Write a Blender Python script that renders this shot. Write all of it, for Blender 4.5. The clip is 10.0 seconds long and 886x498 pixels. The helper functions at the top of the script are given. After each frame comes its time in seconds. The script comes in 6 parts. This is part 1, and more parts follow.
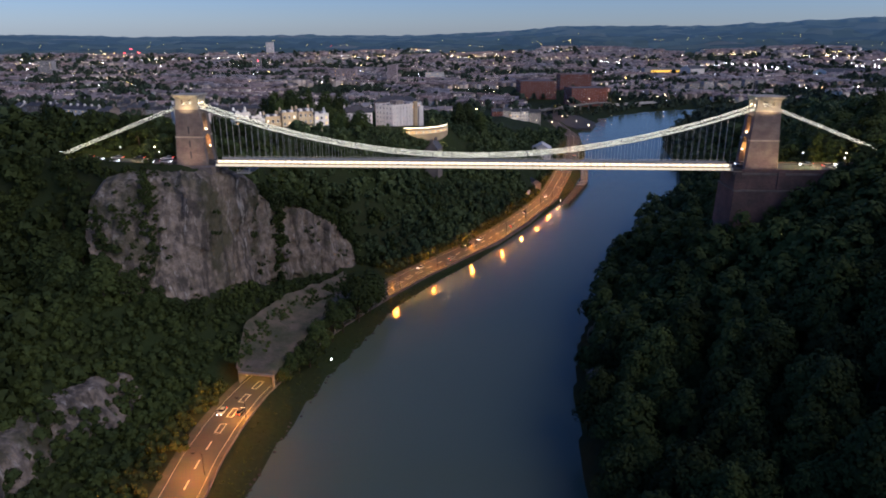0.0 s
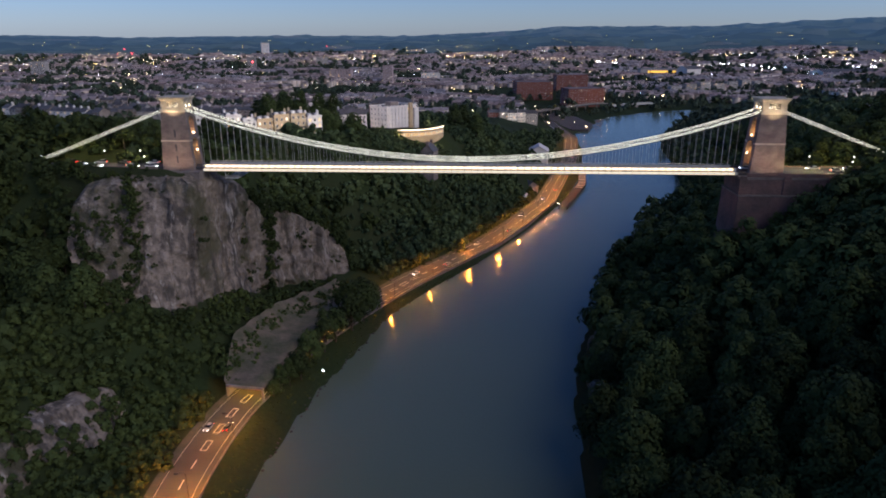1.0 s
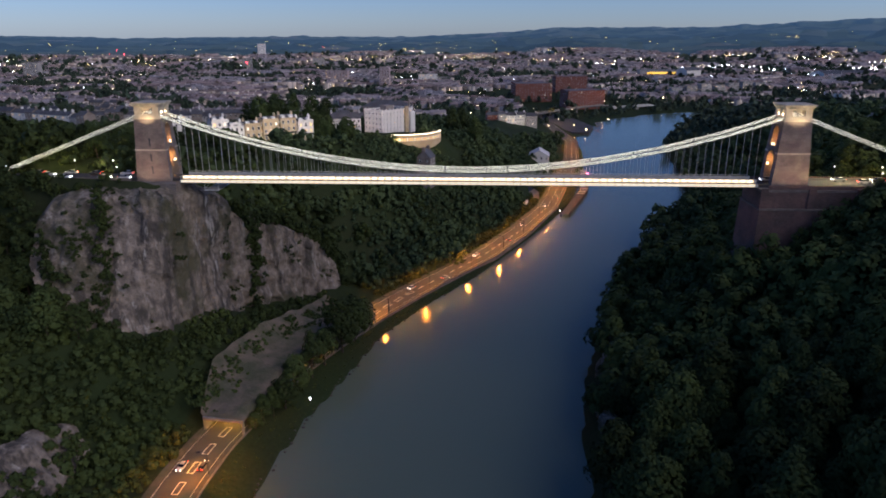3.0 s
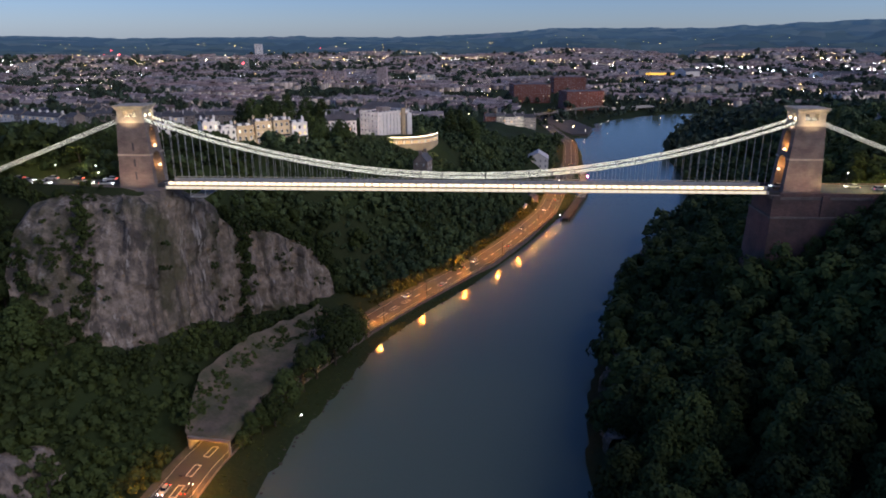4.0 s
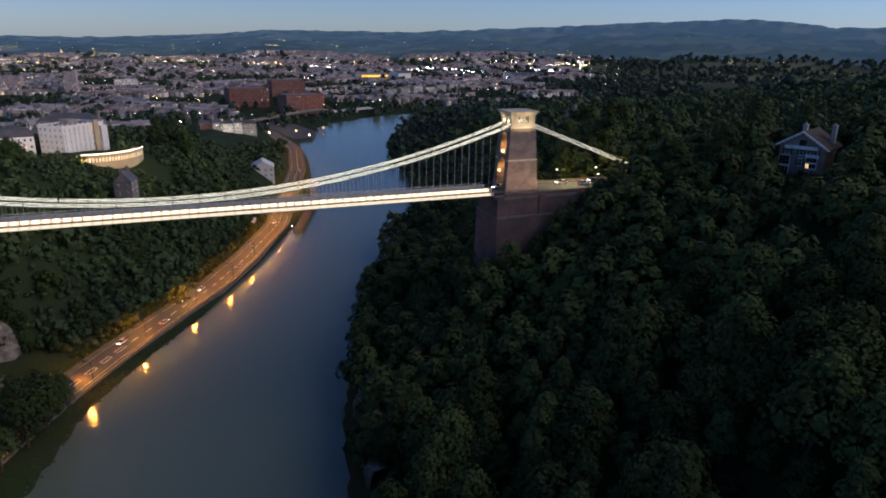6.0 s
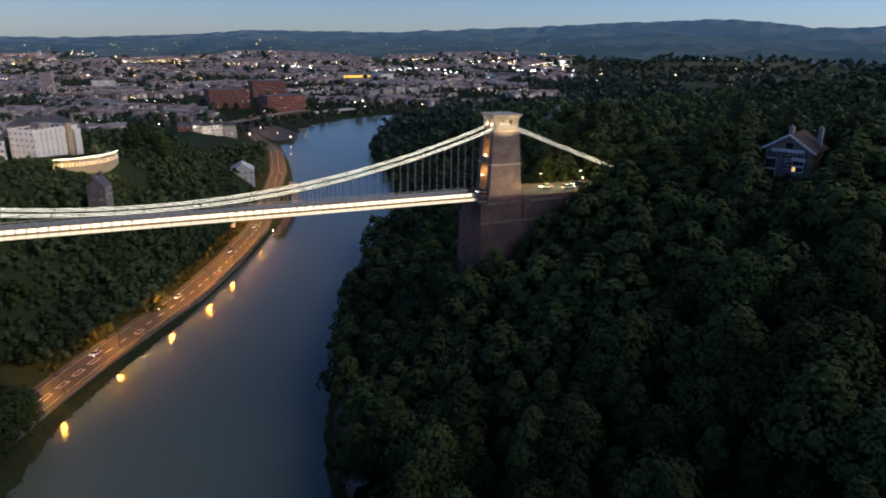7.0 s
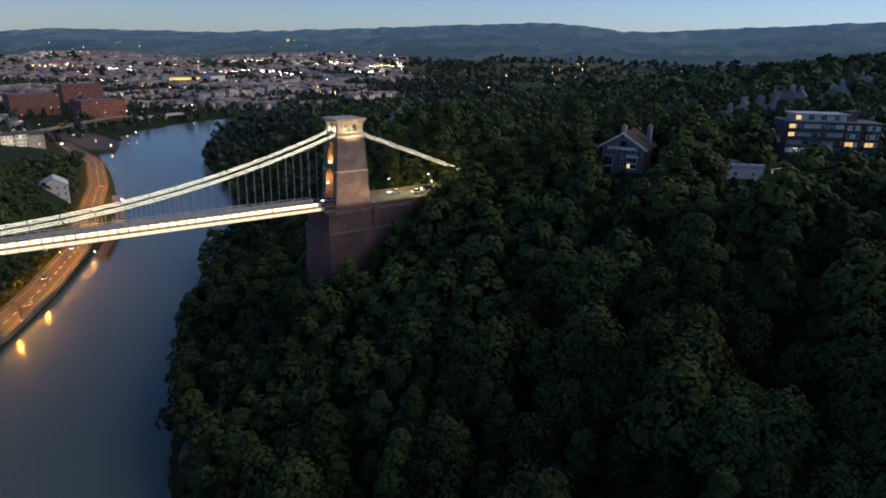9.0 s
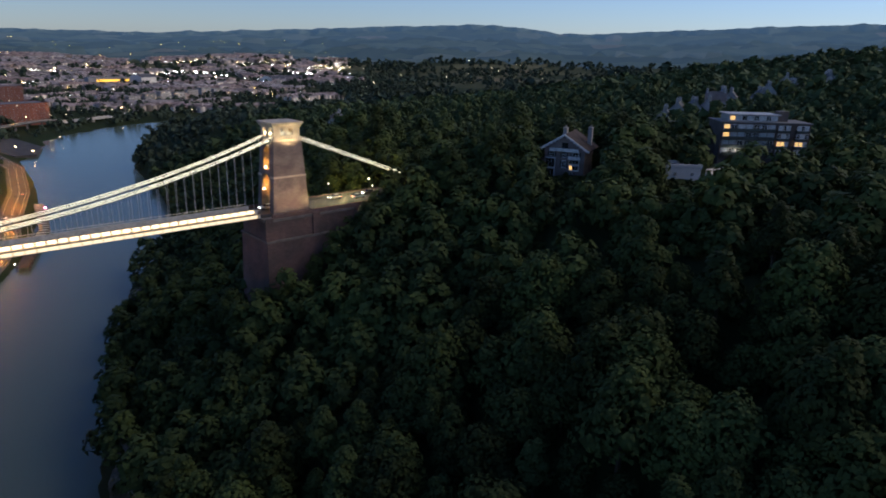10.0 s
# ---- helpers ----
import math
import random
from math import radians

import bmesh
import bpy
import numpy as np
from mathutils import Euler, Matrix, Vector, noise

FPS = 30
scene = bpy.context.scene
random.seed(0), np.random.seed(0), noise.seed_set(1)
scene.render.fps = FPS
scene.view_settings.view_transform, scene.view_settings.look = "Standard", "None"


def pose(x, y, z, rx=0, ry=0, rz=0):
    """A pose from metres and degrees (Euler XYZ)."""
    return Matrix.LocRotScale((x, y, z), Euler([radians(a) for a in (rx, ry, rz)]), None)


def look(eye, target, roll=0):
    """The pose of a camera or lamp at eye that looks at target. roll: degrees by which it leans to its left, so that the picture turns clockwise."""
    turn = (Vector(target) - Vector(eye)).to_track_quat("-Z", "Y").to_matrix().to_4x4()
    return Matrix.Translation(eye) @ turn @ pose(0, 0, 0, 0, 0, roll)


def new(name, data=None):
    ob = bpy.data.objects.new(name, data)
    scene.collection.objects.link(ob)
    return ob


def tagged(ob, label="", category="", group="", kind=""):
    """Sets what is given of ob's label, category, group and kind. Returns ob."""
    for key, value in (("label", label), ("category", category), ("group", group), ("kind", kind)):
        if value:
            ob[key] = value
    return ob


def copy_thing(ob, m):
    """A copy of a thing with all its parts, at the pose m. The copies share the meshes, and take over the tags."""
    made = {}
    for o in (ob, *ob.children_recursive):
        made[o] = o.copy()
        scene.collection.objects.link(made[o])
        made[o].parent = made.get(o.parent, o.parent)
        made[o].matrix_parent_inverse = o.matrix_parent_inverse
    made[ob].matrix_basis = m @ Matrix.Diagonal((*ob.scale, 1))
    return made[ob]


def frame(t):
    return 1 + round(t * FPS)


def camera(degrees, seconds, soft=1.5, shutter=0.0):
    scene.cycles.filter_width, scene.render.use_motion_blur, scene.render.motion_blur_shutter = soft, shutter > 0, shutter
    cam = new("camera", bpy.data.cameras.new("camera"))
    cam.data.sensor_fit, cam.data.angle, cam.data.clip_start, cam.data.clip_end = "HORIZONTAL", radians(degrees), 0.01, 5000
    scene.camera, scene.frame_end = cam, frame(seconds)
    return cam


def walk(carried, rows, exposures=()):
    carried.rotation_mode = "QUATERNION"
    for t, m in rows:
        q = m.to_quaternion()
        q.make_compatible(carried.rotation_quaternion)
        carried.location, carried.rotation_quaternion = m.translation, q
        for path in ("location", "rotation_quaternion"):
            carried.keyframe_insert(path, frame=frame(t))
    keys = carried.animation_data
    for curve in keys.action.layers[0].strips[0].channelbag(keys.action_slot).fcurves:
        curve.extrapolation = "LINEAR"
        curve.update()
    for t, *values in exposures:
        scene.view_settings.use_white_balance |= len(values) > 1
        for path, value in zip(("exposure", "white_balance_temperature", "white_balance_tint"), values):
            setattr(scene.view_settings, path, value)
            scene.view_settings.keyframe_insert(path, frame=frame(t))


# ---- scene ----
cam = camera(67.3, 10.0, 1.8, 0.7)
PATH = [
    (0, (2.656, -253.079, 124.254), (2.556, -251.18, 123.633), -0.1),
    (0.5, (2.636, -248.939, 124.211), (2.536, -247.04, 123.591), -0.1),
    (1, (2.478, -244.526, 124.113), (2.389, -242.626, 123.493), -0.1),
    (1.5, (2.426, -239.875, 124.103), (2.34, -237.975, 123.484), -0.1),
    (2, (2.281, -234.958, 124.04), (2.194, -233.058, 123.421), -0.1),
    (2.5, (2.127, -230.273, 124.035), (2.041, -228.373, 123.417), -0.1),
    (4, (1.81, -215.347, 123.813), (1.734, -213.446, 123.197), 0.0),
    (4.5, (1.93, -210.245, 123.904), (1.885, -208.342, 123.289), 0.0),
    (4.6, (2.026, -209.168, 123.899), (2.004, -207.265, 123.283), 0.0),
    (4.8, (2.349, -206.96, 123.861), (2.396, -205.058, 123.246), 0.1),
    (5, (2.719, -204.803, 123.825), (2.867, -202.905, 123.213), 0.2),
    (5.2, (3.187, -202.781, 123.829), (3.453, -200.896, 123.217), 0.4),
    (5.5, (4.065, -200.063, 123.853), (4.594, -198.232, 123.246), 0.7),
    (5.7, (4.568, -198.616, 123.864), (5.22, -196.824, 123.259), 0.9),
    (7, (7.763, -191.911, 124.503), (8.495, -190.15, 123.899), 0.8),
    (7.5, (8.764, -189.504, 124.605), (9.594, -187.786, 124.003), 0.8),
    (8, (9.62, -187.384, 124.583), (10.565, -185.725, 123.984), 1.1),
    (8.5, (10.36, -185.3, 124.479), (11.474, -183.749, 123.886), 1.2),
    (9, (11.285, -183.463, 124.383), (12.411, -181.921, 123.79), 1.2),
    (9.5, (12.651, -181.662, 124.292), (13.858, -180.18, 123.703), 1.3),
    (10, (14.128, -179.859, 124.257), (15.388, -178.42, 123.671), 1.4),
]
walk(cam, [(t, look(eye, target, roll)) for t, eye, target, roll in PATH], [(0.0, 0.1, 6100, 9), (4.5, 0.12, 6150, 9), (7.0, 0.24, 6600, 5), (10.0, 0.36, 6900, 4)])

# ---------- light and sky ----------
world = bpy.data.worlds.new("dusk_sky")
scene.world = world
world.use_nodes = True
wn, wl = world.node_tree.nodes, world.node_tree.links
sky = wn.new("ShaderNodeTexSky")
sky.sky_type, sky.sun_disc = "NISHITA", False
sky.sun_elevation, sky.sun_rotation = radians(38), radians(108)
sky.altitude, sky.air_density, sky.dust_density, sky.ozone_density = 0.0, 1.0, 0.2, 5.0
blue = wn.new("ShaderNodeMix")
blue.data_type, blue.blend_type = "RGBA", "MULTIPLY"
blue.inputs[0].default_value, blue.inputs[7].default_value = 1.0, (0.84, 0.945, 1.35, 1)
wl.new(sky.outputs[0], blue.inputs[6])
wl.new(blue.outputs[2], wn["Background"].inputs[0])
wn["Background"].inputs[1].default_value = 0.066
afterglow = bpy.data.lights.new("sun", "SUN")
afterglow.energy, afterglow.angle, afterglow.color = 1.5, radians(60), (1.0, 0.83, 0.68)
new("sun", afterglow).matrix_world = look((60, -42, 40), (0, 0, 0))
scene.view_settings.exposure = 0.0


def lamp(name, kind, m, energy, color, size=0.5, spot=60, blend=0.6):
    d = bpy.data.lights.new(name, kind)
    d.energy, d.color = energy, color
    if kind == "SPOT":
        d.spot_size, d.spot_blend, d.shadow_soft_size = radians(spot), blend, size
    elif kind == "POINT":
        d.shadow_soft_size = size
    ob = new(name, d)
    ob.matrix_world = m
    return ob


# ---------- materials ----------
def mat(name, color, rough=0.8, vary=0.25, scale=1.0, bump=0.3, fine=12.0, metal=0.0, color2=None, dist=0.05, island=0.0, rand=0.0, spec=0.5):
    """Procedural surface: two noise scales in colour, relief from the fine one. scale and fine are in features per metre."""
    m = bpy.data.materials.new(name)
    m.use_nodes = True
    n, l = m.node_tree.nodes, m.node_tree.links
    b = n["Principled BSDF"]
    b.inputs["Roughness"].default_value = rough
    b.inputs["Metallic"].default_value = metal
    b.inputs["Specular IOR Level"].default_value = spec
    geo = n.new("ShaderNodeNewGeometry")
    big = n.new("ShaderNodeTexNoise")
    big.inputs["Scale"].default_value, big.inputs["Detail"].default_value = scale, 4
    sm = n.new("ShaderNodeTexNoise")
    sm.inputs["Scale"].default_value, sm.inputs["Detail"].default_value = fine, 3
    for t in (big, sm):
        l.new(geo.outputs["Position"], t.inputs["Vector"])
    mix = n.new("ShaderNodeMix")
    mix.data_type = "RGBA"
    c2 = color2 or tuple(c * (1 - vary) * 0.8 for c in color)
    mix.inputs[6].default_value, mix.inputs[7].default_value = (*color, 1), (*c2, 1)
    ramp = n.new("ShaderNodeMapRange")
    ramp.inputs[1].default_value, ramp.inputs[2].default_value = 0.35, 0.65
    l.new(big.outputs[0], ramp.inputs[0])
    l.new(ramp.outputs[0], mix.inputs[0])
    hsv = n.new("ShaderNodeHueSaturation")
    l.new(mix.outputs[2], hsv.inputs["Color"])
    val = n.new("ShaderNodeMath")
    val.operation = "MULTIPLY_ADD"
    val.inputs[1].default_value, val.inputs[2].default_value = vary, 1 - vary / 2
    l.new(sm.outputs[0], val.inputs[0])
    out = val.outputs[0]
    for amount, src in ((island, geo.outputs["Random Per Island"]), (rand, None)):
        if amount:
            if src is None:
                src = n.new("ShaderNodeObjectInfo").outputs["Random"]
            r = n.new("ShaderNodeMath")
            r.operation = "MULTIPLY_ADD"
            r.inputs[1].default_value, r.inputs[2].default_value = 2 * amount, 1 - amount
            l.new(src, r.inputs[0])
            p = n.new("ShaderNodeMath")
            p.operation = "MULTIPLY"
            l.new(out, p.inputs[0])
            l.new(r.outputs[0], p.inputs[1])
            out = p.outputs[0]
    l.new(out, hsv.inputs["Value"])
    l.new(hsv.outputs[0], b.inputs["Base Color"])
    if bump:
        bp = n.new("ShaderNodeBump")
        bp.inputs["Strength"].default_value, bp.inputs["Distance"].default_value = bump, dist
        l.new(sm.outputs[0], bp.inputs["Height"])
        l.new(bp.outputs[0], b.inputs["Normal"])
    return m


def coursed(m, length, height, depth):
    """Adds stone courses to a surface: joints darken it and sink."""
    n, l = m.node_tree.nodes, m.node_tree.links
    b = n["Principled BSDF"]
    geo, sep, add, com = n.new("ShaderNodeNewGeometry"), n.new("ShaderNodeSeparateXYZ"), n.new("ShaderNodeMath"), n.new("ShaderNodeCombineXYZ")
    l.new(geo.outputs["Position"], sep.inputs[0])
    l.new(sep.outputs[0], add.inputs[0])
    l.new(sep.outputs[1], add.inputs[1])
    l.new(add.outputs[0], com.inputs[0])
    l.new(sep.outputs[2], com.inputs[1])
    br = n.new("ShaderNodeTexBrick")
    br.inputs["Scale"].default_value, br.inputs["Mortar Size"].default_value, br.inputs["Mortar Smooth"].default_value = 1.0, 0.035, 0.3
    br.inputs["Brick Width"].default_value, br.inputs["Row Height"].default_value = length, height
    br.inputs["Color1"].default_value, br.inputs["Color2"].default_value, br.inputs["Mortar"].default_value = (1, 1, 1, 1), (0.8, 0.8, 0.8, 1), (0.66, 0.66, 0.66, 1)
    l.new(com.outputs[0], br.inputs["Vector"])
    src = b.inputs["Base Color"].links[0].from_socket
    mx = n.new("ShaderNodeMix")
    mx.data_type, mx.blend_type = "RGBA", "MULTIPLY"
    mx.inputs[0].default_value = 1.0
    l.new(src, mx.inputs[6])
    l.new(br.outputs["Color"], mx.inputs[7])
    l.new(mx.outputs[2], b.inputs["Base Color"])
    bp = n.new("ShaderNodeBump")
    bp.inputs["Strength"].default_value, bp.inputs["Distance"].default_value, bp.invert = 0.6, depth, True
    l.new(br.outputs["Fac"], bp.inputs["Height"])
    if b.inputs["Normal"].links:
        l.new(b.inputs["Normal"].links[0].from_socket, bp.inputs["Normal"])
    l.new(bp.outputs[0], b.inputs["Normal"])
    return m


def glow(name, color, strength):
    m = bpy.data.materials.new(name)
    m.use_nodes = True
    b = m.node_tree.nodes["Principled BSDF"]
    b.inputs["Base Color"].default_value = (*[min(1, c) for c in color], 1)
    b.inputs["Emission Color"].default_value = (*color, 1)
    b.inputs["Emission Strength"].default_value = strength
    return m


M_leaf = mat("leaf_green", (0.053, 0.072, 0.02), 0.75, 0.5, 0.045, 0.0, 1.5, color2=(0.03, 0.044, 0.015), island=0.12, rand=0.4, spec=0.12)
# far and mid leaves are paler: distance haze is put into their colour
M_leaf_far = mat("leaf_far_hazed", (0.062, 0.083, 0.05), 0.8, 0.5, 0.02, 0.0, 0.3, color2=(0.042, 0.062, 0.04), island=0.45, spec=0.2)
M_leaf_mid = mat("leaf_mid_hazed", (0.086, 0.116, 0.044), 0.75, 0.5, 0.03, 0.0, 0.8, color2=(0.044, 0.068, 0.032), island=0.12, spec=0.12)
M_bark = mat("bark", (0.09, 0.07, 0.05), 0.95, 0.4, 1.5, 0.6, 9)
M_soil = mat("hillside_soil", (0.03, 0.044, 0.017), 0.95, 0.5, 0.03, 0.5, 0.8, color2=(0.034, 0.042, 0.02), dist=0.3, spec=0.05)
# far fields: a patchwork beyond the town
n, l = M_soil.node_tree.nodes, M_soil.node_tree.links
geo = n.new("ShaderNodeNewGeometry")
cells = n.new("ShaderNodeTexVoronoi")
cells.inputs["Scale"].default_value = 0.0055
l.new(geo.outputs["Position"], cells.inputs["Vector"])
tones = n.new("ShaderNodeValToRGB")
tones.color_ramp.elements[0].color, tones.color_ramp.elements[1].color = (0.035, 0.05, 0.025, 1), (0.09, 0.11, 0.05, 1)
e_ = tones.color_ramp.elements.new(0.93)
e_.color = (0.13, 0.13, 0.07, 1)
tones.color_ramp.elements[2].color = (0.16, 0.14, 0.08, 1)
sep = n.new("ShaderNodeSeparateColor")
l.new(cells.outputs["Color"], sep.inputs[0])
l.new(sep.outputs[0], tones.inputs[0])
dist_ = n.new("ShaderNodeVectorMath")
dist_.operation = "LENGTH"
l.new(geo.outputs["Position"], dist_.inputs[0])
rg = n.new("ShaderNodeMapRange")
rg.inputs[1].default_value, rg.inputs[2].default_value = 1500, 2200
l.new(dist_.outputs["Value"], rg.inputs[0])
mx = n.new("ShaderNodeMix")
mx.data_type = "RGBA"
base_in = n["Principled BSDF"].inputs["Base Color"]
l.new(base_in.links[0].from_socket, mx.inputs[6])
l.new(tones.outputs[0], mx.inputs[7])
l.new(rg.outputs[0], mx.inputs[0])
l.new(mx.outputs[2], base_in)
M_rock = mat("limestone", (0.3, 0.245, 0.195), 0.92, 0.7, 0.35, 1.0, 1.1, color2=(0.13, 0.106, 0.085), dist=0.7)
# limestone: vertical streaks, pale scars and mossy patches over the base
n, l = M_rock.node_tree.nodes, M_rock.node_tree.links
geo = n.new("ShaderNodeNewGeometry")
stretch = n.new("ShaderNodeMapping")
stretch.inputs["Scale"].default_value = (1, 1, 0.13)
l.new(geo.outputs["Position"], stretch.inputs["Vector"])
base_in = n["Principled BSDF"].inputs["Base Color"]
flow = base_in.links[0].from_socket
for scale_, lo, hi, tint in ((0.2, 0.5, 0.6, (0.045, 0.039, 0.034)), (0.36, 0.58, 0.67, (0.44, 0.4, 0.35)), (0.05, 0.49, 0.6, (0.06, 0.058, 0.028))):
    tex = n.new("ShaderNodeTexNoise")
    tex.inputs["Scale"].default_value, tex.inputs["Detail"].default_value, tex.inputs["Roughness"].default_value = scale_, 8, 0.65
    l.new(stretch.outputs[0] if scale_ > 0.1 else geo.outputs["Position"], tex.inputs["Vector"])
    rg = n.new("ShaderNodeMapRange")
    rg.inputs[1].default_value, rg.inputs[2].default_value, rg.inputs[4].default_value = lo, hi, 0.85
    l.new(tex.outputs[0], rg.inputs[0])
    mx = n.new("ShaderNodeMix")
    mx.data_type = "RGBA"
    mx.inputs[7].default_value = (*tint, 1)
    l.new(rg.outputs[0], mx.inputs[0])
    l.new(flow, mx.inputs[6])
    flow = mx.outputs[2]
l.new(flow, base_in)
M_mud = mat("river_mud", (0.075, 0.07, 0.056), 0.85, 0.4, 0.3, 0.5, 2.0, dist=0.1)
M_stone = mat("pennant_stone", (0.235, 0.2, 0.172), 0.9, 0.35, 0.25, 0.5, 2.2, color2=(0.16, 0.13, 0.115), dist=0.06)
M_cap = mat("dressed_limestone", (0.5, 0.44, 0.34), 0.8, 0.2, 0.4, 0.2, 4)
M_red = mat("red_sandstone", (0.22, 0.13, 0.11), 0.92, 0.5, 0.12, 0.6, 1.6, color2=(0.10, 0.075, 0.07), dist=0.12)
coursed(M_stone, 1.3, 0.55, 0.05)
coursed(M_red, 1.1, 0.5, 0.06)
M_iron = mat("pale_painted_iron", (0.55, 0.54, 0.5), 0.5, 0.15, 1.0, 0.1, 8)
M_dark = mat("dark_iron", (0.05, 0.05, 0.055), 0.6, 0.2, 1.0, 0.1, 8)
M_asphalt = mat("asphalt", (0.06, 0.058, 0.056), 0.85, 0.3, 0.12, 0.2, 3, color2=(0.045, 0.044, 0.044))
M_pave = mat("pavement_slab", (0.07, 0.067, 0.062), 0.9, 0.25, 0.2, 0.2, 2)
M_white = mat("white_road_paint", (0.75, 0.74, 0.7), 0.7, 0.25, 1.2, 0.1, 6)
M_concrete = mat("concrete", (0.3, 0.28, 0.25), 0.9, 0.3, 0.15, 0.3, 2.5)
M_led = glow("led_cool", (1.0, 0.83, 0.56), 2.6)
M_backglow = glow("glowing_girder", (1.0, 0.72, 0.46), 1.1)
M_chainled = glow("led_chain", (1.0, 0.95, 0.76), 2.0)
M_fascia = glow("glowing_fascia", (1.0, 0.82, 0.56), 0.78)
M_ledw = glow("led_warm", (1.0, 0.8, 0.55), 6.0)
M_sodium = glow("sodium_glow", (1.0, 0.36, 0.05), 150.0)
M_globe = glow("frosted_globe", (0.95, 0.95, 1.0), 4.0)
M_lampw = glow("white_lamp", (0.9, 0.95, 1.0), 12.0)


# water: murky, softly rippled
M_water = bpy.data.materials.new("river_water")
M_water.use_nodes = True
n, l = M_water.node_tree.nodes, M_water.node_tree.links
b = n["Principled BSDF"]
b.inputs["Base Color"].default_value = (0.11, 0.148, 0.113, 1)
b.inputs["Roughness"].default_value = 0.15
b.inputs["IOR"].default_value = 1.33
geo = n.new("ShaderNodeNewGeometry")
nz = n.new("ShaderNodeTexNoise")
nz.inputs["Scale"].default_value, nz.inputs["Detail"].default_value = 0.7, 3
l.new(geo.outputs["Position"], nz.inputs["Vector"])
bp = n.new("ShaderNodeBump")
bp.inputs["Strength"].default_value, bp.inputs["Distance"].default_value = 0.2, 0.3
l.new(nz.outputs[0], bp.inputs["Height"])
l.new(bp.outputs[0], b.inputs["Normal"])


# ---------- building helpers ----------
def part(name, bm, material, parent, label=""):
    me = bpy.data.meshes.new(name)
    bm.to_mesh(me)
    bm.free()
    for mt in material if isinstance(material, (list, tuple)) else [material]:
        me.materials.append(mt)
    ob = new(name, me)
    if parent is not None:
        ob.parent = parent
    return tagged(ob, label)


def thing(name, label, category, m=None, group="", kind=""):
    ob = new(name)
    ob.empty_display_size = 0.5
    if m is not None:
        ob.matrix_basis = m
    return tagged(ob, label, category, group, kind)


def box(bm, x0, x1, y0, y1, z0, z1, mi=0, taper=0.0):
    c = []
    for z, k in ((z0, 0.0), (z1, taper)):
        for x, y in ((x0 + k, y0 + k), (x1 - k, y0 + k), (x1 - k, y1 - k), (x0 + k, y1 - k)):
            c.append(bm.verts.new((x, y, z)))
    for f in ((3, 2, 1, 0), (4, 5, 6, 7), (0, 1, 5, 4), (1, 2, 6, 5), (2, 3, 7, 6), (3, 0, 4, 7)):
        bm.faces.new([c[i] for i in f]).material_index = mi
    return bm


def boxes(*specs):
    bm = bmesh.new()
    for s in specs:
        box(bm, *s)
    return bm


def tube(bm, pts, radii, sides=8, mi=0):
    """A round bar through pts."""
    rings = []
    for i, (p, r) in enumerate(zip(pts, radii)):
        a, c = Vector(pts[max(i - 1, 0)]), Vector(pts[min(i + 1, len(pts) - 1)])
        q = (c - a).to_track_quat("Z", "Y")
        rings.append([bm.verts.new(Vector(p) + q @ Vector((r * math.cos(k * math.tau / sides), r * math.sin(k * math.tau / sides), 0))) for k in range(sides)])
    for u, v in zip(rings, rings[1:]):
        for k in range(sides):
            bm.faces.new((u[k], u[(k + 1) % sides], v[(k + 1) % sides], v[k])).material_index = mi
    bm.faces.new(rings[0][::-1]).material_index = mi
    bm.faces.new(rings[-1]).material_index = mi
    return bm


def from_arrays(name, verts, faces, material, smooth=False):
    """A mesh from numpy arrays; all faces have the same number of corners."""
    me = bpy.data.meshes.new(name)
    k = faces.shape[1]
    me.vertices.add(len(verts))
    me.vertices.foreach_set("co", np.ascontiguousarray(verts, dtype=np.float32).ravel())
    me.loops.add(faces.size)
    me.loops.foreach_set("vertex_index", np.ascontiguousarray(faces, dtype=np.int32).ravel())
    me.polygons.add(len(faces))
    me.polygons.foreach_set("loop_start", np.arange(0, faces.size, k, dtype=np.int32))
    if smooth:
        me.polygons.foreach_set("use_smooth", np.ones(len(faces), dtype=bool))
    me.update(calc_edges=True)
    me.materials.append(material)
    return me


def fbm(x, y, s, seed=0, octaves=3):
    """Cheap smooth noise by sums of rotated sines, for numpy arrays."""
    rng = np.random.RandomState(seed)
    out = np.zeros_like(x, dtype=float)
    amp, f = 1.0, 1.0 / s
    for _ in range(octaves):
        for _ in range(3):
            a, p = rng.rand() * 6.28, rng.rand(2) * 6.28
            out += amp * np.sin((x * math.cos(a) + y * math.sin(a)) * f * 6.28 + p[0] + 1.7 * np.sin((y * math.cos(a) - x * math.sin(a)) * f * 3.1 + p[1])) / 3
        amp, f = amp * 0.5, f * 2.1
    return out


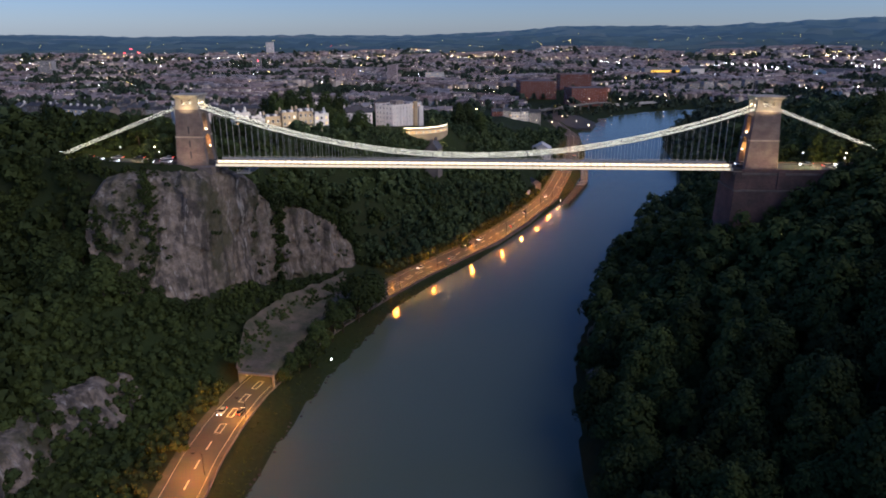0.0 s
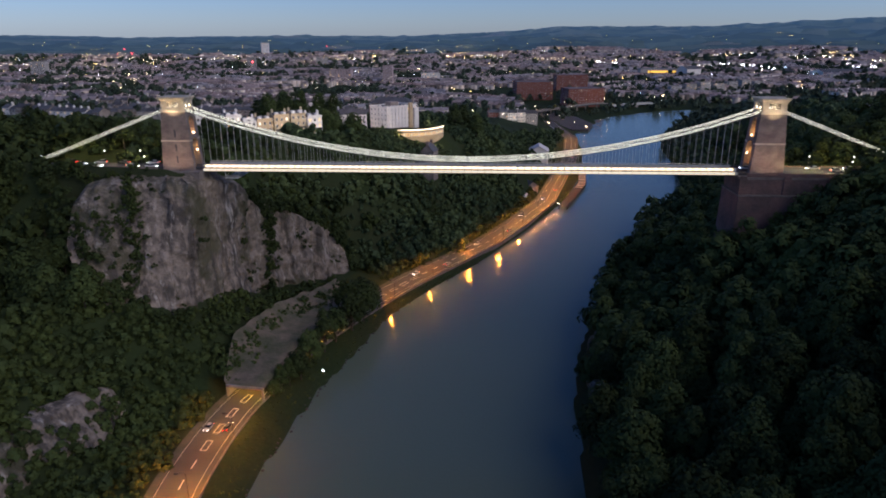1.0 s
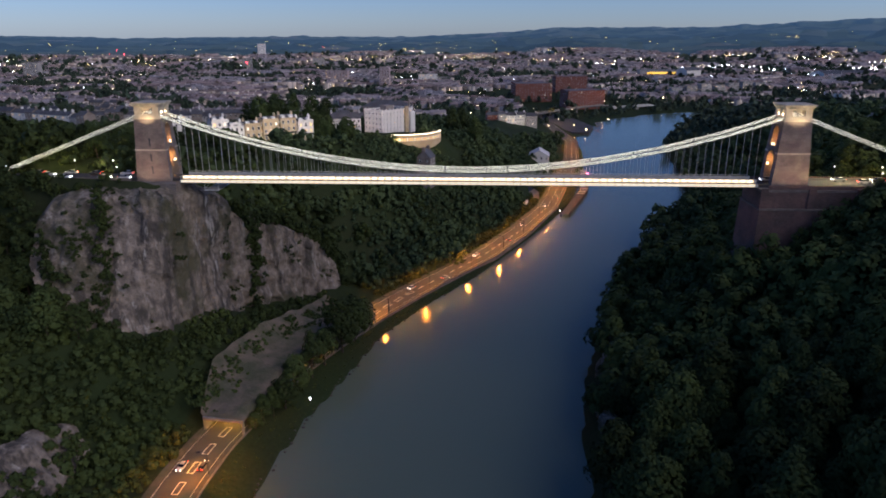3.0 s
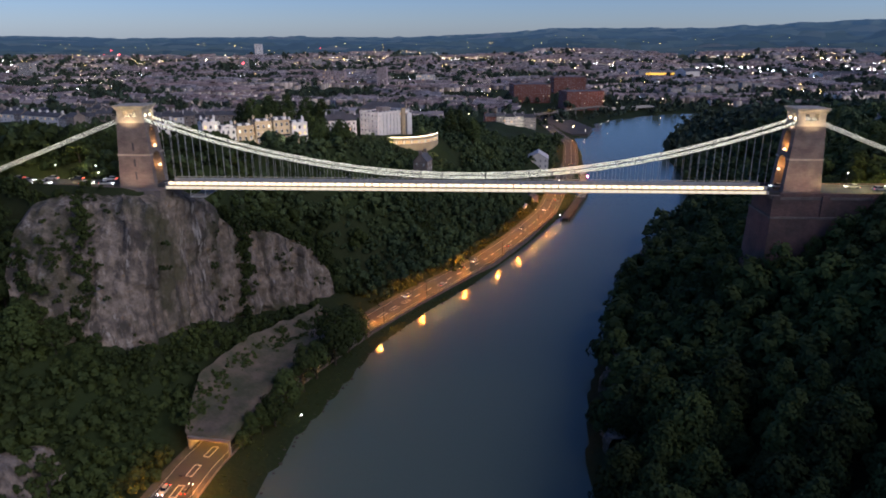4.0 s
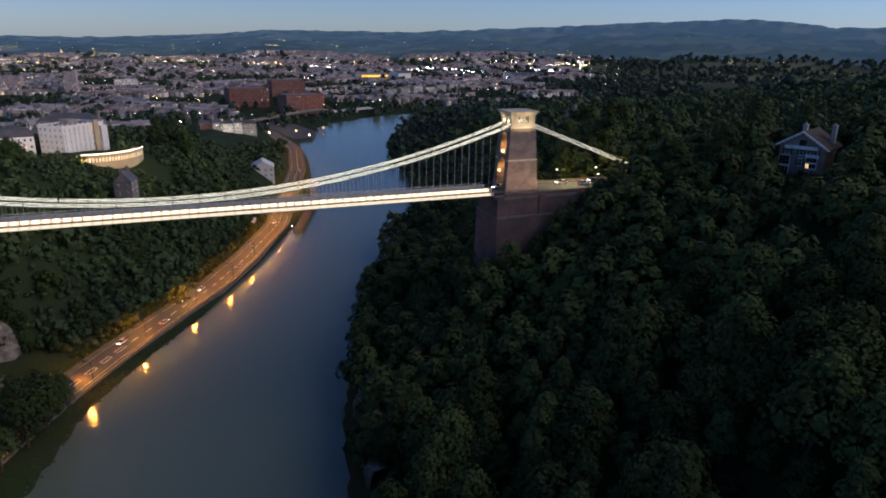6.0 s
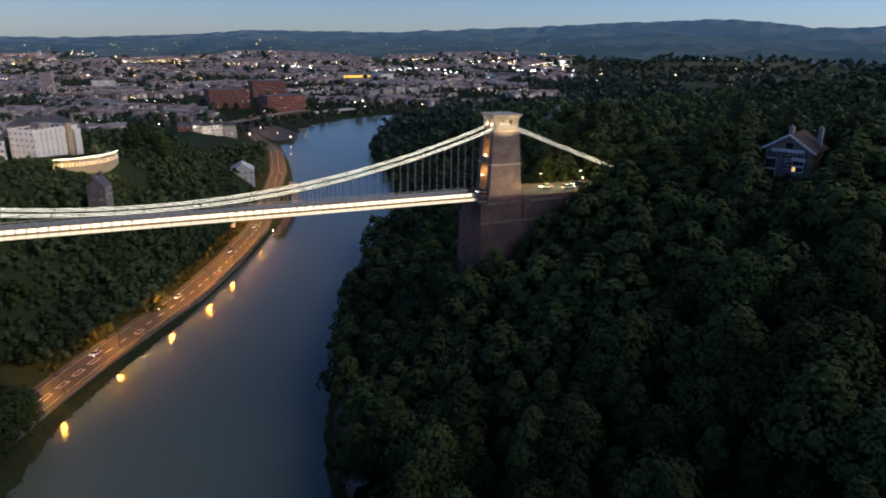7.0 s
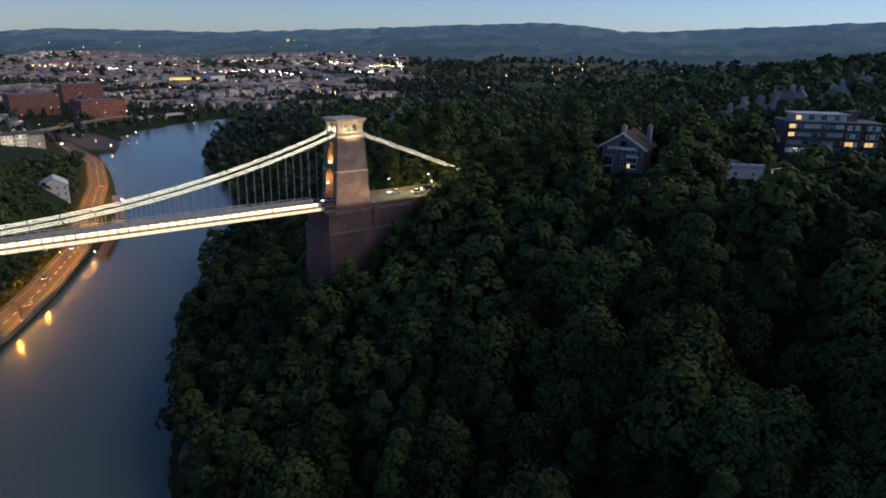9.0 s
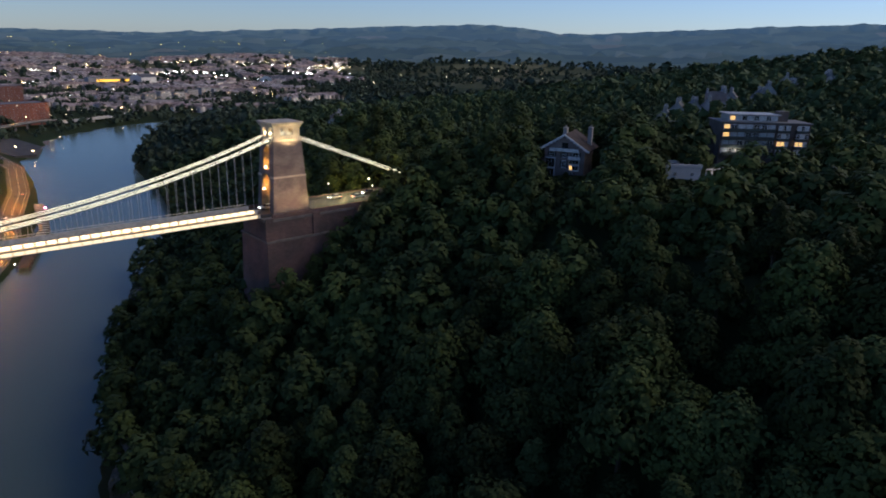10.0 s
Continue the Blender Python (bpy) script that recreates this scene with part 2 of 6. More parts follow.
# ---------- the land ----------
WATER = 4.3
BANK_L = np.array([(-500, -80), (-300, -68), (-115.0, -59.7), (-82.2, -56.6), (-61.0, -53.9), (-37.8, -50.1), (-6.0, -41.4), (24.9, -34.1), (58.7, -17.9), (94.4, 3.4), (151.3, 31.0), (209.2, 56.5), (254.6, 75.0), (344.3, 98.5), (461.1, 116.9), (570.1, 125.5), (666.6, 159.3), (743.8, 197.9), (811.4, 265.5), (859.6, 357.1), (956.1, 617.7), (1149.1, 868.6), (1342.1, 868.6)], float)
BANK_R = np.array([(-500, 20), (-300, 24), (-102.5, 33.0), (-47.5, 36.8), (-8.9, 43.6), (39.4, 58.1), (100.2, 79.3), (160.0, 102.5), (222.7, 142.0), (280.6, 166.1), (367.5, 185.4), (492.9, 200.9), (657.0, 260.7), (763.1, 303.2), (811.4, 378.4), (859.6, 503.9), (956.1, 735.5), (1149.1, 889.9), (1342.1, 870.6)], float)
ROAD = np.array([(-500, -96.3), (-250, -81.1), (-111.2, -74.3), (-94.0, -75.8), (-75.7, -75.6), (-58.5, -74.0), (-49.4, -72.0), (-17.0, -64.4), (3.3, -56.8), (37.7, -41.1), (64.1, -26.9), (94.5, -8.1), (124.8, 10.3), (167.4, 30.6), (231.2, 55.8), (303.1, 72.6), (414.6, 98.2), (530.0, 114.4), (602.0, 109.4), (675.9, 105.3), (773.2, 70.9), (915.0, -0.0), (1421.5, -202.6)], float)
HILLS = np.array([(-180, 0), (-60, -0.2), (-35, -0.15), (-26, -0.35), (-14, -0.22), (-7, -0.33), (-2, -0.16), (2.4, 0.05), (7, 0.39), (10, 0.42), (17.5, 0.36), (21.5, 0.53), (25, 0.72), (29, 0.87), (32, 1.02), (38, 1.3), (44.5, 1.52), (47, 1.35), (50, 1.0), (53, 1.03), (58, 1.3), (67, 1.73), (73, 1.93), (85, 2.0), (110, 1.0), (180, 0)], float)


def at(table, y):
    return np.interp(y, table[:, 0], table[:, 1])


def smooth(t):
    t = np.clip(t, 0, 1)
    return t * t * (3 - 2 * t)


def land(x, y):
    """Height of the ground, for numpy arrays."""
    x, y = np.asarray(x, float), np.asarray(y, float)
    xl, xr, xc = at(BANK_L, y), at(BANK_R, y), at(ROAD, y)
    # east side: quay, road bench, talus, cliff, plateau
    top = np.interp(y, [-500, -60, 0, 60, 100, 150, 200, 260, 350, 450, 600, 800, 1000, 2000, 3000, 4000, 5000], [84, 79, 76, 75, 72, 65, 62, 57, 48, 35, 22, 14, 10, 12, 26, 55, 90])
    top = top - 9 * np.exp(-((x + 28) ** 2 + (y - 178) ** 2) / 27 ** 2)
    top = top - 5 * np.exp(-((x + 122) ** 2 + (y - 138) ** 2) / 34 ** 2)
    top = top + 7 * np.exp(-((x + 190) ** 2 + (y - 25) ** 2) / 70 ** 2) + 14 * smooth((-x - 220) / 300) * np.interp(y, [100, 400, 1200, 1800], [0, 1, 0.9, 0])
    foot_x = np.interp(y, [-500, -120, -80, -50, -25, 0, 20, 45, 60, 100], [-185, -168, -152, -120, -104, -98, -92, -78, -66, -42])
    w_ = smooth((y - 55) / 45)
    foot_x = foot_x * (1 - w_) + (xc - 13) * w_
    foot_z = np.interp(y, [-500, -120, -80, -50, -25, 0, 20, 45, 70, 200], [46, 46, 42, 38, 34, 27, 17, 13, 11, 10])
    wide = np.interp(y, [-500, -60, -40, 30, 55, 80, 200, 320, 450, 600], [30, 22, 6, 6, 30, 62, 66, 60, 70, 60])
    talus = 7.5 + (foot_z - 7.5) * smooth((xc - 9 - x) / np.maximum(xc - 9 - foot_x, 1)) ** 0.8
    rise = foot_z + (top - foot_z) * np.clip((foot_x - x) / wide, 0, 1) ** np.interp(y, [60, 75, 110, 150, 180, 400], [0.85, 1.2, 1.5, 0.85, 0.75, 0.8])
    brow = np.interp(y, [-400, -70, -50, -40, -17, -12, -8], [38, 34, 32, 36, 63, 70, 300]) + np.maximum(0, -x - 175) * 0.6
    rise = np.minimum(rise, brow)
    east = np.where(x > foot_x, talus, rise)
    quay = xc + 6.6
    bank = 7.5 - (7.5 - WATER) * np.clip((x - quay) / np.maximum(xl - quay, 0.8), 0, 2.2)
    east = np.where(x > quay, bank, east)
    # west side: wooded scarp and plateau
    e = x - xr
    up = np.interp(e, [-20, 0, 3, 10, 30, 60, 85, 110, 5000], [-2, 4.3, 7, 12, 23, 44, 63, 75, 75])
    f = np.interp(y, [-500, 40, 110, 170, 300, 500, 700, 900, 5000], [1, 1, 0.95, 0.88, 0.7, 0.5, 0.25, 0.12, 0.1])
    plat = np.interp(x, [100, 200, 260, 350, 450, 600, 800, 1000, 2000, 5000], [75, 77, 80, 87, 91, 97, 124, 130, 85, 60]) * f
    plat = plat + 10 * smooth((-y - 8) / 40) * smooth((x - 128) / 40)
    west = np.where(e < 110, up * np.clip(plat / 75, 0.1, 1.15), plat)
    west = np.where(e < 0, up, west)
    west = west + 3 * np.exp(-((x - 118) / 26) ** 2 - ((y + 17) / 14) ** 2) + 11 * np.exp(-((x - 89) / 13) ** 2 - ((y + 5) / 17) ** 2)
    k_ = smooth((13 - np.abs(y)) / 5) * smooth((-x - 97) / 4) * smooth((x + 300) / 30)
    east = east * (1 - k_) + 75.2 * k_
    mid = (xl + xr) / 2
    z = np.where(x < mid, east, west)
    z = np.where((x > xl + 1) & (x < xr), np.minimum(z, WATER - 2.5), z)
    # gentle unevenness away from road and bridge head
    rough = fbm(x, y, 38, 3) * 1.8
    calm = smooth((np.abs(x - xc) - 10) / 20) * smooth((z - 3) / 8) * smooth((np.abs(y) - 8) / 15)
    z = z + rough * calm
    # far country and the rim of hills
    r, az = np.hypot(x, y + 220), np.degrees(np.arctan2(x, y + 220))
    rim = 124 + 4600 * np.tan(np.radians(np.interp(az, HILLS[:, 0], HILLS[:, 1]))) + fbm(az * 40, r * 0.2, 90, 5) * 5
    far = 10 + (rim - 10) * smooth((r - 2100) / 2500) ** 1.3
    far = far + fbm(x, y, 900, 8) * 9 * smooth((r - 1200) / 1500) * (1 - smooth((r - 3600) / 900))
    k = smooth((r - 1300) / 900)
    far = far - 14 * smooth((r - 4250) / 250)
    return np.where(r > 1300, z * (1 - k) + np.maximum(far, 8) * k, z)


def spread(lo, hi, a, b, fine, grow=1.13, far=160):
    mid = list(np.arange(lo, hi + 0.1, fine))
    out, s, p = [], fine, hi
    while p < b:
        s = min(s * grow, far)
        p += s
        out.append(p)
    left, s, p = [], fine, lo
    while p > a:
        s = min(s * grow, far)
        p -= s
        left.append(p)
    return np.array(left[::-1] + mid + out)


gx, gy = spread(-190, 330, -4700, 4700, 3.0), spread(-200, 330, -900, 4700, 3.0)
X, Y = np.meshgrid(gx, gy)
Z = land(X, Y) - 12 * smooth((np.hypot(X, Y + 220) - 3100) / 250)
V = np.stack([X.ravel(), Y.ravel(), Z.ravel()], 1)
nx, ny = len(gx), len(gy)
I = (np.arange(ny - 1)[:, None] * nx + np.arange(nx - 1)[None, :]).ravel()
F = np.stack([I, I + 1, I + nx + 1, I + nx], 1)
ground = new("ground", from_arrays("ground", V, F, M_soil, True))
tagged(ground, "dark wooded gorge sides, plateau and far hills at dusk", "ground", kind="structure")

bm = bmesh.new()
ws = list(range(-700, 1401, 20))
rows_ = [(bm.verts.new((float(at(BANK_L, y)) - 14, y, WATER)), bm.verts.new((float(at(BANK_R, y)) + 14, y, WATER))) for y in ws]
for a, c in zip(rows_, rows_[1:]):
    bm.faces.new((a[0], a[1], c[1], c[0]))
tagged(part("water", bm, M_water, None), "still murky grey-green tidal river reflecting the dusk sky", "river", kind="structure")

# far ridges and hills, hazed by blue emission that grows ring by ring
def fields(m, scale):
    """A patchwork of hedged fields over the base colour."""
    n, l = m.node_tree.nodes, m.node_tree.links
    geo = n.new("ShaderNodeNewGeometry")
    cells = n.new("ShaderNodeTexVoronoi")
    cells.inputs["Scale"].default_value = scale
    l.new(geo.outputs["Position"], cells.inputs["Vector"])
    sep = n.new("ShaderNodeSeparateColor")
    l.new(cells.outputs["Color"], sep.inputs[0])
    tones = n.new("ShaderNodeValToRGB")
    tones.color_ramp.interpolation = "CONSTANT"
    tones.color_ramp.elements[0].color = (0.045, 0.058, 0.042, 1)
    tones.color_ramp.elements[1].position, tones.color_ramp.elements[1].color = 0.975, (0.12, 0.108, 0.075, 1)
    for p, c in ((0.4, (0.06, 0.075, 0.045)), (0.62, (0.075, 0.09, 0.055)), (0.86, (0.095, 0.105, 0.07))):
        tones.color_ramp.elements.new(p).color = (*c, 1)
    l.new(sep.outputs[0], tones.inputs[0])
    l.new(tones.outputs[0], n["Principled BSDF"].inputs["Base Color"])


azs = np.radians(np.arange(-60, 100, 0.25))
na = len(azs)
deg = np.degrees(azs)
for ring, (ra, rb, haze_glow) in enumerate(((3150, 3520, 0.6), (3500, 3860, 0.8), (3850, 4240, 1.0), (4230, 4610, 1.15))):
    M_hills = mat("hazed_hills", (0.045, 0.06, 0.05), 1.0, 0.5, 0.003, 0.0, 0.014, color2=(0.085, 0.085, 0.06), spec=0.0)
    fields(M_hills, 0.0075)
    # distance haze is put into the hills as emission
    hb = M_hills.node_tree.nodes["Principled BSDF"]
    hb.inputs["Emission Color"].default_value, hb.inputs["Emission Strength"].default_value = (0.026, 0.052, 0.105, 1), haze_glow
    rows_h = []
    for k in range(13):
        t = k / 12
        rad = ra - 190 + (rb - ra + 190) * t + (1 - t) * fbm(deg * 50, 0 * deg + ring * 91, 110, 40 + ring) * 110
        px_, py_ = rad * np.sin(azs), rad * np.cos(azs) - 220
        zz = land(px_, py_) + 2.0 + 1.5 * ring - 14 * (k == 0)
        if ring < 3:
            zz = zz + np.maximum(0, fbm(deg * 30, 0 * deg + ring * 57, 150, 44 + ring)) * 6 * math.sin(math.pi * t)
        else:
            top = 124 + 4600 * np.tan(np.radians(np.interp(deg, HILLS[:, 0], HILLS[:, 1]))) + fbm(deg * 40, 0 * azs, 90, 5) * 5
            zz = np.where(t < 1, np.minimum(zz * (1 - t) + top * t ** 0.8, top - 2 * (1 - t)), top)
        rows_h.append(np.stack([px_, py_, zz], 1))
    I = (np.arange(12)[:, None] * na + np.arange(na - 1)[None, :]).ravel()
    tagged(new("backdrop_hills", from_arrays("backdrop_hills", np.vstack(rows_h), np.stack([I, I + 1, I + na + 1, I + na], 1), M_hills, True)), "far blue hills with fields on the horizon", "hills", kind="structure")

# ---------- bridge ----------
DECK = 76.0


def tower_mesh():
    """Tapered masonry shaft with two arches, one above the other, through it along x. Local origin at deck level."""
    bm = bmesh.new()
    lv = [-1.0, 0.0, 4.0, 8.3]
    R = 2.7
    lv += [8.3 + R * math.sin(a * math.pi / 16) for a in range(1, 9)]
    lv += [11.6, 12.2, 16.9]
    r2 = 2.1
    lv += [16.9 + r2 * math.sin(a * math.pi / 16) for a in range(1, 9)]
    lv += [20.6]

    def half(z):
        if z <= 8.3:
            return R
        if z < 8.3 + R - 1e-6:
            return math.sqrt(max(R * R - (z - 8.3) ** 2, 0))
        if z < 12.2 - 1e-6:
            return 0
        if z <= 16.9:
            return r2
        if z < 16.9 + r2 - 1e-6:
            return math.sqrt(max(r2 * r2 - (z - 16.9) ** 2, 0))
        return 0

    def size(z):
        t = (z + 1) / 21.6
        return 6.0 - 1.5 * t, 5.0 - 0.75 * t

    def quad(*c):
        bm.faces.new([bm.verts.new(p) for p in c])

    for z0, z1 in zip(lv, lv[1:]):
        (x0, y0), (x1, y1) = size(z0), size(z1)
        a0 = half(z0) if abs(z0 - 11.6) > 1e-6 else 0
        a1 = half(z1)
        if abs(z0 - 12.2) < 1e-6:
            a0 = r2
        if abs(z1 - 12.2) < 1e-6:
            a1 = 0
        for s in (-1, 1):
            quad((-x0, s * y0, z0), (x0, s * y0, z0), (x1, s * y1, z1), (-x1, s * y1, z1))
            for t in (-1, 1):
                quad((s * x0, t * a0, z0), (s * x0, t * y0, z0), (s * x1, t * y1, z1), (s * x1, t * a1, z1))
            if a0 > 0 or a1 > 0:
                quad((-x0, s * a0, z0), (x0, s * a0, z0), (x1, s * a1, z1), (-x1, s * a1, z1))
    x, y = size(12.2)
    quad((-x, -r2, 12.2), (x, -r2, 12.2), (x, r2, 12.2), (-x, r2, 12.2))
    bmesh.ops.remove_doubles(bm, verts=bm.verts, dist=1e-4)
    bmesh.ops.recalc_face_normals(bm, faces=bm.faces)
    return bm


def build_tower(x, label, slits):
    root = thing("bridge_tower", label, "bridge tower", pose(x, 0, DECK))
    part("shaft", tower_mesh(), M_stone, root)
    t = lambda z: (6.0 - 1.5 * (z + 1) / 21.6, 5.0 - 0.75 * (z + 1) / 21.6)
    sx, sy = t(10.4)
    for s in (-1, 1):
        part("string_course", boxes((-sx - 0.18, sx + 0.18, *sorted((s * (sy - 0.3), s * (sy + 0.18))), 10.0, 10.55)), M_cap, root, "pale stone band")
        for u in (-1, 1):
            part("string_course", boxes((*sorted((s * (sx - 0.3), s * (sx + 0.16))), *sorted((u * 2.75, u * (sy - 0.31))), 10.0, 10.55)), M_cap, root, "pale stone band")
    if slits:
        for zz in (2.2, 6.4, 11.6):
            a = t(zz)[1]
            part("slit_window", boxes((-0.28, 0.28, -a - 0.03, -a + 0.35, zz, zz + 2.6)), M_dark, root)
    bm = bmesh.new()
    box(bm, -4.75, 4.75, -4.5, 4.5, 20.6, 21.3)
    box(bm, -4.45, 4.45, -4.15, 4.15, 21.3, 21.7)
    part("cornice", bm, M_cap, root)
    for u in (-1, 1):
        for v in (-1, 1):
            part("corner_pier", boxes((*sorted((u * 2.0, u * 4.2)), *sorted((v * 2.3, v * 3.9)), 21.7, 24.2)), M_cap, root)
        part("middle_pier", boxes((*sorted((u * 3.1, u * 4.2)), -0.8, 0.8, 21.7, 24.2)), M_cap, root)
        part("opening_sill", boxes((-2.0, 2.0, *sorted((u * 3.4, u * 3.9)), 21.7, 22.3)), M_cap, root)
    bm = bmesh.new()
    box(bm, -4.3, 4.3, -4.0, 4.0, 24.2, 24.7)
    box(bm, -4.45, 4.45, -4.15, 4.15, 24.7, 25.5, 0, -0.5)
    box(bm, -5.1, 5.1, -4.75, 4.75, 25.5, 26.0)
    part("roof_slab", bm, M_cap, root)
    for u in (-1, 1):
        for v in (-1, 1):
            bm = bmesh.new()
            bmesh.ops.create_icosphere(bm, subdivisions=2, radius=0.36, matrix=Matrix.Translation((u * 3.9, v * 1.55, 22.7)))
            part("saddle_lamp", bm, M_ledw, root)
    s = 1 if x < 0 else -1
    for dx, dy, z in ((4.7, 0.9, 12.7), (5.3, 1.5, 6.2)):
        bm = bmesh.new()
        bmesh.ops.create_icosphere(bm, subdivisions=2, radius=0.34, matrix=Matrix.Translation((s * dx, dy, z)))
        part("arch_lamp", bm, M_ledw, root, "glowing warm lamp in the arch")
    return root


build_tower(-107, "tapered grey stone bridge tower with narrow slits on the cliff top", True)
build_tower(107, "tapered grey stone bridge tower on a red sandstone abutment", False)

WARM = (1.0, 0.42, 0.1)
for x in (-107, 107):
    lamp("saddle_light", "POINT", pose(x - 1.6, -1.0, DECK + 22.6), 260, (1.0, 0.62, 0.25), 0.6)
    lamp("upper_arch_light", "POINT", pose(x + (3.0 if x < 0 else -3.0), 0.4, DECK + 13.0), 620, WARM, 0.4)
    lamp("lower_arch_light", "POINT", pose(x + (4.0 if x < 0 else -4.0), 1.2, DECK + 6.6), 520, WARM, 0.4)
    # hangs free in the air, standing in for the floodlights near the tower
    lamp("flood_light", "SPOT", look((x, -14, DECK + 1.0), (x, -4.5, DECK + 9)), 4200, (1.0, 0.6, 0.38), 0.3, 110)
lamp("flood_light", "SPOT", look((112.9, -6.4, DECK + 0.2), (112.0, -4.6, DECK + 5)), 1300, (1.0, 0.72, 0.3), 0.2, 70)
for x in (-107, 107):
    for dx, dy in ((0, -1), (0, 1), (-1, 0), (1, 0)):
        lamp("cap_light", "SPOT", look((x + dx * 8.0, dy * 7.6, DECK + 19.6), (x + dx * 3.6, dy * 3.4, DECK + 24.4)), 1900, (1.0, 0.7, 0.4), 0.4, 130)


def sag(x):
    return 79.3 + 19.6 * (x / 107.0) ** 2


def link_mesh(name, n):
    """One eyebar link, 1 m long along x: flat bars side by side, with round eyes."""
    bm = bmesh.new()
    for k in range(n):
        y = (k - (n - 1) / 2) * 0.11
        box(bm, 0.0, 1.0, y - 0.03, y + 0.03, -0.1, 0.1)
    me = bpy.data.meshes.new(name)
    bm.to_mesh(me)
    bm.free()
    me.materials.append(M_chain)
    return me


M_chain = mat("weathered_chain_iron", (0.09, 0.088, 0.08), 0.55, 0.3, 0.8, 0.1, 8)
LINK = link_mesh("link", 4)
bm = boxes((0.02, 0.98, -0.07, 0.07, 0.105, 0.16))
STRIP = bpy.data.meshes.new("light_strip")
bm.to_mesh(STRIP)
bm.free()
STRIP.materials.append(M_chainled)


def span(name, mesh, a, c, parent):
    ob = new(name, mesh)
    d = Vector(c) - Vector(a)
    ob.matrix_basis = Matrix.Translation(a) @ d.to_track_quat("X", "Z").to_matrix().to_4x4() @ Matrix.Diagonal((d.length, 1, 1, 1))
    ob.parent = parent
    return ob


for side in (-1, 1):
    for tier in range(3):
        ch = thing("suspension_chain", "lit pale wrought-iron suspension chain between two stone towers", "chain", group="suspension chains")
        dz = (tier - 1) * 0.36
        xs = [-107 + 214 * i / 30 for i in range(31)]
        pts = [(-161, 78.0), (-156, 80.3)] + [(-156 + 49 * i / 7, 80.3 + 18.6 * i / 7) for i in range(1, 7)]
        pts += [(x, sag(x)) for x in xs] + [(156 - 49 * i / 7, 80.3 + 18.6 * i / 7) for i in range(6, 0, -1)] + [(156, 80.3)]
        for (xa, za), (xb, zb) in zip(pts, pts[1:]):
            span("link", LINK, (xa, side * 3.05, za + dz), (xb, side * 3.05, zb + dz), ch)
            span("light_strip", STRIP, (xa, side * 3.05, za + dz), (xb, side * 3.05, zb + dz), ch)

deck = thing("bridge_deck", "level bridge deck with lit parapets hung from chains over the river", "bridge deck")
part("carriageway", boxes((-98, 97, -3.0, 3.0, 75.55, 75.95)), M_asphalt, deck)
for s in (-1, 1):
    part("footway", boxes((-98, 97, *sorted((s * 3.02, s * 4.7)), 75.6, 76.05)), mat("plank_boards", (0.2, 0.16, 0.11), 0.85, 0.3, 1.0, 0.2, 8), deck)
    part("girder", boxes((-98, 97, *sorted((s * 2.75, s * 3.0)), 75.2, 77.3)), M_iron, deck)
    bm = bmesh.new()
    box(bm, -98, 97, *sorted((s * 4.72, s * 4.9)), 75.25, 76.1)
    box(bm, -98, 97, *sorted((s * 4.7, s * 4.95)), 75.15, 75.28)
    part("fascia", bm, M_iron, deck)
    bm = bmesh.new()
    box(bm, -98, 97, *sorted((s * 4.72, s * 4.84)), 77.35, 77.45)
    for i in range(81):
        x = -97.6 + i * 2.42
        box(bm, x - 0.05, x + 0.05, *sorted((s * 4.72, s * 4.82)), 76.1, 77.35)
    part("railing", bm, M_iron, deck)
for s in (-1, 1):
    for i in range(80):
        x = -97.6 + i * 2.42
        # the lit parapet side is put in as glowing panels on the fascia
        ob = part("fascia_light", boxes((x + 0.1, x + 2.32, *sorted((s * 4.96, s * 5.02)), 75.3, 76.15)), M_fascia, deck) if i == 0 else None
        if ob is None:
            ob = new("fascia_light", fas)
            ob.parent, ob.location = deck, (i * 2.42, 0, 0)
        else:
            fas = ob.data
        if i == 0:
            bm = bmesh.new()
            bmesh.ops.create_icosphere(bm, subdivisions=2, radius=1.0, matrix=Matrix.Translation((x + 1.21, s * 3.2, 76.9)) @ Matrix.Diagonal((1.05, 0.1, 0.36, 1)))
            up = part("walkway_light", bm, M_led, deck, "warm white glowing lamp")
            wal = up.data
            # lamplight on the girder is put in as an emissive panel
            pn = part("girder_panel", boxes((x + 0.12, x + 2.3, *sorted((s * 3.05, s * 3.12)), 76.25, 77.25)), M_backglow, deck, "glowing panel for lamplight on the girder")
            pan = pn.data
        else:
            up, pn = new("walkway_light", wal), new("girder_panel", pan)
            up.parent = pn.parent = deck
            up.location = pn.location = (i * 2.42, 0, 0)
bm = tube(bmesh.new(), [(0, 0, 0), (0, 0, 1)], [0.045, 0.045], 6)
ROD = bpy.data.meshes.new("suspension_rod")
bm.to_mesh(ROD)
bm.free()
ROD.materials.append(M_iron)
for s in (-1, 1):
    for i in range(81):
        x = -97.6 + i * 2.42
        ob = new("suspension_rod", ROD)
        ob.parent, ob.location, ob.scale = deck, (x, s * 3.05, 76.0), (1, 1, max(sag(x) - 76.0, 1.0))

# western abutment and approach roads
ab = thing("bridge_abutment", "tall weathered red sandstone abutment carrying the road and tower", "abutment")
bm = bmesh.new()
box(bm, 96.0, 150, -9.4, 9.4, 30, 68.4, 0, 1.0)
box(bm, 97.3, 149, -7.9, 7.9, 68.4, 74.2)
part("wall", bm, M_red, ab)
for x0, x1 in ((96.9, 99.2), (112.2, 114.6), (127.5, 129.8)):
    part("pilaster", boxes((x0, x1, -8.3, -7.7, 68.5, 75.4)), M_red, ab, "shallow sandstone pilaster")
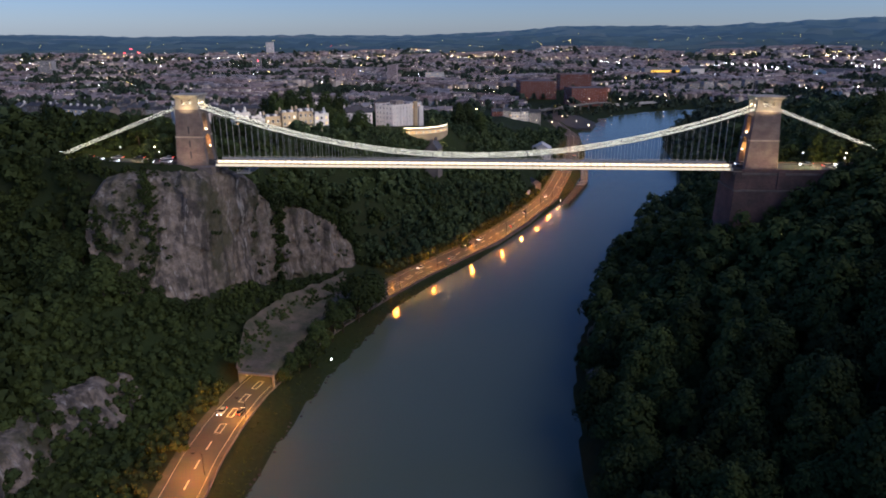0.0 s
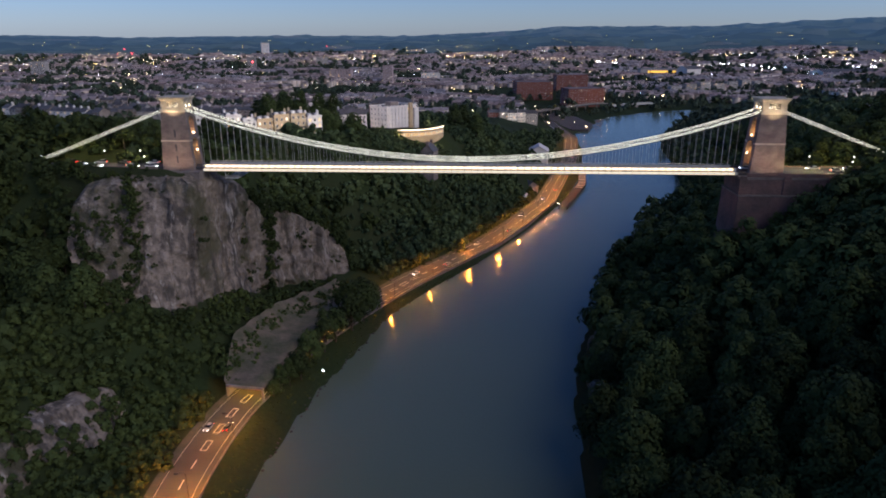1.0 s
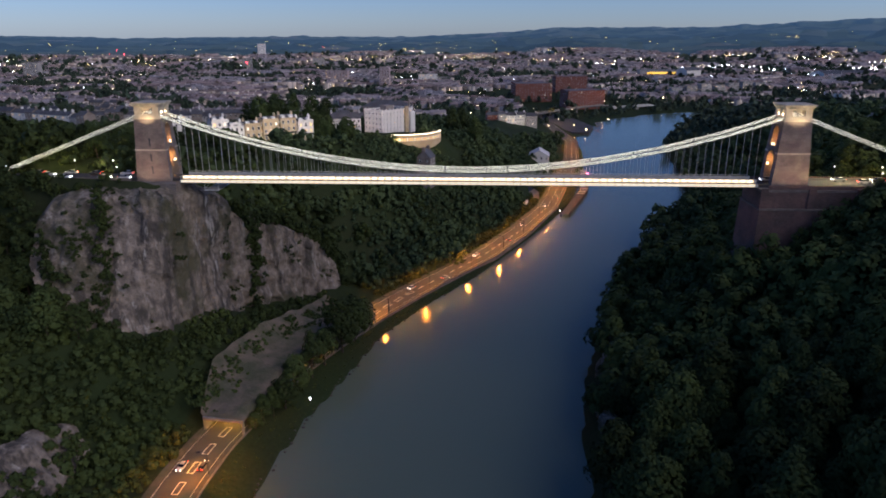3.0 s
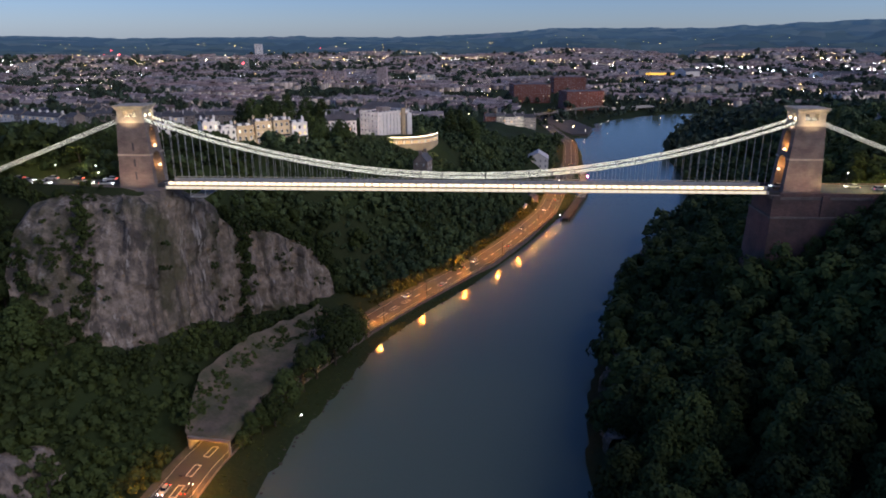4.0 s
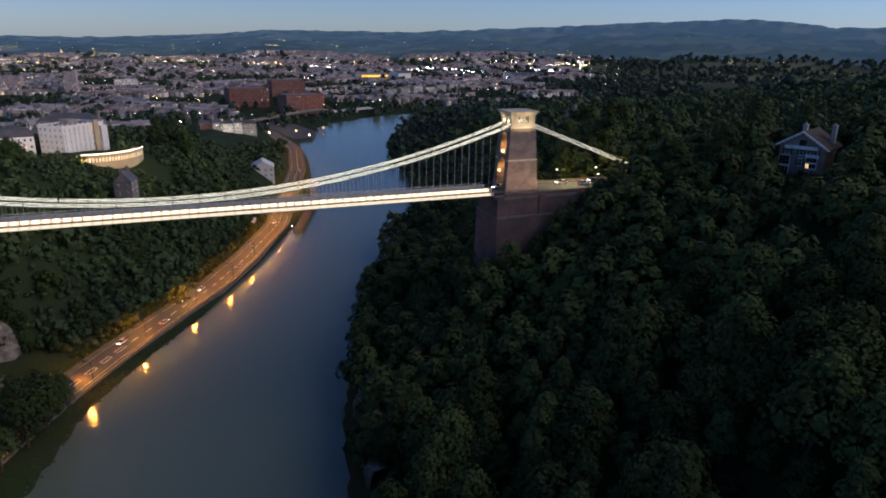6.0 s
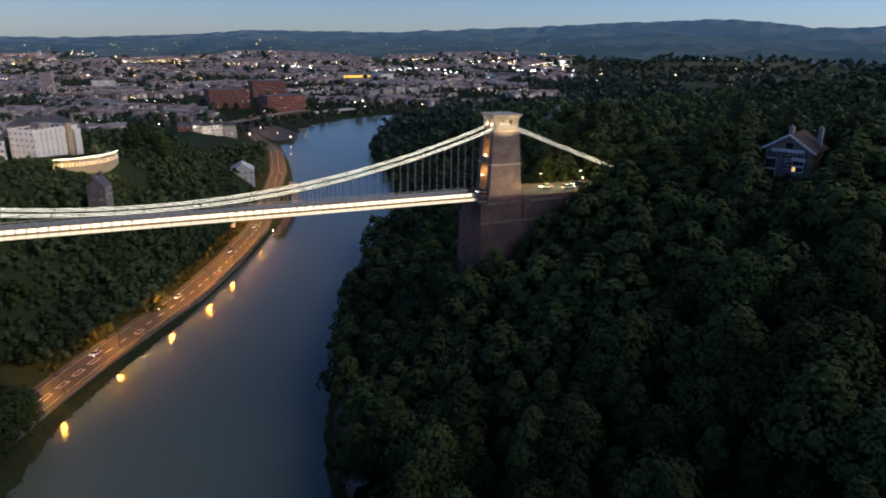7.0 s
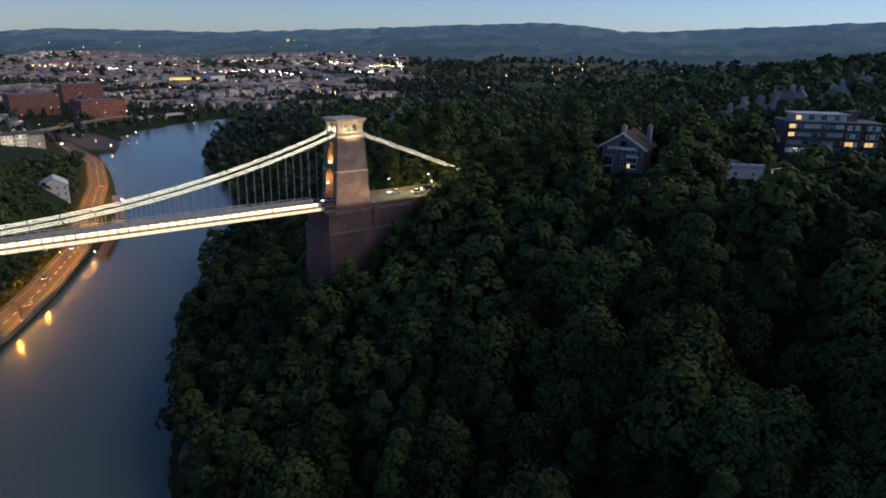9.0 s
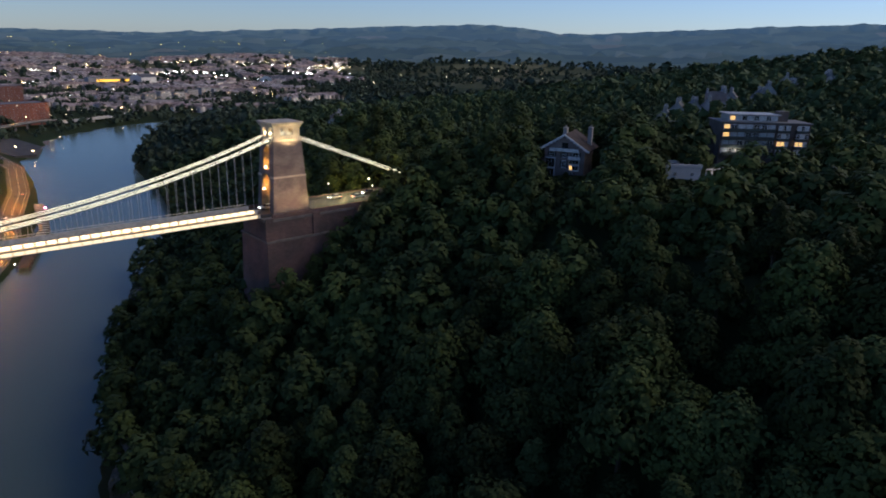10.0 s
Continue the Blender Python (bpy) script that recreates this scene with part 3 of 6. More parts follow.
part("ledge", boxes((96.8, 149.5, -8.6, 8.6, 68.1, 68.75)), M_stone, ab, "weathered stone ledge with pale stains")
part("coping", boxes((97.0, 168, -8.1, 8.1, 74.2, 75.0)), M_stone, ab)
part("roadway", boxes((97.1, 172, -4.6, 4.6, 75.0, 75.9)), M_asphalt, ab)
for s in (-1, 1):
    part("parapet", boxes((99.3, 172, *sorted((s * 7.3, s * 7.8)), 75.0, 76.3)), M_red, ab)
    part("footway", boxes((113.2, 172, *sorted((s * 4.62, s * 7.28)), 75.0, 75.98)), M_pave, ab)

# ---------- trees ----------
def crown_arrays(seed, leaves, radius, height, leaf, lobes, loose=0.28):
    """Leaf clumps as small triangles on a tall cluster of lobes, and a low dark core inside; returns verts and faces."""
    rng = np.random.RandomState(seed)
    cs, rs = [], []
    for k in range(lobes):
        a = k * 2.4 + rng.rand() * 0.8
        t = (k + 0.5) / lobes
        rr = radius * (0.70 * math.sqrt(1 - t ** 1.5) + 0.04) * (0.7 + 0.45 * rng.rand())
        cs.append((rr * math.cos(a), rr * math.sin(a), height * (0.14 + 0.70 * t)))
        rs.append(radius * (0.27 + 0.22 * rng.rand()) * (1.1 - 0.4 * t) * (1.0 if lobes > 6 else 1.3))
    cs, rs = np.array(cs), np.array(rs)
    which = rng.choice(lobes, leaves, p=rs ** 2 / (rs ** 2).sum())
    d = rng.normal(size=(leaves, 3))
    d[:, 2] = np.abs(d[:, 2]) * 1.1 - 0.4
    d /= np.linalg.norm(d, axis=1)[:, None]
    r = rs[which] * (0.86 - 0.3 * loose + (0.18 + 0.5 * loose) * rng.rand(leaves))
    c = cs[which] + d * r[:, None] * np.array([1, 1, 1.15])
    nrm = d + rng.normal(size=(leaves, 3)) * loose
    nrm /= np.linalg.norm(nrm, axis=1)[:, None]
    u = np.cross(nrm, rng.normal(size=(leaves, 3)))
    u /= np.linalg.norm(u, axis=1)[:, None]
    v = np.cross(nrm, u)
    s = leaf * (0.5 + 0.9 * rng.rand(leaves))[:, None]
    u, v = u * s, v * s * 0.8
    verts = np.stack([c - u * 0.8 - v * 0.75, c + u * 1.0 - v * 0.35, c - u * 0.1 + v * 1.15], 1).reshape(-1, 3)
    faces = np.arange(leaves * 3).reshape(-1, 3)
    cv, cf, off = [], [], len(verts)
    for (x, y, z), q in zip(cs, rs):
        q *= 0.62
        cv += [(x, y, z - q * 0.8), (x, y, z + q * 0.95)] + [(x + q * math.cos(k * 1.2566), y + q * math.sin(k * 1.2566), z) for k in range(5)]
        for k in range(5):
            cf += [[off, off + 2 + (k + 1) % 5, off + 2 + k], [off + 1, off + 2 + k, off + 2 + (k + 1) % 5]]
        off += 7
    return np.vstack([verts, np.array(cv)]), np.vstack([faces, np.array(cf, dtype=int)])


def trunk_mesh(seed, h, r):
    rng = random.Random(seed)
    bm = bmesh.new()
    lean = (rng.uniform(-0.4, 0.4), rng.uniform(-0.4, 0.4))
    tube(bm, [(0, 0, -1.5), (0, 0, h * 0.3), (lean[0], lean[1], h * 0.75)], [r * 1.3, r, r * 0.5], 7)
    for k in range(4):
        a = k * 1.57 + rng.random()
        tube(bm, [(0, 0, h * (0.3 + 0.08 * k)), (math.cos(a) * h * 0.15, math.sin(a) * h * 0.15, h * 0.55), (math.cos(a) * h * 0.28, math.sin(a) * h * 0.28, h * 0.7)], [r * 0.5, r * 0.35, r * 0.12], 5)
    me = bpy.data.meshes.new("trunk")
    bm.to_mesh(me)
    bm.free()
    me.materials.append(M_bark)
    return me


def clumped_crown(seed, leaves, radius, height, leaf, lobes, taper):
    """A domed crown of overlapping lobes covered with many little leaves; taper draws the top in."""
    rng = np.random.RandomState(seed)
    cs, rs = [], []
    for k in range(lobes):
        a = k * 2.4 + rng.rand() * 0.9
        t = (k + 0.5) / lobes
        rr = radius * (0.66 * (1 - t ** 1.8) ** (0.5 + taper) + 0.02) * (0.8 + 0.35 * rng.rand())
        cs.append((rr * math.cos(a), rr * math.sin(a), height * (0.12 + 0.72 * t)))
        rs.append(radius * (0.3 + 0.17 * rng.rand()) * (1.15 - 0.45 * t))
    cs, rs = np.array(cs), np.array(rs)
    which = rng.choice(lobes, leaves, p=rs ** 2 / (rs ** 2).sum())
    d = rng.normal(size=(leaves, 3))
    d[:, 2] = np.abs(d[:, 2]) * 1.1 - 0.3
    d /= np.linalg.norm(d, axis=1)[:, None]
    # twigs: leaves gather round fixed directions on each lobe
    twig = rng.normal(size=(60, 3))
    twig[:, 2] = np.abs(twig[:, 2]) - 0.3
    twig /= np.linalg.norm(twig, axis=1)[:, None]
    near_ = twig[np.argmax(d @ twig.T, axis=1)]
    d2 = d * 0.6 + near_ * 0.4
    d2 /= np.linalg.norm(d2, axis=1)[:, None]
    lift = (d * near_).sum(1) ** 6
    c = cs[which] + d2 * (rs[which] * (0.82 + 0.2 * lift + 0.16 * rng.rand(leaves)))[:, None]
    dome = c - np.array([0, 0, height * 0.3])
    dome /= np.linalg.norm(dome, axis=1)[:, None]
    nrm = d * 0.5 + dome * 0.6 + rng.normal(size=(leaves, 3)) * 0.24
    nrm /= np.linalg.norm(nrm, axis=1)[:, None]
    u = np.cross(nrm, rng.normal(size=(leaves, 3)))
    u /= np.linalg.norm(u, axis=1)[:, None]
    v = np.cross(nrm, u)
    q = leaf * (0.55 + 0.8 * rng.rand(leaves))[:, None]
    u, v = u * q, v * q * 0.8
    verts = np.stack([c - u * 0.8 - v * 0.75, c + u - v * 0.35, c - u * 0.1 + v * 1.15], 1).reshape(-1, 3)
    faces = np.arange(leaves * 3).reshape(-1, 3)
    cv, cf, off = [], [], len(verts)
    for (x, y, z), r in zip(cs, rs):
        r *= 0.62
        cv += [(x, y, z - r), (x, y, z + r * 0.98)] + [(x + r * math.cos(k * 1.047), y + r * math.sin(k * 1.047), z + 0.2 * r) for k in range(6)]
        for k in range(6):
            cf += [[off, off + 2 + (k + 1) % 6, off + 2 + k], [off + 1, off + 2 + k, off + 2 + (k + 1) % 6]]
        off += 8
    return np.vstack([verts, np.array(cv)]), np.vstack([faces, np.array(cf, dtype=int)])


TREES = []
for k, (r_, h_, n_, tp_) in enumerate(((5.0, 10.5, 16, 0.0), (4.4, 13.0, 17, 0.3), (5.6, 10.0, 18, -0.1), (3.7, 14.0, 15, 0.6), (4.9, 12.0, 18, 0.1), (4.2, 10.0, 13, 0.15), (5.3, 13.0, 20, 0.1), (3.4, 11.5, 13, 0.4), (5.0, 11.0, 15, -0.1))):
    v, f = clumped_crown(40 + k, 2250, r_, h_, 0.32, n_, tp_)
    TREES.append((trunk_mesh(k, 11, 0.28), from_arrays("crown", v + np.array([0, 0, 3.0]), f, M_leaf)))
NEAR = [clumped_crown(80 + k, 560, 4.7 + 0.5 * (k % 3), 10.0 + 1.4 * (k % 3), 0.62, 7, (0.0, 0.4, 0.1)[k % 3]) for k in range(6)]
MID = [crown_arrays(180 + k, 250, 5.1, 9.5 + (k % 3), 1.1, 5) for k in range(6)]
THIN = [crown_arrays(200 + k, 140, 4.8 + 0.4 * (k % 2), 10 + 1.5 * (k % 3), 1.15, 4, 0.4) for k in range(6)]
FEW = [crown_arrays(220 + k, 74, 5.0, 9.5 + (k % 3), 1.6, 3) for k in range(6)]
FAR = [crown_arrays(90 + k, 36, 5.2, 9, 2.2, 2) for k in range(5)]
BUSH = [crown_arrays(120 + k, 120, 5.0, 7.5, 1.2, 3) for k in range(4)]


def plant(x, y, s, k, label="dense dark green broadleaved tree on the gorge side"):
    tr, cr = TREES[k % len(TREES)]
    root = thing("tree", label, "tree", Matrix.Translation((x, y, float(land(x, y)) - 0.4)) @ Matrix.Rotation(random.random() * 6.28, 4, "Z") @ Matrix.Scale(s, 4), "trees of the gorge")
    a, c = new("trunk", tr), new("crown", cr)
    a.parent = c.parent = root
    return root


def woods(name, label, spots, protos, material):
    """Joined mass of trees past counting."""
    vs, fs, off = [], [], 0
    rng = np.random.RandomState(len(spots))
    for i, (x, y, z, s) in enumerate(spots):
        v, f = protos[i % len(protos)]
        a = rng.rand() * 6.28
        rot = np.array([[math.cos(a), -math.sin(a), 0], [math.sin(a), math.cos(a), 0], [0, 0, 1]])
        vs.append((v * s) @ rot.T + np.array([x, y, z]))
        fs.append(f + off)
        off += len(v)
    ob = new(name, from_arrays(name, np.vstack(vs), np.vstack(fs), material))
    return tagged(ob, label, "woodland", kind="stuff")


def scatter(x0, x1, y0, y1, step, seed, keep):
    rng = np.random.RandomState(seed)
    gx_, gy_ = np.meshgrid(np.arange(x0, x1, step), np.arange(y0, y1, step))
    px = (gx_ + (rng.rand(*gx_.shape) - 0.5) * step * 0.9).ravel()
    py = (gy_ + (rng.rand(*gy_.shape) - 0.5) * step * 0.9).ravel()
    m = keep(px, py)
    px, py = px[m], py[m]
    return px, py, land(px, py), 0.58 + 0.85 * rng.rand(len(px)) ** 1.5


def clear_west(x, y):
    """Wooded ground west of the river, clear of the bridge head, road and houses."""
    e = x - at(BANK_R, y)
    m = (e > 4.5) & ~((np.abs(y) < 10) & (x > 86) & (x < 146)) & ~((np.abs(y) < 5) & (x > 140) & (x < 175))
    m &= ~((np.abs(y + 1) < 7) & (x >= 170) & (x < 300))
    for hx, hy, r, reach in HOUSES_W:
        ux, uy = 14 - hx, -180 - hy
        ln = math.hypot(ux, uy)
        ux, uy = ux / ln, uy / ln
        t = np.clip((x - hx) * ux + (y - hy) * uy, 0, reach)
        m &= np.hypot(x - hx - t * ux, y - hy - t * uy) > r
    return m


VILLAS = [(318, 2), (345, 11), (354, 7), (366, 5), (386, 12), (406, 18), (424, 22), (438, 10), (470, 20), (495, 9), (522, 26), (556, 45), (580, 25), (612, 36)]
HOUSES_W = [(x_, y_, 8.5, 30) for x_, y_ in VILLAS] + [(270, 230, 9, 20), (180, -50, 10, 30), (231, -75, 12, 34), (246, -88, 12, 34), (252, -97, 10, 20), (198, -80, 10, 32), (228, -71, 6, 10), (262, -92, 8, 0)]
px, py, pz, ps = scatter(20, 215, -190, 110, 6.9, 1, clear_west)
near = np.argsort(np.hypot(px - 10, py + 190))
pick = near[:296]
for j, i in enumerate(pick):
    plant(px[i], py[i], ps[i] * 1.16, j * 5 + int(px[i]))
rest = near[296:]
woods("woodland_scarp", "dense dark broadleaved wood on the far gorge side", [(px[i], py[i], pz[i], ps[i] * 1.16) for i in rest], NEAR, M_leaf)
px, py, pz, ps = scatter(60, 420, -200, 320, 9.6, 2, lambda x, y: clear_west(x, y) & ((x > 215) | (y > 110)) & (y > -205 + 0.2 * (x - 14)))
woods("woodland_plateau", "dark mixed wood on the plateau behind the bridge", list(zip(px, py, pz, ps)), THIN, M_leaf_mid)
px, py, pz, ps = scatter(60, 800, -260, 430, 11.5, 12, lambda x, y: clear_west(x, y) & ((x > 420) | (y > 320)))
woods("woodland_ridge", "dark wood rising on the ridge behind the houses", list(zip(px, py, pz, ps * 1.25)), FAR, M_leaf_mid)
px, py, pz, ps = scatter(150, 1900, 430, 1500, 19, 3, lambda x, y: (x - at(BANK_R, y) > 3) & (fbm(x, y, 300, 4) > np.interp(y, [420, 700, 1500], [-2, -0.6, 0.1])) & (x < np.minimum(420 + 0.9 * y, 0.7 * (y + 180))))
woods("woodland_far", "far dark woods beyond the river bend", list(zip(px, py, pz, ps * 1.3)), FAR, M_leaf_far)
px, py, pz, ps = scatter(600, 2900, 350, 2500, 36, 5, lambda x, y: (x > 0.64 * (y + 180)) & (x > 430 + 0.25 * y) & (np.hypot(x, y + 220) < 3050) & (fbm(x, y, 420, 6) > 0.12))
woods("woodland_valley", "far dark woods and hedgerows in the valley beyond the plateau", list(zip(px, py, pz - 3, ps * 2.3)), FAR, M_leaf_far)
# low garden shrubs round the houses
px, py, pz, ps = scatter(150, 330, -125, 40, 3.4, 44, lambda x, y: ~clear_west(x, y) & (np.abs(y) > 9) & (np.hypot(x - 180, y + 50) > 10) & (np.hypot(x - 233, y + 76) > 11) & (np.hypot(x - 246, y + 88) > 11) & (np.hypot(x - 200, y + 76) > 7) & (fbm(x, y, 14, 47) > -0.45))
woods("garden_shrubs", "low dark shrubs and hedges in the gardens", list(zip(px, py, pz - 0.5, ps * 0.3)), BUSH, M_leaf)

# ---------- cliffs ----------
def cliff(name, label, line, u_step, nv, amp, seed):
    """A rock face between a foot line and a top line: stations hold foot x, y, z and top x, y, z. Broken into buttresses and blocks."""
    line = np.array(line, float)
    mid = (line[:, :2] + line[:, 3:5]) / 2
    d = np.r_[0, np.cumsum(np.hypot(np.diff(mid[:, 0]), np.diff(mid[:, 1])))]
    us = np.arange(0, d[-1], u_step)
    P = np.stack([np.interp(us, d, line[:, k]) for k in range(6)], 1)
    mx_, my_ = np.interp(us, d, mid[:, 0]), np.interp(us, d, mid[:, 1])
    tx, ty = np.gradient(mx_), np.gradient(my_)
    ln = np.hypot(tx, ty)
    nx_, ny_ = ty / ln, -tx / ln
    verts = []
    for i, u in enumerate(us):
        for j in range(nv + 1):
            t = j / nv
            bx, by, z = (P[i, k] + (P[i, k + 3] - P[i, k]) * t for k in range(3))
            warp = noise.noise(Vector((u * 0.04, z * 0.04, seed + 3))) * 3
            big = noise.ridged_multi_fractal(Vector((u * 0.055 + 0.1 * warp, z * 0.012, seed)), 0.9, 2.1, 4, 1.0, 2.0) * 1.7
            big += 0.5 * math.sin(z * 0.55 + u * 0.12 + 2.5 * warp) * (u > 55)
            gully = -2.6 * max(0.0, 1 - abs(noise.noise(Vector((u * 0.035, z * 0.008, seed + 11)))) / 0.12)
            blk = noise.cell(Vector((u * 0.21 + 0.15 * warp, z * 0.06 + u * 0.03, seed))) * 0.8
            blk2 = noise.cell(Vector((u * 0.5, z * 0.2 + u * 0.12, seed + 9))) * 0.35
            fine = noise.turbulence(Vector((u * 0.5, z * 0.3, seed + 5)), 3, False) * 0.7
            o = amp * (big + gully + blk + blk2 + fine - 2.0) - 4.0 * max(0, t - 0.95) / 0.05
            verts.append((bx + nx_[i] * o, by + ny_[i] * o, z + 0.4 * blk2))
    n1 = nv + 1
    I = (np.arange(len(us) - 1)[:, None] * n1 + np.arange(nv)[None, :]).ravel()
    F = np.stack([I, I + n1, I + n1 + 1, I + 1], 1)
    ob = new(name, from_arrays(name, np.array(verts), F, M_rock))
    return tagged(ob, label, "cliff", kind="structure")


cliff("cliff", "fissured grey and ochre limestone cliff under the bridge tower", [(-133, -40, 56, -137, -27, 66), (-129, -44, 48, -134, -20, 73), (-121, -47, 39, -127, -16, 75), (-110, -43, 31, -117, -16, 75), (-102, -37, 27, -106, -17, 75), (-97, -27, 23, -98.5, -16, 74.5), (-94.5, -14, 19, -96, -7, 74.5), (-92, -2, 15, -94, 3, 73), (-89.5, 9, 12, -91, 12, 69), (-86, 19, 10, -88.5, 20, 63), (-84, 24, 9.5, -87.5, 27, 50), (-80, 30, 9, -85, 32, 53), (-72, 42, 8.5, -78, 46, 46), (-63, 54, 8, -67, 60, 36), (-57, 62, 8, -60, 66, 20)], 0.65, 75, 1.0, 3.0)
cliff("rock_slope", "grey broken rock outcrop in scrub above the road", [(-97, -190, 8, -112, -188, 30), (-99, -140, 8, -114, -138, 30), (-99, -112, 8, -113, -110, 28), (-99, -96, 9, -112, -93, 27), (-98, -84, 10, -110, -80, 25), (-97, -74, 12, -106, -70, 22)], 0.9, 30, 0.8, 21.0)


def right_bank(y0, y1, off):
    return [(float(at(BANK_R, y)) + off, y, WATER - 1, float(at(BANK_R, y)) + off + 2, y, 9 + 7 * abs(math.sin(y * 0.09))) for y in range(y1, y0, -8)]


cliff("river_cliff", "low grey limestone face at the wooded river edge", right_bank(-60, 140, 4.0), 0.9, 14, 0.8, 40.0)


# ---------- riverside road ----------
def along(table, y0, y1, step):
    """Stations along a road: points and left-hand normals, at equal distances."""
    ys = np.arange(y0, y1, 1.0)
    xs = at(table, ys)
    k = np.ones(9) / 9
    xs = np.convolve(np.pad(xs, 4, mode="edge"), k, "valid")
    d = np.r_[0, np.cumsum(np.hypot(np.diff(xs), np.diff(ys)))]
    s = np.arange(0, d[-1], step)
    x, y = np.interp(s, d, xs), np.interp(s, d, ys)
    tx, ty = np.gradient(x), np.gradient(y)
    ln = np.hypot(tx, ty)
    return x, y, tx / ln, ty / ln


def ribbon(name, st, o0, o1, z0, z1, material, parent=None, skirt=0.0):
    """A strip from offset o0 to o1 (to the right of travel), with a drop at each edge."""
    x, y, tx, ty = st
    bm = bmesh.new()
    prev = None
    for i in range(len(x)):
        a = (x[i] + ty[i] * o0, y[i] - tx[i] * o0)
        c = (x[i] + ty[i] * o1, y[i] - tx[i] * o1)
        row = [bm.verts.new((*a, z0 - skirt)), bm.verts.new((*a, z0)), bm.verts.new((*c, z1)), bm.verts.new((*c, z1 - skirt))]
        if prev:
            for k in range(3):
                bm.faces.new((prev[k], row[k], row[k + 1], prev[k + 1]))
        prev = row
    bmesh.ops.recalc_face_normals(bm, faces=bm.faces)
    return part(name, bm, material, parent)


RZ = 7.62
st = along(ROAD, -330, 690, 3.0)
road = ribbon("road", st, -6.0, 5.0, RZ, RZ, M_asphalt, None, 0.5)
tagged(road, "grey asphalt riverside road lit by orange lamps", "road", kind="structure")
pv = ribbon("pavement", st, 5.0, 6.4, RZ + 0.13, RZ + 0.13, M_pave, None, 0.6)
tagged(pv, "pale slab pavement with a raised kerb along the river road", "pavement", kind="structure")
M_verge = mat("worn_verge", (0.085, 0.078, 0.062), 0.95, 0.5, 0.25, 0.4, 2.0, color2=(0.05, 0.055, 0.035), dist=0.1)
vg = ribbon("pavement_inner", st, -8.0, -6.0, RZ + 0.4, RZ + 0.13, M_verge, None, 0.8)
tagged(vg, "worn grassy verge at the cliff side of the road", "pavement", kind="structure")
qw = ribbon("quay_wall", st, 6.4, 6.75, RZ + 0.2, RZ + 0.2, M_stone, None, 2.4)
tagged(qw, "low dark stone river wall beside the pavement", "wall", kind="structure")
for o in (-5.6, 4.6):
    tagged(ribbon("edge_line", st, o - 0.06, o + 0.06, RZ + 0.012, RZ + 0.012, M_white, road), "")

st9 = along(ROAD, -330, 560, 9.0)
bm = boxes((-2.1, 2.1, -0.2, 0.2, 0.0, 0.012))
DASH = bpy.data.meshes.new("road_dash")
bm.to_mesh(DASH)
bm.free()
DASH.materials.append(M_white)
bm = boxes((-2.6, 2.6, -1.0, -0.75, 0, 0.012), (-2.6, 2.6, 0.75, 1.0, 0, 0.012), (-2.6, -2.35, -0.74, 0.74, 0, 0.012), (2.35, 2.6, -0.74, 0.74, 0, 0.012))
HATCH = bpy.data.meshes.new("road_box_mark")
bm.to_mesh(HATCH)
bm.free()
HATCH.materials.append(M_white)
for i in range(len(st9[0])):
    x, y, tx, ty = (a[i] for a in st9)
    ob = new("road_dash", HATCH if (-84 < y < -20 or 30 < y < 70) else DASH)
    ob.matrix_basis = Matrix.Translation((x, y, RZ + 0.014)) @ Matrix.Rotation(math.atan2(ty, tx), 4, "Z")
    ob.parent = road

# rock gallery over the road
gal = thing("rock_gallery", "concrete rock shelter over the road with an earth-covered roof", "road shelter")
sg = along(ROAD, -52, 33, 2.0)
ngal = len(sg[0])
bm = bmesh.new()
prev = None
rng = np.random.RandomState(5)
for i in range(ngal):
    x, y, tx, ty = (a[i] for a in sg)
    t = i / (ngal - 1)
    base = 12.6 + 3.0 * math.sin(math.pi * min(1, t * 1.25)) ** 0.8
    row = []
    reach = min(1, 0.1 + t * 4)
    for k, (o, dz) in enumerate(((-6.5 - 9.5 * reach, 5.4), (-6.4 - 6 * reach, 3.6), (-6.3 - 3 * reach, 2.0), (-6.0, 1.0), (-2, 0.6), (2.5, 0.2), (6.4, 0.0))):
        row.append(bm.verts.new((x + ty * o, y - tx * o, base + dz * (0.25 + 0.75 * min(1, t * 4)) + (noise.noise(Vector((x * 0.16, y * 0.16, k * 0.7))) * 1.3 + (rng.rand() - 0.5) * 0.2) * (k < 6))))
    row.append(bm.verts.new((x + ty * 6.4, y - tx * 6.4, 11.9)))
    row.append(bm.verts.new((x - ty * 6.6, y + tx * 6.6, 11.9)))
    if prev:
        for k in range(len(row) - 1):
            bm.faces.new((prev[k], row[k], row[k + 1], prev[k + 1]))
    else:
        bm.faces.new(row)
    prev = row
bmesh.ops.recalc_face_normals(bm, faces=bm.faces)
M_earth = mat("bare_earth", (0.19, 0.142, 0.098), 0.95, 0.5, 0.16, 0.8, 0.9, color2=(0.085, 0.085, 0.045), dist=0.4)
ob = part("roof", bm, M_earth, gal, "earth and scree over a concrete slab")
for p in ob.data.polygons:
    p.use_smooth = True
x, y, tx, ty = (a[0] for a in sg)
m0 = Matrix.Translation((x, y, 0)) @ Matrix.Rotation(math.atan2(ty, tx) - math.pi / 2, 4, "Z")
ob = part("portal_beam", boxes((-6.7, 6.6, -0.5, -0.05, 11.8, 12.7)), M_concrete, gal)
ob.matrix_basis = m0
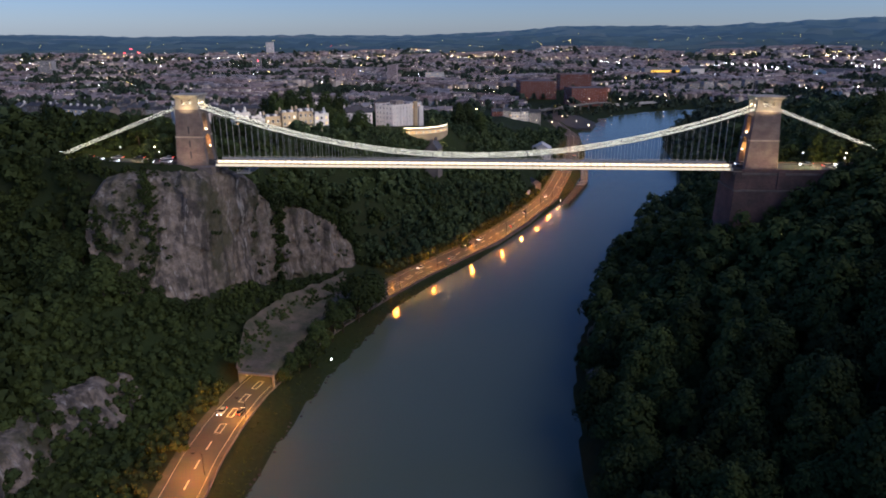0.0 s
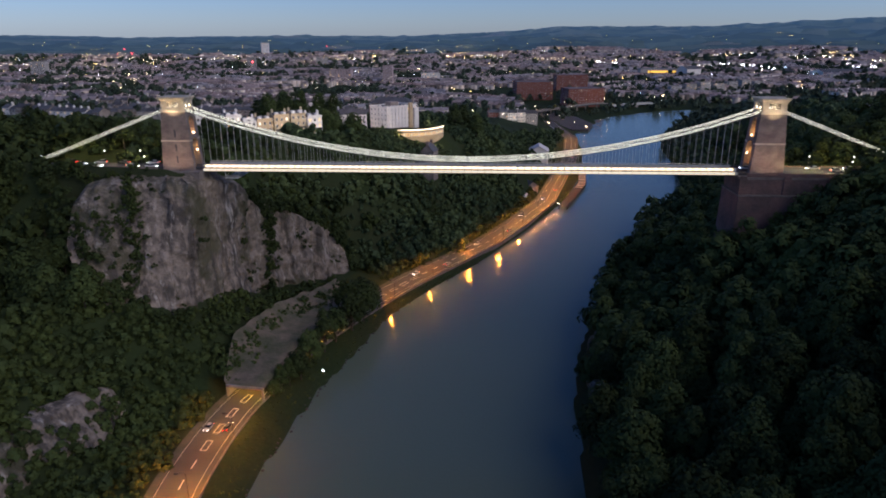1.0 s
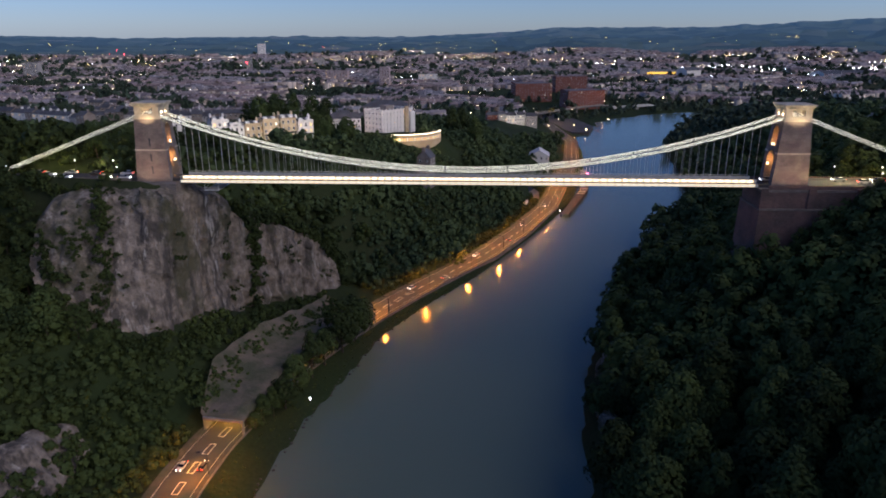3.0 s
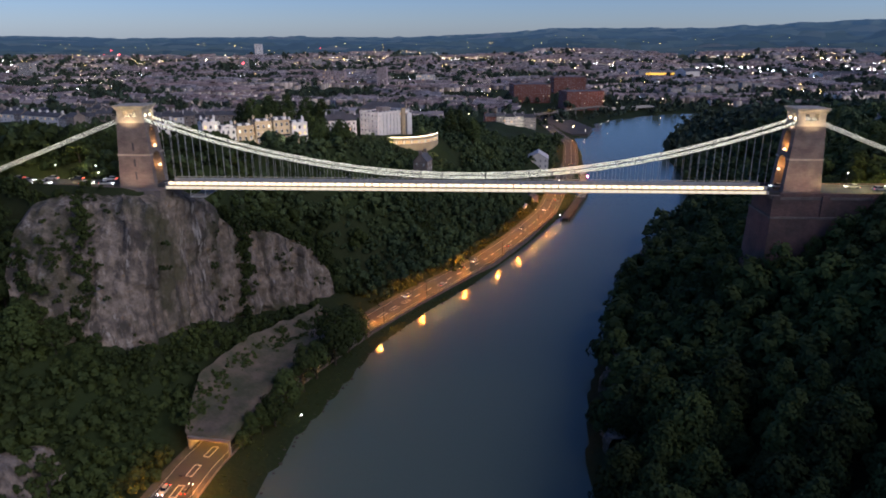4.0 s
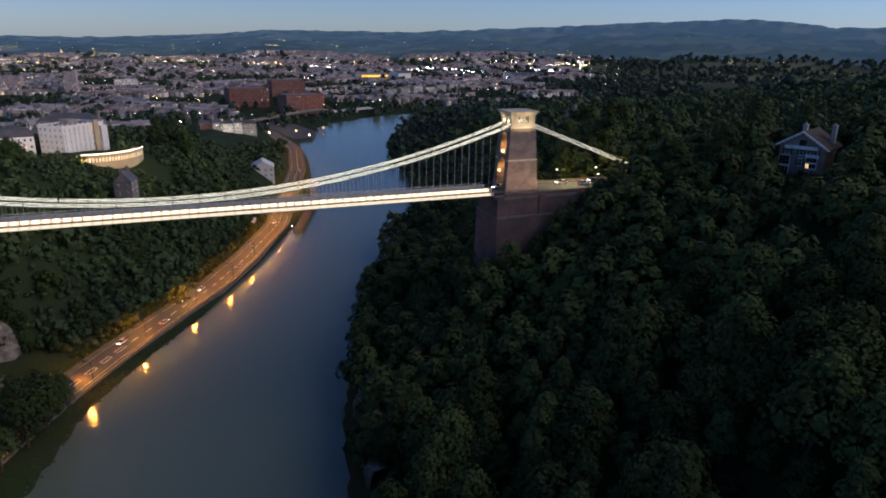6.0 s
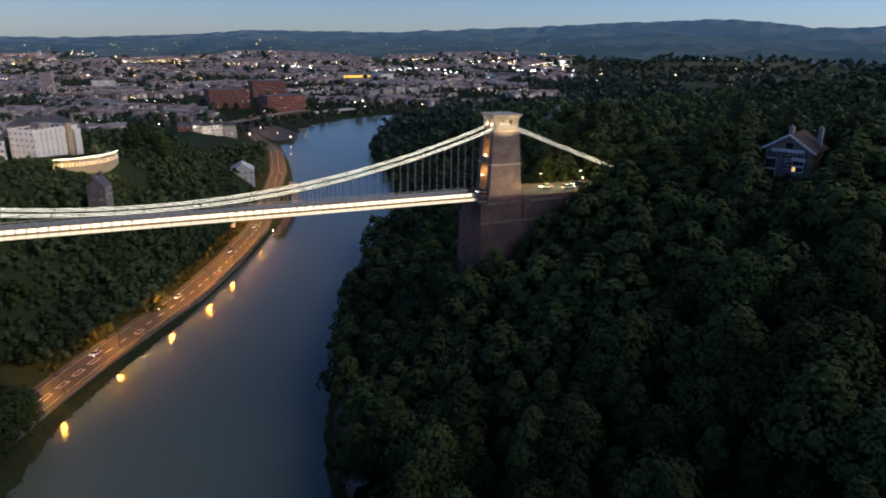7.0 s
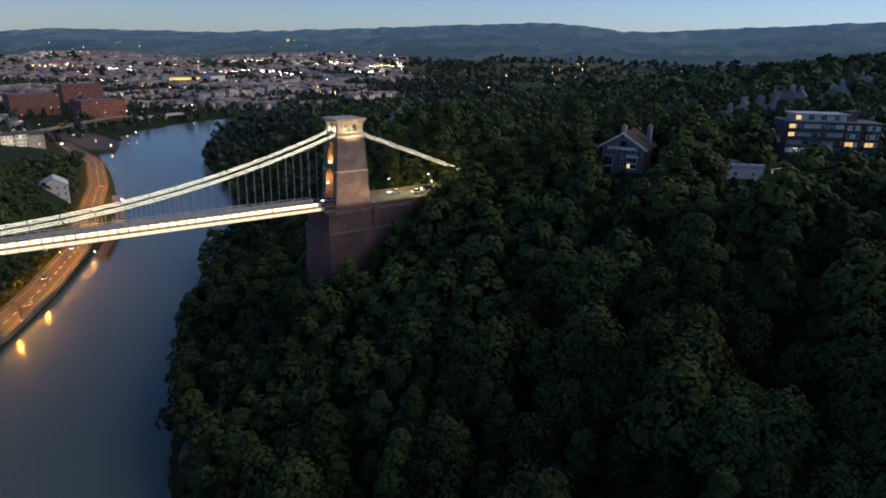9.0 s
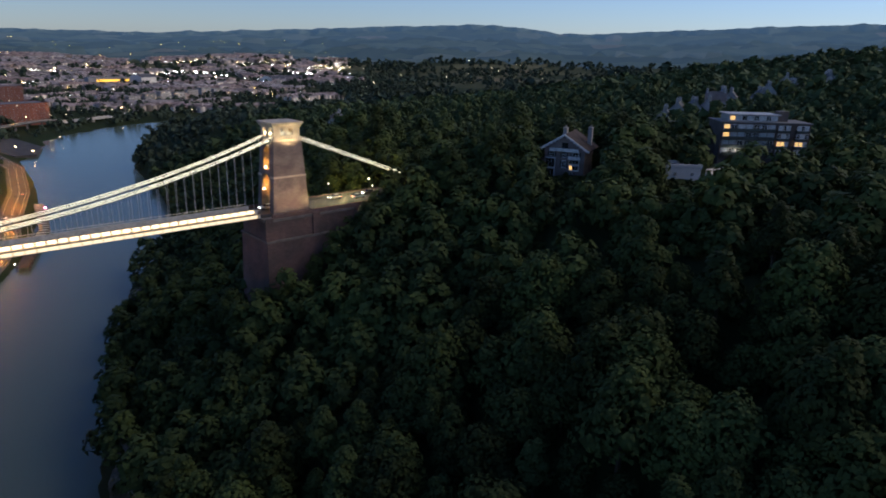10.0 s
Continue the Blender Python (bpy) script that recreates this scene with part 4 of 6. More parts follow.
for i in range(0, ngal, 3):
    x, y, tx, ty = (a[i] for a in sg)
    ob = part("pier", boxes((5.75, 6.35, -0.4, 0.4, 7.4, 11.9)), M_concrete, gal)
    ob.matrix_basis = Matrix.Translation((x, y, 0)) @ Matrix.Rotation(math.atan2(ty, tx) - math.pi / 2, 4, "Z")
ribbon("back_wall", sg, -7.0, -6.5, 12.0, 12.0, M_concrete, gal, 4.6)
for i in (2, 9, 18, 28):
    if i < ngal:
        x, y, tx, ty = (a[i] for a in sg)
        lamp("gallery_light", "POINT", pose(x, y, 11.2), 2600, (1.0, 0.48, 0.08), 0.3)

# street lamps of the river road
bm = tube(bmesh.new(), [(0, 0, 0), (0, 0, 3.5), (0, 0, 6.9)], [0.12, 0.09, 0.06], 7)
tube(bm, [(0, 0, 6.8), (-0.8, 0, 7.2), (-2.0, 0, 7.25)], [0.05, 0.05, 0.04], 6)
pole0 = thing("street_lamp", "steel street lamp with an orange sodium head", "street lamp", group="river road lamps")
part("pole", bm, M_dark, pole0)
bm = bmesh.new()
box(bm, -2.9, -1.8, -0.3, 0.3, 7.02, 7.4, 0, 0.05)
hd = part("head", bm, M_dark, pole0)
bm = bmesh.new()
bmesh.ops.create_uvsphere(bm, u_segments=10, v_segments=6, radius=1.0, matrix=Matrix.Translation((-2.35, 0, 7.0)) @ Matrix.Diagonal((0.42, 0.24, 0.05, 1)))
bmesh.ops.delete(bm, geom=[v for v in bm.verts if v.co.z > 7.02], context="VERTS")
part("lens", bm, M_sodium, hd, "glowing orange glass bowl")
first = True
for hx, hy in ((-80.5, -128), (-74, -101), (-72, -72), (-45.5, 21), (-35.5, 43), (-19.5, 75), (0.5, 108), (18.5, 136), (32.3, 170), (45, 206), (56, 232), (66, 262), (72, 290), (79, 322), (88, 365), (97, 410), (107, 460), (113, 510)):
    xa, xb = float(at(ROAD, hy - 3.0)), float(at(ROAD, hy + 3.0))
    tx, ty = (xb - xa), 6.0
    ln = math.hypot(tx, ty)
    tx, ty = tx / ln, ty / ln
    m = Matrix.Translation((hx + 2.35 * ty, hy - 2.35 * tx, RZ - 0.02)) @ Matrix.Rotation(math.atan2(ty, tx) - math.pi / 2, 4, "Z")
    if first:
        pole0.matrix_basis, first = m, False
    else:
        copy_thing(pole0, m)
    p = m @ Vector((-2.35, 0, 6.35))
    lamp("sodium_light", "SPOT", look(p, p + Vector((0.02, 0, -2))), 16000, (1.0, 0.29, 0.035), 0.55, 176, 0.12)

# ---------- windows and buildings ----------
M_glass = mat("dark_window_glass", (0.02, 0.025, 0.03), 0.12, 0.1, 0.3, 0.0, 1, spec=0.8)
M_frame = mat("white_window_frame", (0.82, 0.81, 0.78), 0.6, 0.1, 1, 0.0, 5)
M_lit = glow("lit_window", (1.0, 0.6, 0.22), 0.9)
M_litw = glow("lit_window_white", (1.0, 0.85, 0.6), 0.8)
M_slate = mat("slate_roof", (0.10, 0.10, 0.105), 0.75, 0.35, 0.2, 0.4, 2.5, color2=(0.07, 0.065, 0.065), rand=0.25)
M_lead = mat("flat_felt_roof", (0.16, 0.16, 0.17), 0.85, 0.3, 0.12, 0.2, 1.5, color2=(0.11, 0.11, 0.11))
M_stucco = mat("white_stucco", (0.8, 0.76, 0.71), 0.85, 0.15, 0.12, 0.1, 2, color2=(0.7, 0.66, 0.6), rand=0.1)
M_cream = mat("cream_stone", (0.55, 0.44, 0.28), 0.85, 0.2, 0.15, 0.15, 2, color2=(0.45, 0.34, 0.2))
M_brick = mat("red_brick", (0.2, 0.08, 0.06), 0.9, 0.3, 0.12, 0.2, 2.2, color2=(0.19, 0.07, 0.05))
M_grey = mat("grey_render", (0.36, 0.34, 0.32), 0.9, 0.2, 0.15, 0.15, 2, color2=(0.28, 0.26, 0.24), rand=0.2)
M_buff = mat("rubble_stone", (0.3, 0.25, 0.21), 0.9, 0.35, 0.2, 0.3, 2.5, color2=(0.21, 0.17, 0.145), rand=0.15)


def lattice(name, glass, bars):
    """One window of unit size facing -y: a frame ring with reveals, a pane set back and glazing bars."""
    bm = bmesh.new()

    def quad(mi, *c):
        bm.faces.new([bm.verts.new(p) for p in c]).material_index = mi

    o, i_, f, k = 0.5, 0.42, -0.09, -0.03
    O, N = [(-o, -o), (o, -o), (o, o), (-o, o)], [(-i_, -i_), (i_, -i_), (i_, i_), (-i_, i_)]
    for a in range(4):
        c = (a + 1) % 4
        quad(0, (O[a][0], f, O[a][1]), (O[c][0], f, O[c][1]), (N[c][0], f, N[c][1]), (N[a][0], f, N[a][1]))
        quad(0, (N[a][0], f, N[a][1]), (N[c][0], f, N[c][1]), (N[c][0], k, N[c][1]), (N[a][0], k, N[a][1]))
        quad(0, (O[c][0], f, O[c][1]), (O[a][0], f, O[a][1]), (O[a][0], 0.02, O[a][1]), (O[c][0], 0.02, O[c][1]))
    quad(1, *[(x, k, z) for x, z in N])
    if bars:
        quad(0, (-0.03, f + 0.01, -i_), (0.03, f + 0.01, -i_), (0.03, f + 0.01, i_), (-0.03, f + 0.01, i_))
        quad(0, (-i_, f + 0.012, -0.025), (i_, f + 0.012, -0.025), (i_, f + 0.012, 0.025), (-i_, f + 0.012, 0.025))
    bmesh.ops.remove_doubles(bm, verts=bm.verts, dist=1e-4)
    me = bpy.data.meshes.new(name)
    bm.to_mesh(me)
    bm.free()
    me.materials.append(M_frame)
    me.materials.append(glass)
    return me


def window_mesh(name, glass):
    return lattice(name, glass, True)


def plain_window(glass):
    return lattice("window", glass, False)


WIN = [window_mesh("window", M_glass), window_mesh("window", M_lit), window_mesh("window", M_litw)]


PLAIN = [plain_window(M_glass), plain_window(M_lit), plain_window(M_litw)]


def pitched(w, d, h, rise, over=0.3, hip=0.0):
    bm = bmesh.new()
    x, y = w / 2 + over, d / 2 + over
    v = [bm.verts.new(p) for p in ((-x, -y, h), (x, -y, h), (x, y, h), (-x, y, h), (-x + hip, 0, h + rise), (x - hip, 0, h + rise))]
    for f in ((0, 1, 5, 4), (2, 3, 4, 5)) + (((1, 2, 5), (3, 0, 4)) if hip else ()) + ((3, 2, 1, 0),):
        bm.faces.new([v[i] for i in f])
    return bm


def block(name, label, category, m, w, d, h, storeys, bays, side, wall, roof="flat", lit=0.1, group="", win=(1.1, 1.7), rise=3.0, chimneys=0, seed=0, base=-5, ground_h=0.0, faces=(0, 1, 3), trim=True, wins=None):
    """A building: walls, roof, parapet band, chimneys and single windows; its front looks to -y."""
    rng = random.Random(seed)
    root = thing(name, label, category, m, group)
    bm = bmesh.new()
    box(bm, -w / 2, w / 2, -d / 2, d / 2, base, h)
    part("wall", bm, wall, root)
    if roof == "flat":
        part("roof", boxes((-w / 2 + 0.4, w / 2 - 0.4, -d / 2 + 0.4, d / 2 - 0.4, h + 0.005, h + 0.25)), M_lead, root)
        bm = bmesh.new()
        for s in (-1, 1):
            box(bm, -w / 2 - 0.25, w / 2 + 0.25, *sorted((s * d / 2 + s * 0.25, s * d / 2 - s * 0.35)), h, h + 0.9)
            box(bm, *sorted((s * w / 2 + s * 0.25, s * w / 2 - s * 0.35)), -d / 2 + 0.36, d / 2 - 0.36, h, h + 0.9)
        part("parapet", bm, wall, root)
    else:
        part("roof", pitched(w, d, h + 0.01, rise, 0.35, min(w, d) / 2 if roof == "hip" else 0.0), M_slate, root)
    if roof == "gable":
        for s in (-1, 1):
            bm = bmesh.new()
            bm.faces.new([bm.verts.new(p) for p in ((s * w / 2, -s * d / 2, h), (s * w / 2, s * d / 2, h), (s * w / 2, 0, h + rise * d / (d + 0.7)))])
            part("gable", bm, wall, root)
    for c in range(chimneys):
        cx = -w / 2 + 0.7 + c * (w - 1.4) / max(1, chimneys - 1) if chimneys > 1 else w / 2 - 0.7
        bm = boxes((cx - 0.5, cx + 0.5, -0.9, 0.9, h - 0.5, h + rise + 1.3))
        for k in (-0.55, 0, 0.55):
            tube(bm, [(cx, k, h + rise + 1.29), (cx, k, h + rise + 1.9)], [0.16, 0.13], 6)
        part("chimney", bm, wall, root)
    if trim:
        part("string_course", boxes((-w / 2 - 0.12, w / 2 + 0.12, -d / 2 - 0.12, -d / 2 - 0.002, ground_h + (h - ground_h) / storeys - 0.2, ground_h + (h - ground_h) / storeys)), M_frame, root)
    fh = (h - ground_h) / storeys
    for face, nb, length, off in ((0, bays, w, d / 2), (1, side, d, w / 2), (3, side, d, w / 2)):
        if face not in faces:
            continue
        for i in range(nb):
            for j in range(storeys):
                a = -length / 2 + (i + 0.5) * length / nb
                r = rng.random()
                ob = new("window", (wins or WIN)[1 if r < lit * 0.6 else 2 if r < lit else 0])
                ob.parent = root
                ob.matrix_basis = Matrix.Rotation(face * math.pi / 2, 4, "Z") @ Matrix.Translation((a, -off - 0.01, ground_h + (j + 0.55) * fh)) @ Matrix.Diagonal((min(win[0], length / nb * 0.7), 1, min(win[1], fh * 0.7), 1))
    return root


def stand(x, y, rz, dz=0.0):
    return pose(x, y, float(land(x, y)) + dz, 0, 0, rz)


# terrace on the cliff top
k = 0
for x, y, w, wall, h in ((-166, 122, 9, M_stucco, 13), (-157, 127, 9, M_stucco, 12), (-138, 138, 8, M_stucco, 14.5), (-130.5, 143, 8, M_stucco, 13.5), (-123, 148, 9, M_cream, 15), (-114.5, 153.5, 9, M_cream, 15.5), (-106, 159, 9, M_cream, 15), (-97.5, 165, 9, M_stucco, 13.5)):
    th = block("terrace_house", ("white stucco" if wall is M_stucco else "cream stone") + " terraced house with slate roof above the gorge", "house", stand(x, y, 33, 0), w, 12, h, 4, 3, 2, wall, "gable", 0.16, "cliff top terrace", (1.2, 1.9), 2.2, 2, k, -8)
    part("parapet", boxes((-w / 2, w / 2, -6.3, -5.7, h, h + (1.3 if k % 3 else 0.7))), wall, th)
    for dx in (-w / 4, w / 4):
        part("dormer", boxes((dx - 0.9, dx + 0.9, -4.6, -1.5, h + 0.3, h + 2.0)), M_frame, th, "small white dormer")
    if wall is M_cream or k % 2:
        part("balcony", boxes((-w / 2 + 0.2, w / 2 - 0.2, -7.3, -6.13, h * 0.47, h * 0.47 + 0.15), (-w / 2 + 0.2, w / 2 - 0.2, -7.3, -7.22, h * 0.47 + 0.16, h * 0.47 + 1.0)), M_dark, th, "dark iron balcony")
    if k == 3:
        bm = bmesh.new()
        for yy in (-6.5, -6.05):
            bm.faces.new([bm.verts.new(p) for p in ((-w / 2, yy, h + 1.3), (w / 2, yy, h + 1.3), (0, yy, h + 3.0))])
        part("pediment", bm, M_stucco, th)
    k += 1
for x, y, w, h in ((-112, 141, 10, 5), (-99, 150, 12, 6), (-128, 131, 9, 4.5)):
    block("front_annex", "low cream annex with lit ground floor before the terrace", "annex", stand(x, y, 33), w, 7, h, 1, 4, 1, M_cream, "flat", 0.7, "", (1.4, 2.2), seed=k, base=-8)
    k += 1

# hotel and the curved terrace bar
HZ = 62.0
hotel = block("hotel", "large white stucco hotel with rows of windows and a brown bay", "hotel", pose(-57 + 14 * math.cos(radians(50)) - 8.75 * math.sin(radians(50)), 214 + 14 * math.sin(radians(50)) + 8.75 * math.cos(radians(50)), HZ - 3.5, 0, 0, 50), 28, 17.5, 16.2, 5, 9, 5, M_stucco, "flat", 0.08, "", (0.9, 1.6), seed=31, base=-16)
for k in range(6):
    part("pilaster", boxes((-12.65 + k * 3.11, -12.15 + k * 3.11, -9.1, -8.76, 2, 16.1)), M_stucco, hotel)
for k in range(9):
    part("parapet_pier", boxes((-14 + k * 3.4, -13.2 + k * 3.4, -9.05, -8.3, 16.95, 17.9)), M_stucco, hotel)
for k in range(4):
    part("parapet_pier", boxes((-14.3, -13.6, -7 + k * 4.6, -6.2 + k * 4.6, 16.95, 17.9)), M_stucco, hotel)
part("stair_bay", boxes((6.2, 9.2, -10.2, -8.77, -8, 18.6)), M_cream, hotel, "tall brown stone stair bay")
part("end_bay", boxes((10.2, 14.4, -11.0, -8.77, -8, 15.0)), M_stucco, hotel)
part("roof_house", boxes((-4, 3, -2, 4, 16.5, 19.2)), M_buff, hotel)
block("hotel_wing", "lower white hotel wing with pitched slate roof", "hotel wing", pose(-83, 224, HZ - 3, 0, 0, 10), 20, 13, 11, 3, 7, 3, M_stucco, "gable", 0.1, "", (1.1, 1.6), 3.5, 2, 32, -10)
block("hotel_wing", "brown stone hotel wing behind with many chimneys", "hotel wing", pose(-58, 258, HZ - 3, 0, 0, -20), 34, 14, 15, 4, 9, 3, M_buff, "hip", 0.1, "", (1.1, 1.6), 4.5, 4, 33, -12)
cres = thing("curved_terrace", "curved stone terrace building with lit windows and lit roof edge", "terrace building", pose(-45.5, 222, 57))
R0 = 27.0
angs = [radians(a) for a in np.linspace(-98, -8, 27)]
bm = bmesh.new()
for a0, a1 in zip(angs, angs[1:]):
    c = []
    for a, r in ((a0, R0 - 5), (a0, R0), (a1, R0), (a1, R0 - 5)):
        c.append((r * math.cos(a), r * math.sin(a)))
    lo, hi = [bm.verts.new((*p, -10)) for p in c], [bm.verts.new((*p, 5.4)) for p in c]
    for i in range(4):
        bm.faces.new((lo[i], lo[(i + 1) % 4], hi[(i + 1) % 4], hi[i]))
    bm.faces.new(hi)
bmesh.ops.remove_doubles(bm, verts=bm.verts, dist=0.001)
bmesh.ops.recalc_face_normals(bm, faces=bm.faces)
part("wall", bm, M_cream, cres)
bm = bmesh.new()
tube(bm, [((R0 + 0.1) * math.cos(a), (R0 + 0.1) * math.sin(a), 5.65) for a in angs], [0.16] * len(angs), 5)
part("edge_light", bm, M_ledw, cres, "glowing light line along the roof edge")
for i, a in enumerate(angs[:-1]):
    am = (a + angs[i + 1]) / 2
    ob = new("window", WIN[1 if i % 3 else 2])
    ob.parent = cres
    ob.matrix_basis = Matrix.Translation(((R0 * 0.9995 + 0.02) * math.cos(am), (R0 * 0.9995 + 0.02) * math.sin(am), 2.6)) @ Matrix.Rotation(am + math.pi / 2, 4, "Z") @ Matrix.Diagonal((0.9, 1, 2.3, 1))
lamp("terrace_light", "POINT", pose(-46, 188, 61), 3000, (1.0, 0.6, 0.3), 0.4)
lamp("terrace_light", "POINT", pose(-20, 192, 61), 3000, (1.0, 0.6, 0.3), 0.4)
block("gabled_house", "steep gabled brown stone house among trees below the terrace", "house", pose(-24, 150, 49.5, 0, 0, 75), 9, 8, 7.5, 2, 2, 2, M_buff, "gable", 0.0, "", (1.1, 1.5), 4.5, 2, 35, -10)

# riverside buildings
block("shed_range", "long low riverside shed with dark slate roof", "shed", pose(36, 277, 7.5, 0, 0, -68), 60, 9, 6, 1, 10, 1, M_buff, "gable", 0.0, "", (1.2, 1.6), 3.5, 0, 41, -1)
block("white_house", "white gabled house at the end of a riverside range", "house", pose(60, 348, 7.5, 0, 0, 84), 18, 17, 17, 4, 4, 4, M_stucco, "gable", 0.0, "", (1.3, 1.8), 5.0, 0, 42, -1)
for ob in [o for o in bpy.data.objects if o.parent and o.parent.name == "white_house" and o.name.startswith("roof")]:
    ob.data.materials[0] = M_stucco
block("white_hut", "small white and red hut beside the river road", "hut", pose(38, 226, 7.5, 0, 0, -20), 5, 6, 5, 2, 2, 2, M_stucco, "flat", 0.0, "", (1.0, 1.3), 1, 0, 43, -1)
for i, (x, w, wall) in enumerate(((26, 14, M_brick), (38, 10, M_grey), (49, 12, M_stucco), (60, 10, M_stucco), (72, 14, M_grey))):
    block("quay_house", "tall " + {0: "red brick", 1: "grey rendered", 2: "white rendered", 3: "white rendered", 4: "grey rendered"}[i] + " riverside terrace house", "house", pose(x, 596 - 2 * i, 11, 0, 0, 8), w, 12, 18.5 + i % 2, 5, 4, 3, wall, "gable", 0.06, "quay terrace", (1.2, 1.7), 3.5, 2, 50 + i, -3, wins=PLAIN)

# warehouses across the basin
for x, y, w, d, h, rz, tagx in ((108, 1010, 66, 42, 30, 8, 0), (182, 900, 62, 40, 27, 12, 1), (204, 1215, 66, 38, 30, 6, 2)):
    block("bonded_warehouse", "massive red brick warehouse block with rows of small windows", "warehouse", pose(x, y, 8, 0, 0, rz), w, d, h, 7, 13, 7, M_brick, "flat", 0.02, "bonded warehouses", (1.6, 1.7), seed=60 + tagx, base=-2, trim=False, wins=PLAIN)
lamp("warehouse_light", "SPOT", look((232, 868, 12), (205, 892, 22)), 22000, (1.0, 0.36, 0.1), 0.5, 100)

# high blocks in the town
M_pink = mat("pale_pink_concrete", (0.5, 0.38, 0.36), 0.85, 0.12, 0.1, 0.1, 1)
for x, y, w, h, st_, by, wall in ((-884, 2655, 30, 52, 14, 5, M_stucco), (-196, 1320, 22, 40, 11, 4, M_pink), (-312, 1360, 52, 30, 9, 8, M_pink), (-104, 1400, 44, 22, 6, 7, M_stucco), (-700, 1900, 28, 40, 11, 5, M_grey), (-520, 2100, 40, 34, 9, 7, M_grey), (-70, 1500, 90, 10, 3, 14, M_grey), (-1130, 1500, 40, 38, 10, 5, M_grey)):
    block("tower_block", "slab tower block of flats over the town roofs", "tower block", pose(x, y, float(land(x, y)), 0, 0, random.uniform(-15, 15)), w, 18, h, st_, by, 3, wall, "flat", 0.12, "tower blocks", (2.4, 1.7), seed=int(h * 7), base=-3, faces=(0,), trim=False, wins=PLAIN)

# ---------- town ----------
def town_ok(x, y):
    """Built-up ground: east of the river and the far plain."""
    xl, xr = at(BANK_L, y), at(BANK_R, y)
    m = (x < xl - 45) | (x > xr + 60 + np.interp(y, [900, 1300], [500, 0]))
    m &= ~((np.hypot(x + 60, y - 210) < 62) | ((y < 330) & (x > -215)))
    m &= ~((x > -70) & (y < 640)) & (np.hypot(x, y + 220) < 3100)
    m &= ~((x > 60) & (x < 270) & (y < 1260) & (y > 820)) & (x < 0.66 * (y + 180))
    return m


rng = np.random.RandomState(77)


def rows_of_houses(y0, y1, x0, x1, count, seed, length=(30, 110), wide=(8, 11), high=(6, 10)):
    """Terraces as (x, y, rz, length, depth, height)."""
    r = np.random.RandomState(seed)
    out = []
    while len(out) < count:
        x, y = r.uniform(x0, x1), y0 + (y1 - y0) * r.rand() ** 0.8
        if not town_ok(np.array(x), np.array(y)) or fbm(np.array(x), np.array(y), 420, 12) < -0.18:
            continue
        q = fbm(np.array(x), np.array(y), 700, 13)
        out.append((x, y, float(q) * 1.1 + (1.571 if r.rand() < 0.3 else 0), r.uniform(*length), r.uniform(*wide), r.uniform(*high)))
    return out


def mass(name, label, rows, wall, roof):
    """Joined far terraces, too small to pick apart: walls and pitched roofs, broken into house lengths."""
    wv, wf, rv, rf = [], [], [], []
    r = np.random.RandomState(len(rows))
    for x, y, a, L, D, H in rows:
        z = float(land(x, y))
        nhs = max(1, int(L / 9))
        ca, sa = math.cos(a), math.sin(a)
        for k in range(nhs):
            u0, u1 = -L / 2 + k * L / nhs, -L / 2 + (k + 0.96) * L / nhs
            h = H + r.uniform(-0.6, 0.6)
            P = lambda u, v, zz: (x + ca * u - sa * v, y + sa * u + ca * v, z + zz)
            o = len(wv)
            wv += [P(u, v, zz) for zz in (-4, h) for u, v in ((u0, -D / 2), (u1, -D / 2), (u1, D / 2), (u0, D / 2))]
            wf += [[o + i, o + (i + 1) % 4, o + 4 + (i + 1) % 4, o + 4 + i] for i in range(4)]
            o = len(rv)
            rise = D * 0.32
            rv += [P(u0, -D / 2 - 0.3, h), P(u1, -D / 2 - 0.3, h), P(u1, 0, h + rise), P(u0, 0, h + rise), P(u1, D / 2 + 0.3, h), P(u0, D / 2 + 0.3, h)]
            rf += [[o, o + 1, o + 2, o + 3], [o + 3, o + 2, o + 4, o + 5]]
            if r.rand() < 0.5:
                o = len(wv)
                c0, c1 = u0, u0 + 0.9
                wv += [P(u, v, zz) for zz in (h, h + rise + 1.2) for u, v in ((c0, -0.8), (c1, -0.8), (c1, 0.8), (c0, 0.8))]
                wf += [[o + i, o + (i + 1) % 4, o + 4 + (i + 1) % 4, o + 4 + i] for i in range(4)] + [[o + 4, o + 5, o + 6, o + 7]]
    ob = new(name, from_arrays(name, np.array(wv), np.array(wf), wall))
    tagged(ob, label, "town houses", kind="stuff")
    part_r = new("roofs", from_arrays("roofs", np.array(rv), np.array(rf), roof))
    part_r.parent = ob
    return ob


M_townwall = mat("town_walls", (0.76, 0.66, 0.56), 0.9, 0.2, 0.006, 0.0, 0.5, color2=(0.32, 0.25, 0.21), island=0.75)
# roof colour is lifted above slate to hold sky sheen and haze
M_townroof = mat("town_roofs", (0.27, 0.25, 0.245), 0.85, 0.2, 0.008, 0.0, 0.5, color2=(0.29, 0.2, 0.17), island=0.5, spec=0.3)
mass("town_terraces", "rows of pale terraced houses with slate roofs", rows_of_houses(330, 1000, -800, 60, 190, 21), M_townwall, M_townroof)
mass("town_district", "spread of small houses across the valley town", rows_of_houses(900, 2850, -2000, 1400, 1800, 22, (25, 130), (8, 14)), M_townwall, M_townroof)
mass("town_outskirts", "far estates and sheds on the plain", rows_of_houses(1300, 3000, 400, 2000, 200, 23, (20, 140), (9, 26), (5, 9)), M_townwall, M_townroof)

